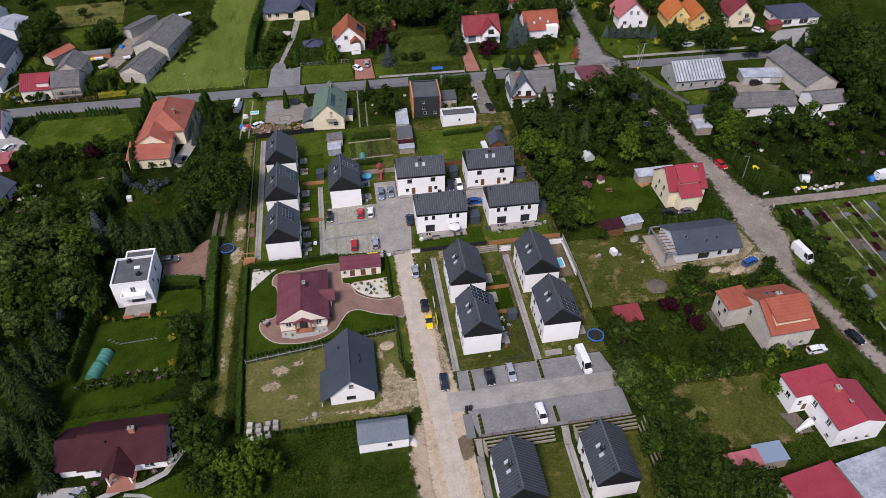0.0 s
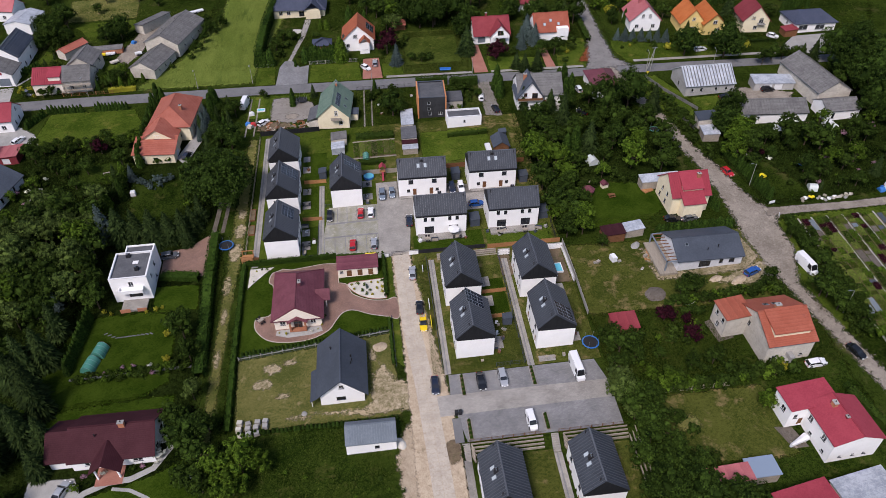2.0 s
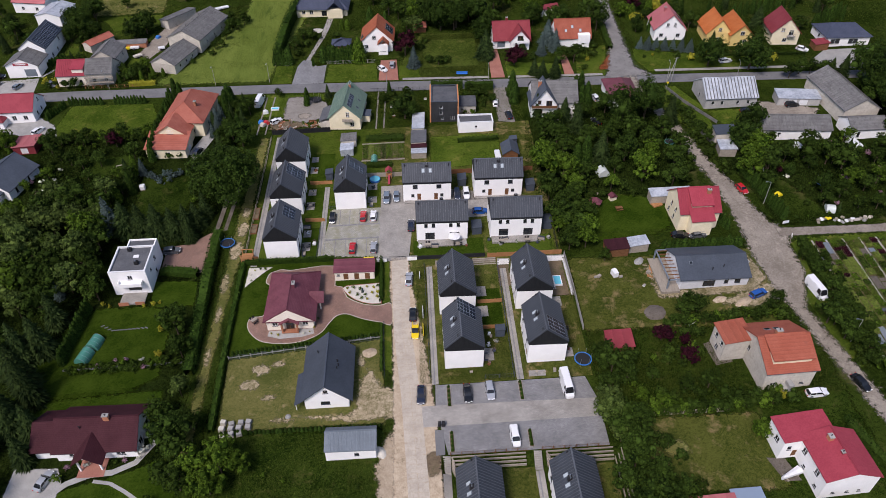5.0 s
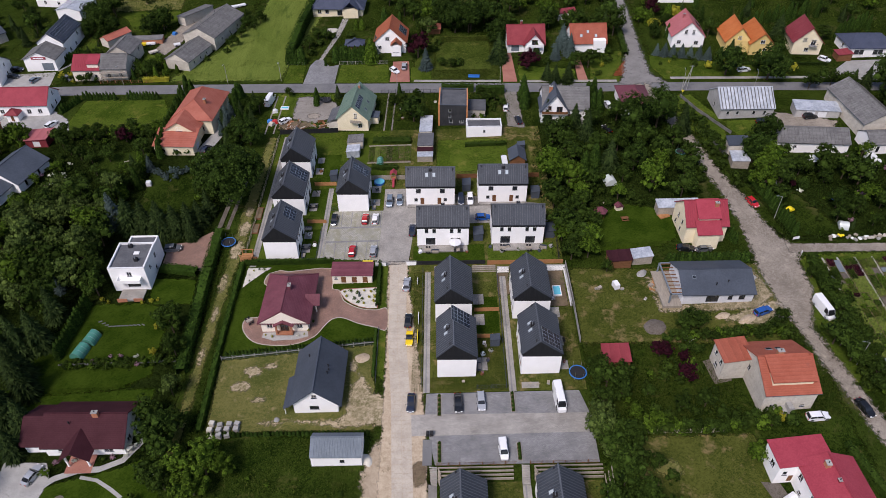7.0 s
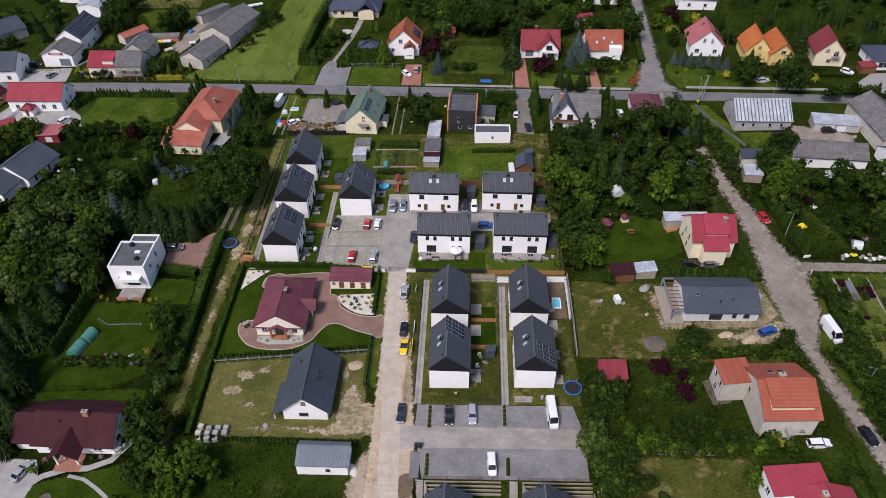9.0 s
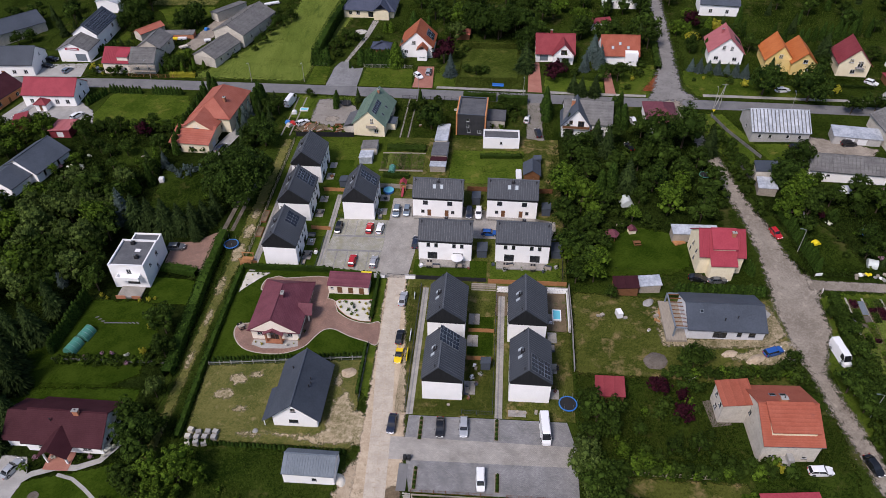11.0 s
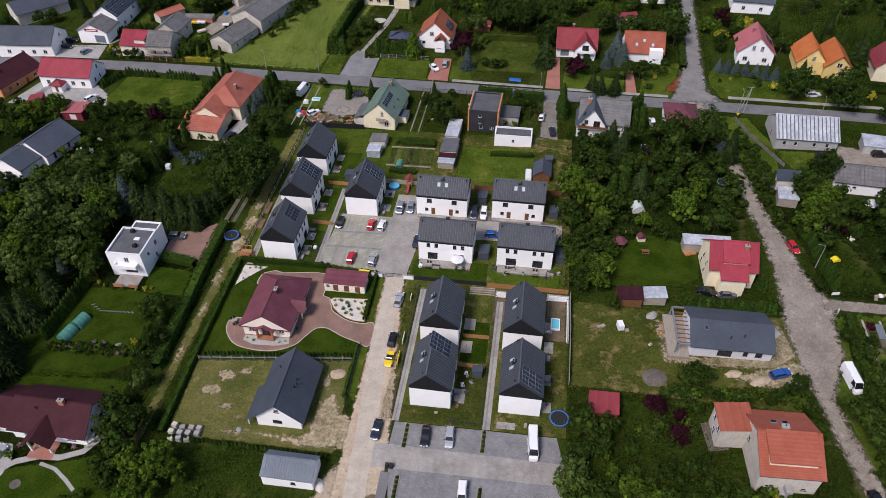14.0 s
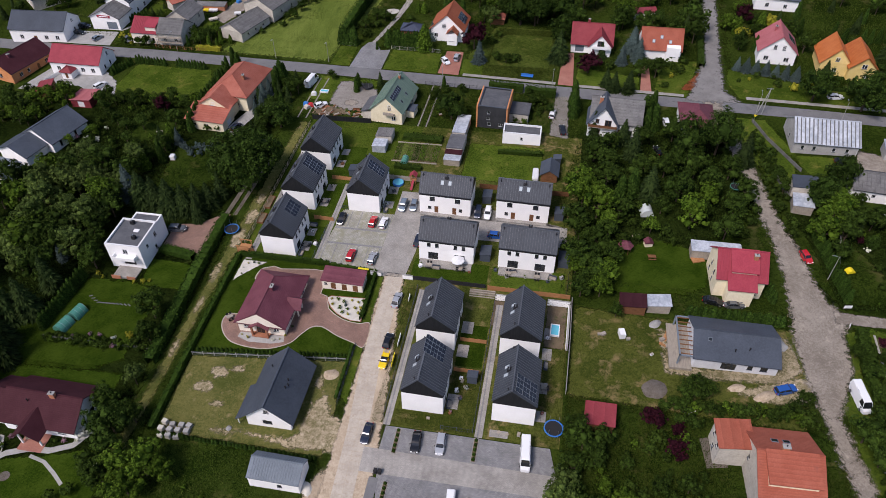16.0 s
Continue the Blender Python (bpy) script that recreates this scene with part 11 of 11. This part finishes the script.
part("tank", bm, "white_plastic", tkw)
part("pallet", boxes((-0.7, 0.7, -0.7, 0.7, 0, 0.15)), "grey_wood", tkw)
for qx, qy, qc, ql in ((131.4, 5.0, "blue_plastic", "blue plastic sheet over a pile by the lane"), (132.6, 5.6, "blue_plastic", "blue plastic sheet over a pile by the lane"), (-43.0, 64.8, "blue_plastic", "blue plastic sheet over a pile"), (-41.4, 64.2, "red_plastic", "red plastic sheet over a pile"), (-42.2, 63.2, "old_plaster", "grey sheet over a junk pile"), (-90.6, 127.6, "blue_plastic", "blue tarpaulin over machinery"), (-42.4, 70.4, "white_plastic", "white sheet over a garden pile")):
    jp = thing("tarpaulin_cover", qx, qy, rnd.uniform(0, 90), ql, "tarpaulin")
    bm = bmesh.new()
    prism(bm, [(-0.9, 0), (0.9, 0), (0.7, 0.7), (0.1, 1.0), (-0.7, 0.8)], -0.7, 0.7)
    part("sheet", bm, qc, jp)
for qx, qy, qyaw, ql, qm in ((-97.2, 119.2, 10, 3.2, "white_metal"), (-99.8, 118.8, -6, 2.0, "yellow_plastic"), (-94.4, 112.6, 40, 3.0, "old_plaster"), (-87.0, 117.8, 20, 2.4, "white_metal"), (-87.6, 138.0, -36, 4.0, "black_metal"), (-70.6, 149.5, 30, 6.0, "white_metal")):
    fm = thing("farm_trailer", qx, qy, qyaw, "small farm trailer standing in the yard", "trailer")
    part("bed", boxes((-ql / 2, ql / 2, -0.8, 0.8, 0.6, 1.1)), qm, fm)
    part("drawbar", boxes((ql / 2, ql / 2 + 1.2, -0.06, 0.06, 0.5, 0.62)), "black_metal", fm)
    for a in (-0.85, 0.85):
        bm = bmesh.new()
        rod(bm, (-0.2, a - 0.1, 0.4), (-0.2, a + 0.1, 0.4), 0.4, 12)
        part("wheel", bm, "rubber", fm)
ph = thing("playhouse", 58.2, 17.8, 15, "small red-roofed wooden playhouse", "playhouse")
part("house_body", boxes((-0.9, 0.9, -0.7, 0.7, 0, 1.3)), "cream_plaster", ph)
bm = bmesh.new()
prism(bm, [(-1.1, 1.2), (1.1, 1.2), (0, 2.0)], -0.9, 0.9)
part("roof", bm, "maroon_tile", ph)
pb = thing("picnic_table", 59.0, 13.4, 8, "brown wooden picnic table with benches", "table")
part("tabletop", boxes((-0.9, 0.9, -0.4, 0.4, 0.7, 0.76)), "brown_wood", pb)
for b in (-0.75, 0.75):
    part("seat", boxes((-0.9, 0.9, b - 0.14, b + 0.14, 0.42, 0.47)), "brown_wood", pb)
for a in (-0.7, 0.7):
    part("leg", boxes((a - 0.05, a + 0.05, -0.75, 0.75, 0.3, 0.38), (a - 0.04, a + 0.04, -0.4, -0.3, 0, 0.7), (a - 0.04, a + 0.04, 0.3, 0.4, 0, 0.7)), "brown_wood", pb)
dk = thing("plank_deck", 69.4, 14.6, 20, "light wooden deck boards beside a house", "deck", lean=True)
for i in range(7):
    part("board", boxes((-1.4, 1.4, -1.0 + i * 0.3, -0.73 + i * 0.3, 0, 0.35)), "orange_wood", dk)

# small things in the back gardens
cb = thing("covered_trailer", 29.4, 39.6, 92, "long white covered trailer beside a garden shed", "trailer")
bm = boxes((-2.4, 2.4, -0.8, 0.8, 0.4, 1.3))
bmesh.ops.bevel(bm, geom=bm.edges[:], offset=0.2, segments=2, affect="EDGES")
part("cover", bm, "white_metal", cb)
for a in (-0.7, 0.7):
    bm = bmesh.new()
    rod(bm, (-0.3, a - 0.1, 0.3), (-0.3, a + 0.1, 0.3), 0.3, 12)
    part("wheel", bm, "rubber", cb)
bt = thing("covered_boat", 72.6, -64.6, 112, "white boat under a cover on a terrace", "boat")
bm = bmesh.new()
prism(bm, [(-0.8, 0.5), (-0.5, 0.2), (0.5, 0.2), (0.8, 0.5), (0.75, 1.0), (0.0, 1.25), (-0.75, 1.0)], -2.4, 2.0)
for v in bm.verts:
    if v.co.y > 1.5:
        v.co.x *= 0.3
part("hull", bm, "white_metal", bt)
for u in (-1.4, 1.0):
    part("trestle", boxes((-0.8, 0.8, u - 0.1, u + 0.1, 0, 0.35)), "grey_wood", bt)
cu = random.Random(77)
for fx, fy, fs in ((19.6, -29.4, 1), (20.6, -31.6, 1), (21.8, -29.0, 1), (20.2, -26.6, 1), (37.2, -31.8, 1), (36.8, -13.6, 1), (-23.4, 10.8, 1), (-23.2, 28.4, 1), (-23.6, 38.0, 1), (-7.2, 23.2, 1), (-7.0, 28.8, 1), (26.0, 3.0, 1), (30.4, 3.2, 1), (35.6, 2.6, 1), (6.0, 2.8, 1), (17.6, 3.0, 1), (19.4, -34.6, 1), (23.0, 4.4, 1), (38.4, 4.0, 1), (-21.8, 6.6, 1)):
    pk = thing("garden_planter", fx + cu.uniform(-0.4, 0.4), fy + cu.uniform(-0.4, 0.4), cu.uniform(0, 90), "small garden planter with a leafy plant", "planter", "garden planters")
    k = cu.uniform(0.25, 0.45)
    part("pot", boxes((-k, k, -k, k, 0, k * 1.4)), cu.choice(["white_plastic", "concrete", "brown_wood", "slate_sheet"]), pk)
    vs, fs_ = leaf_cloud(cu, [((0, 0, k * 1.9), k * 1.3)], 60, 0.14)
    lf = new("plant", mesh_from("plant", vs, fs_, cu.choice(["leaf_bright", "leaf_mid", "flower_pink", "leaf_bush"])))
    lf.parent = pk
for fx, fy, fyaw in ((18.9, -33.0, 90), (-23.9, 2.9, 90), (-24.0, 13.0, 0), (27.4, 4.0, 20), (36.6, 3.6, -15), (-7.2, 21.0, 90), (37.0, -21.0, 90), (9.4, 3.0, 0)):
    so = thing("garden_sofa", fx, fy, fyaw, "grey cushioned garden sofa on a patio", "sofa", "garden sofas")
    part("seat", boxes((-0.9, 0.9, -0.4, 0.4, 0.1, 0.45)), "grey_wood", so)
    part("backrest", boxes((-0.9, 0.9, 0.3, 0.45, 0.45, 0.85)), "slate_sheet", so)
    for u in (-0.95, 0.85):
        part("armrest", boxes((u, u + 0.1, -0.4, 0.45, 0.1, 0.65)), "slate_sheet", so)

# kitchen gardens and allotment beds
rnd = random.Random(17)
BED_KINDS = [("meadow_blade", "yellow-green flowering bed in an allotment"), ("leaf_bright", "light green vegetable bed in an allotment"), ("grass_blade", "olive green herb bed in an allotment"), ("meadow_blade", "yellow-green flowering bed in an allotment"),
             ("leaf_wine", "dark red leafy bed in an allotment"), ("leaf_bush", "dark green leafy bed in an allotment"), ("leaf_bright", "light green vegetable bed in an allotment"), ("grass_blade", "olive green herb bed in an allotment"),
             (None, "bare dark soil bed in an allotment"), ("leaf_bright", "light green vegetable bed in an allotment"), ("cover", "bed under a grey cover sheet"), ("meadow_blade", "yellow-green flowering bed in an allotment")]
def crop_on(bd, leaf, w, l, tall, count):
    vs, fs = [], []
    for _ in range(count):
        p = Vector((rnd.uniform(0.05, w - 0.05), rnd.uniform(0.08, l - 0.08), rnd.uniform(0.1, tall)))
        n = Vector((rnd.gauss(0, 0.5), rnd.gauss(0, 0.5), 1)).normalized()
        t = n.orthogonal().normalized()
        b = n.cross(t)
        k = rnd.uniform(0.07, 0.19)
        q = len(vs)
        vs += [p - t * k, p - b * k, p + t * k, p + b * k]
        fs.append((q, q + 1, q + 2, q + 3))
    crop = new("crop", mesh_from("crop", vs, fs, leaf))
    crop.parent = bd
    crop["kind"] = "stuff"


for i, bx0 in enumerate((104.3, 107.9, 112.1, 116.3, 120.6, 124.8)):
    for col in (0, 1):
        by0 = -3.0 - rnd.uniform(0, 0.8)
        wide = rnd.uniform(1.45, 1.75)
        while bx0 < 132 + 0.66 * by0 and by0 > -50:
            bl = rnd.choice((1.3, 1.8, 2.4, 3.2, 4.4))
            by0 -= bl
            crop_leaf, bed_label = rnd.choice(BED_KINDS)
            bd = thing("garden_bed", bx0 + 1.85 * col, by0, -0.6 + rnd.uniform(-1.2, 1.2), bed_label, "garden bed", "allotment beds", lean=True)
            part("soil", boxes((0, wide, 0.06, bl - 0.12, -0.2, 0.1)), "soil" if crop_leaf else "dark_gravel", bd)
            if crop_leaf == "cover":
                part("cover_sheet", boxes((0.06, wide - 0.06, 0.12, bl - 0.2, 0.1, 0.14)), rnd.choice(["slate_sheet", "dark_gravel", "grey_sheet"]), bd)
            elif crop_leaf:
                crop_on(bd, crop_leaf, wide, bl, rnd.uniform(0.25, 0.9), int(85 * wide * bl))
    pth = thing("plank_path", bx0 - 0.3, -2.6, -0.6, "narrow pale path between allotment beds", "path", lean=True)
    part("planking", boxes((-0.22, 0.22, -min(46, max(6, (132 - bx0) / 0.66 + 2)), 0, -0.1, 0.09)), "light_pavers", pth)
for i in range(7):
    bd = thing("garden_bed", -10.4 + i * 1.8, 41.8, 0, "dense green vegetable row in a kitchen garden", "garden bed", "kitchen beds", lean=True)
    part("soil", boxes((0, 1.6, 0, 7.6, -0.2, 0.12)), "soil", bd)
    crop_on(bd, ("leaf_bright", "meadow_blade", "leaf_bright", "leaf_mid")[i % 4], 1.6, 7.6, 0.5, 480)
for ky in (41.3, 49.8):
    kb = thing("board_edging", -10.6, ky, 0, "pale boards edging a kitchen garden", "edging", lean=True)
    part("board", boxes((0, 12.8, -0.12, 0.12, -0.1, 0.28)), "grey_wood", kb)

# the slab strip of the estate road, slab by slab
line = [(0.3, -0.5), (0.6, -12), (0.9, -25), (2.4, -42), (3.4, -62), (4.4, -92)]
strip = thing("slab_strip", 0, 0, 0, "worn concrete slab strip in the sandy road", "pavement", kind="structure", z=0)
slab_rnd = random.Random(2)
slab_mesh = None
yy = -0.6
while yy > -88:
    for (ax, ay), (bx, by) in zip(line, line[1:]):
        if by <= yy <= ay:
            mid = ax + (bx - ax) * (yy - ay) / (by - ay)
    for k in (-1, 1):
        sx_, sz_ = mid + k * 1.02, 0
        ob = None
        if slab_mesh is None:
            bm = boxes((-1.0, 1.0, -0.47, 0.47, -0.1, 0.0))
            bmesh.ops.bevel(bm, geom=bm.edges[:], offset=0.015, segments=1, affect="EDGES")
            ob = part("slab", bm, "slab_concrete", strip)
            slab_mesh = ob.data
        else:
            ob = new("slab", slab_mesh)
            ob.parent = strip
        ob.matrix_basis = pose(sx_, yy, gz(sx_, yy) + 0.075 + slab_rnd.uniform(-0.008, 0.008), 2.4 + slab_rnd.uniform(-0.25, 0.25), -1.8, slab_rnd.uniform(-0.8, 0.8))
    yy -= 0.97
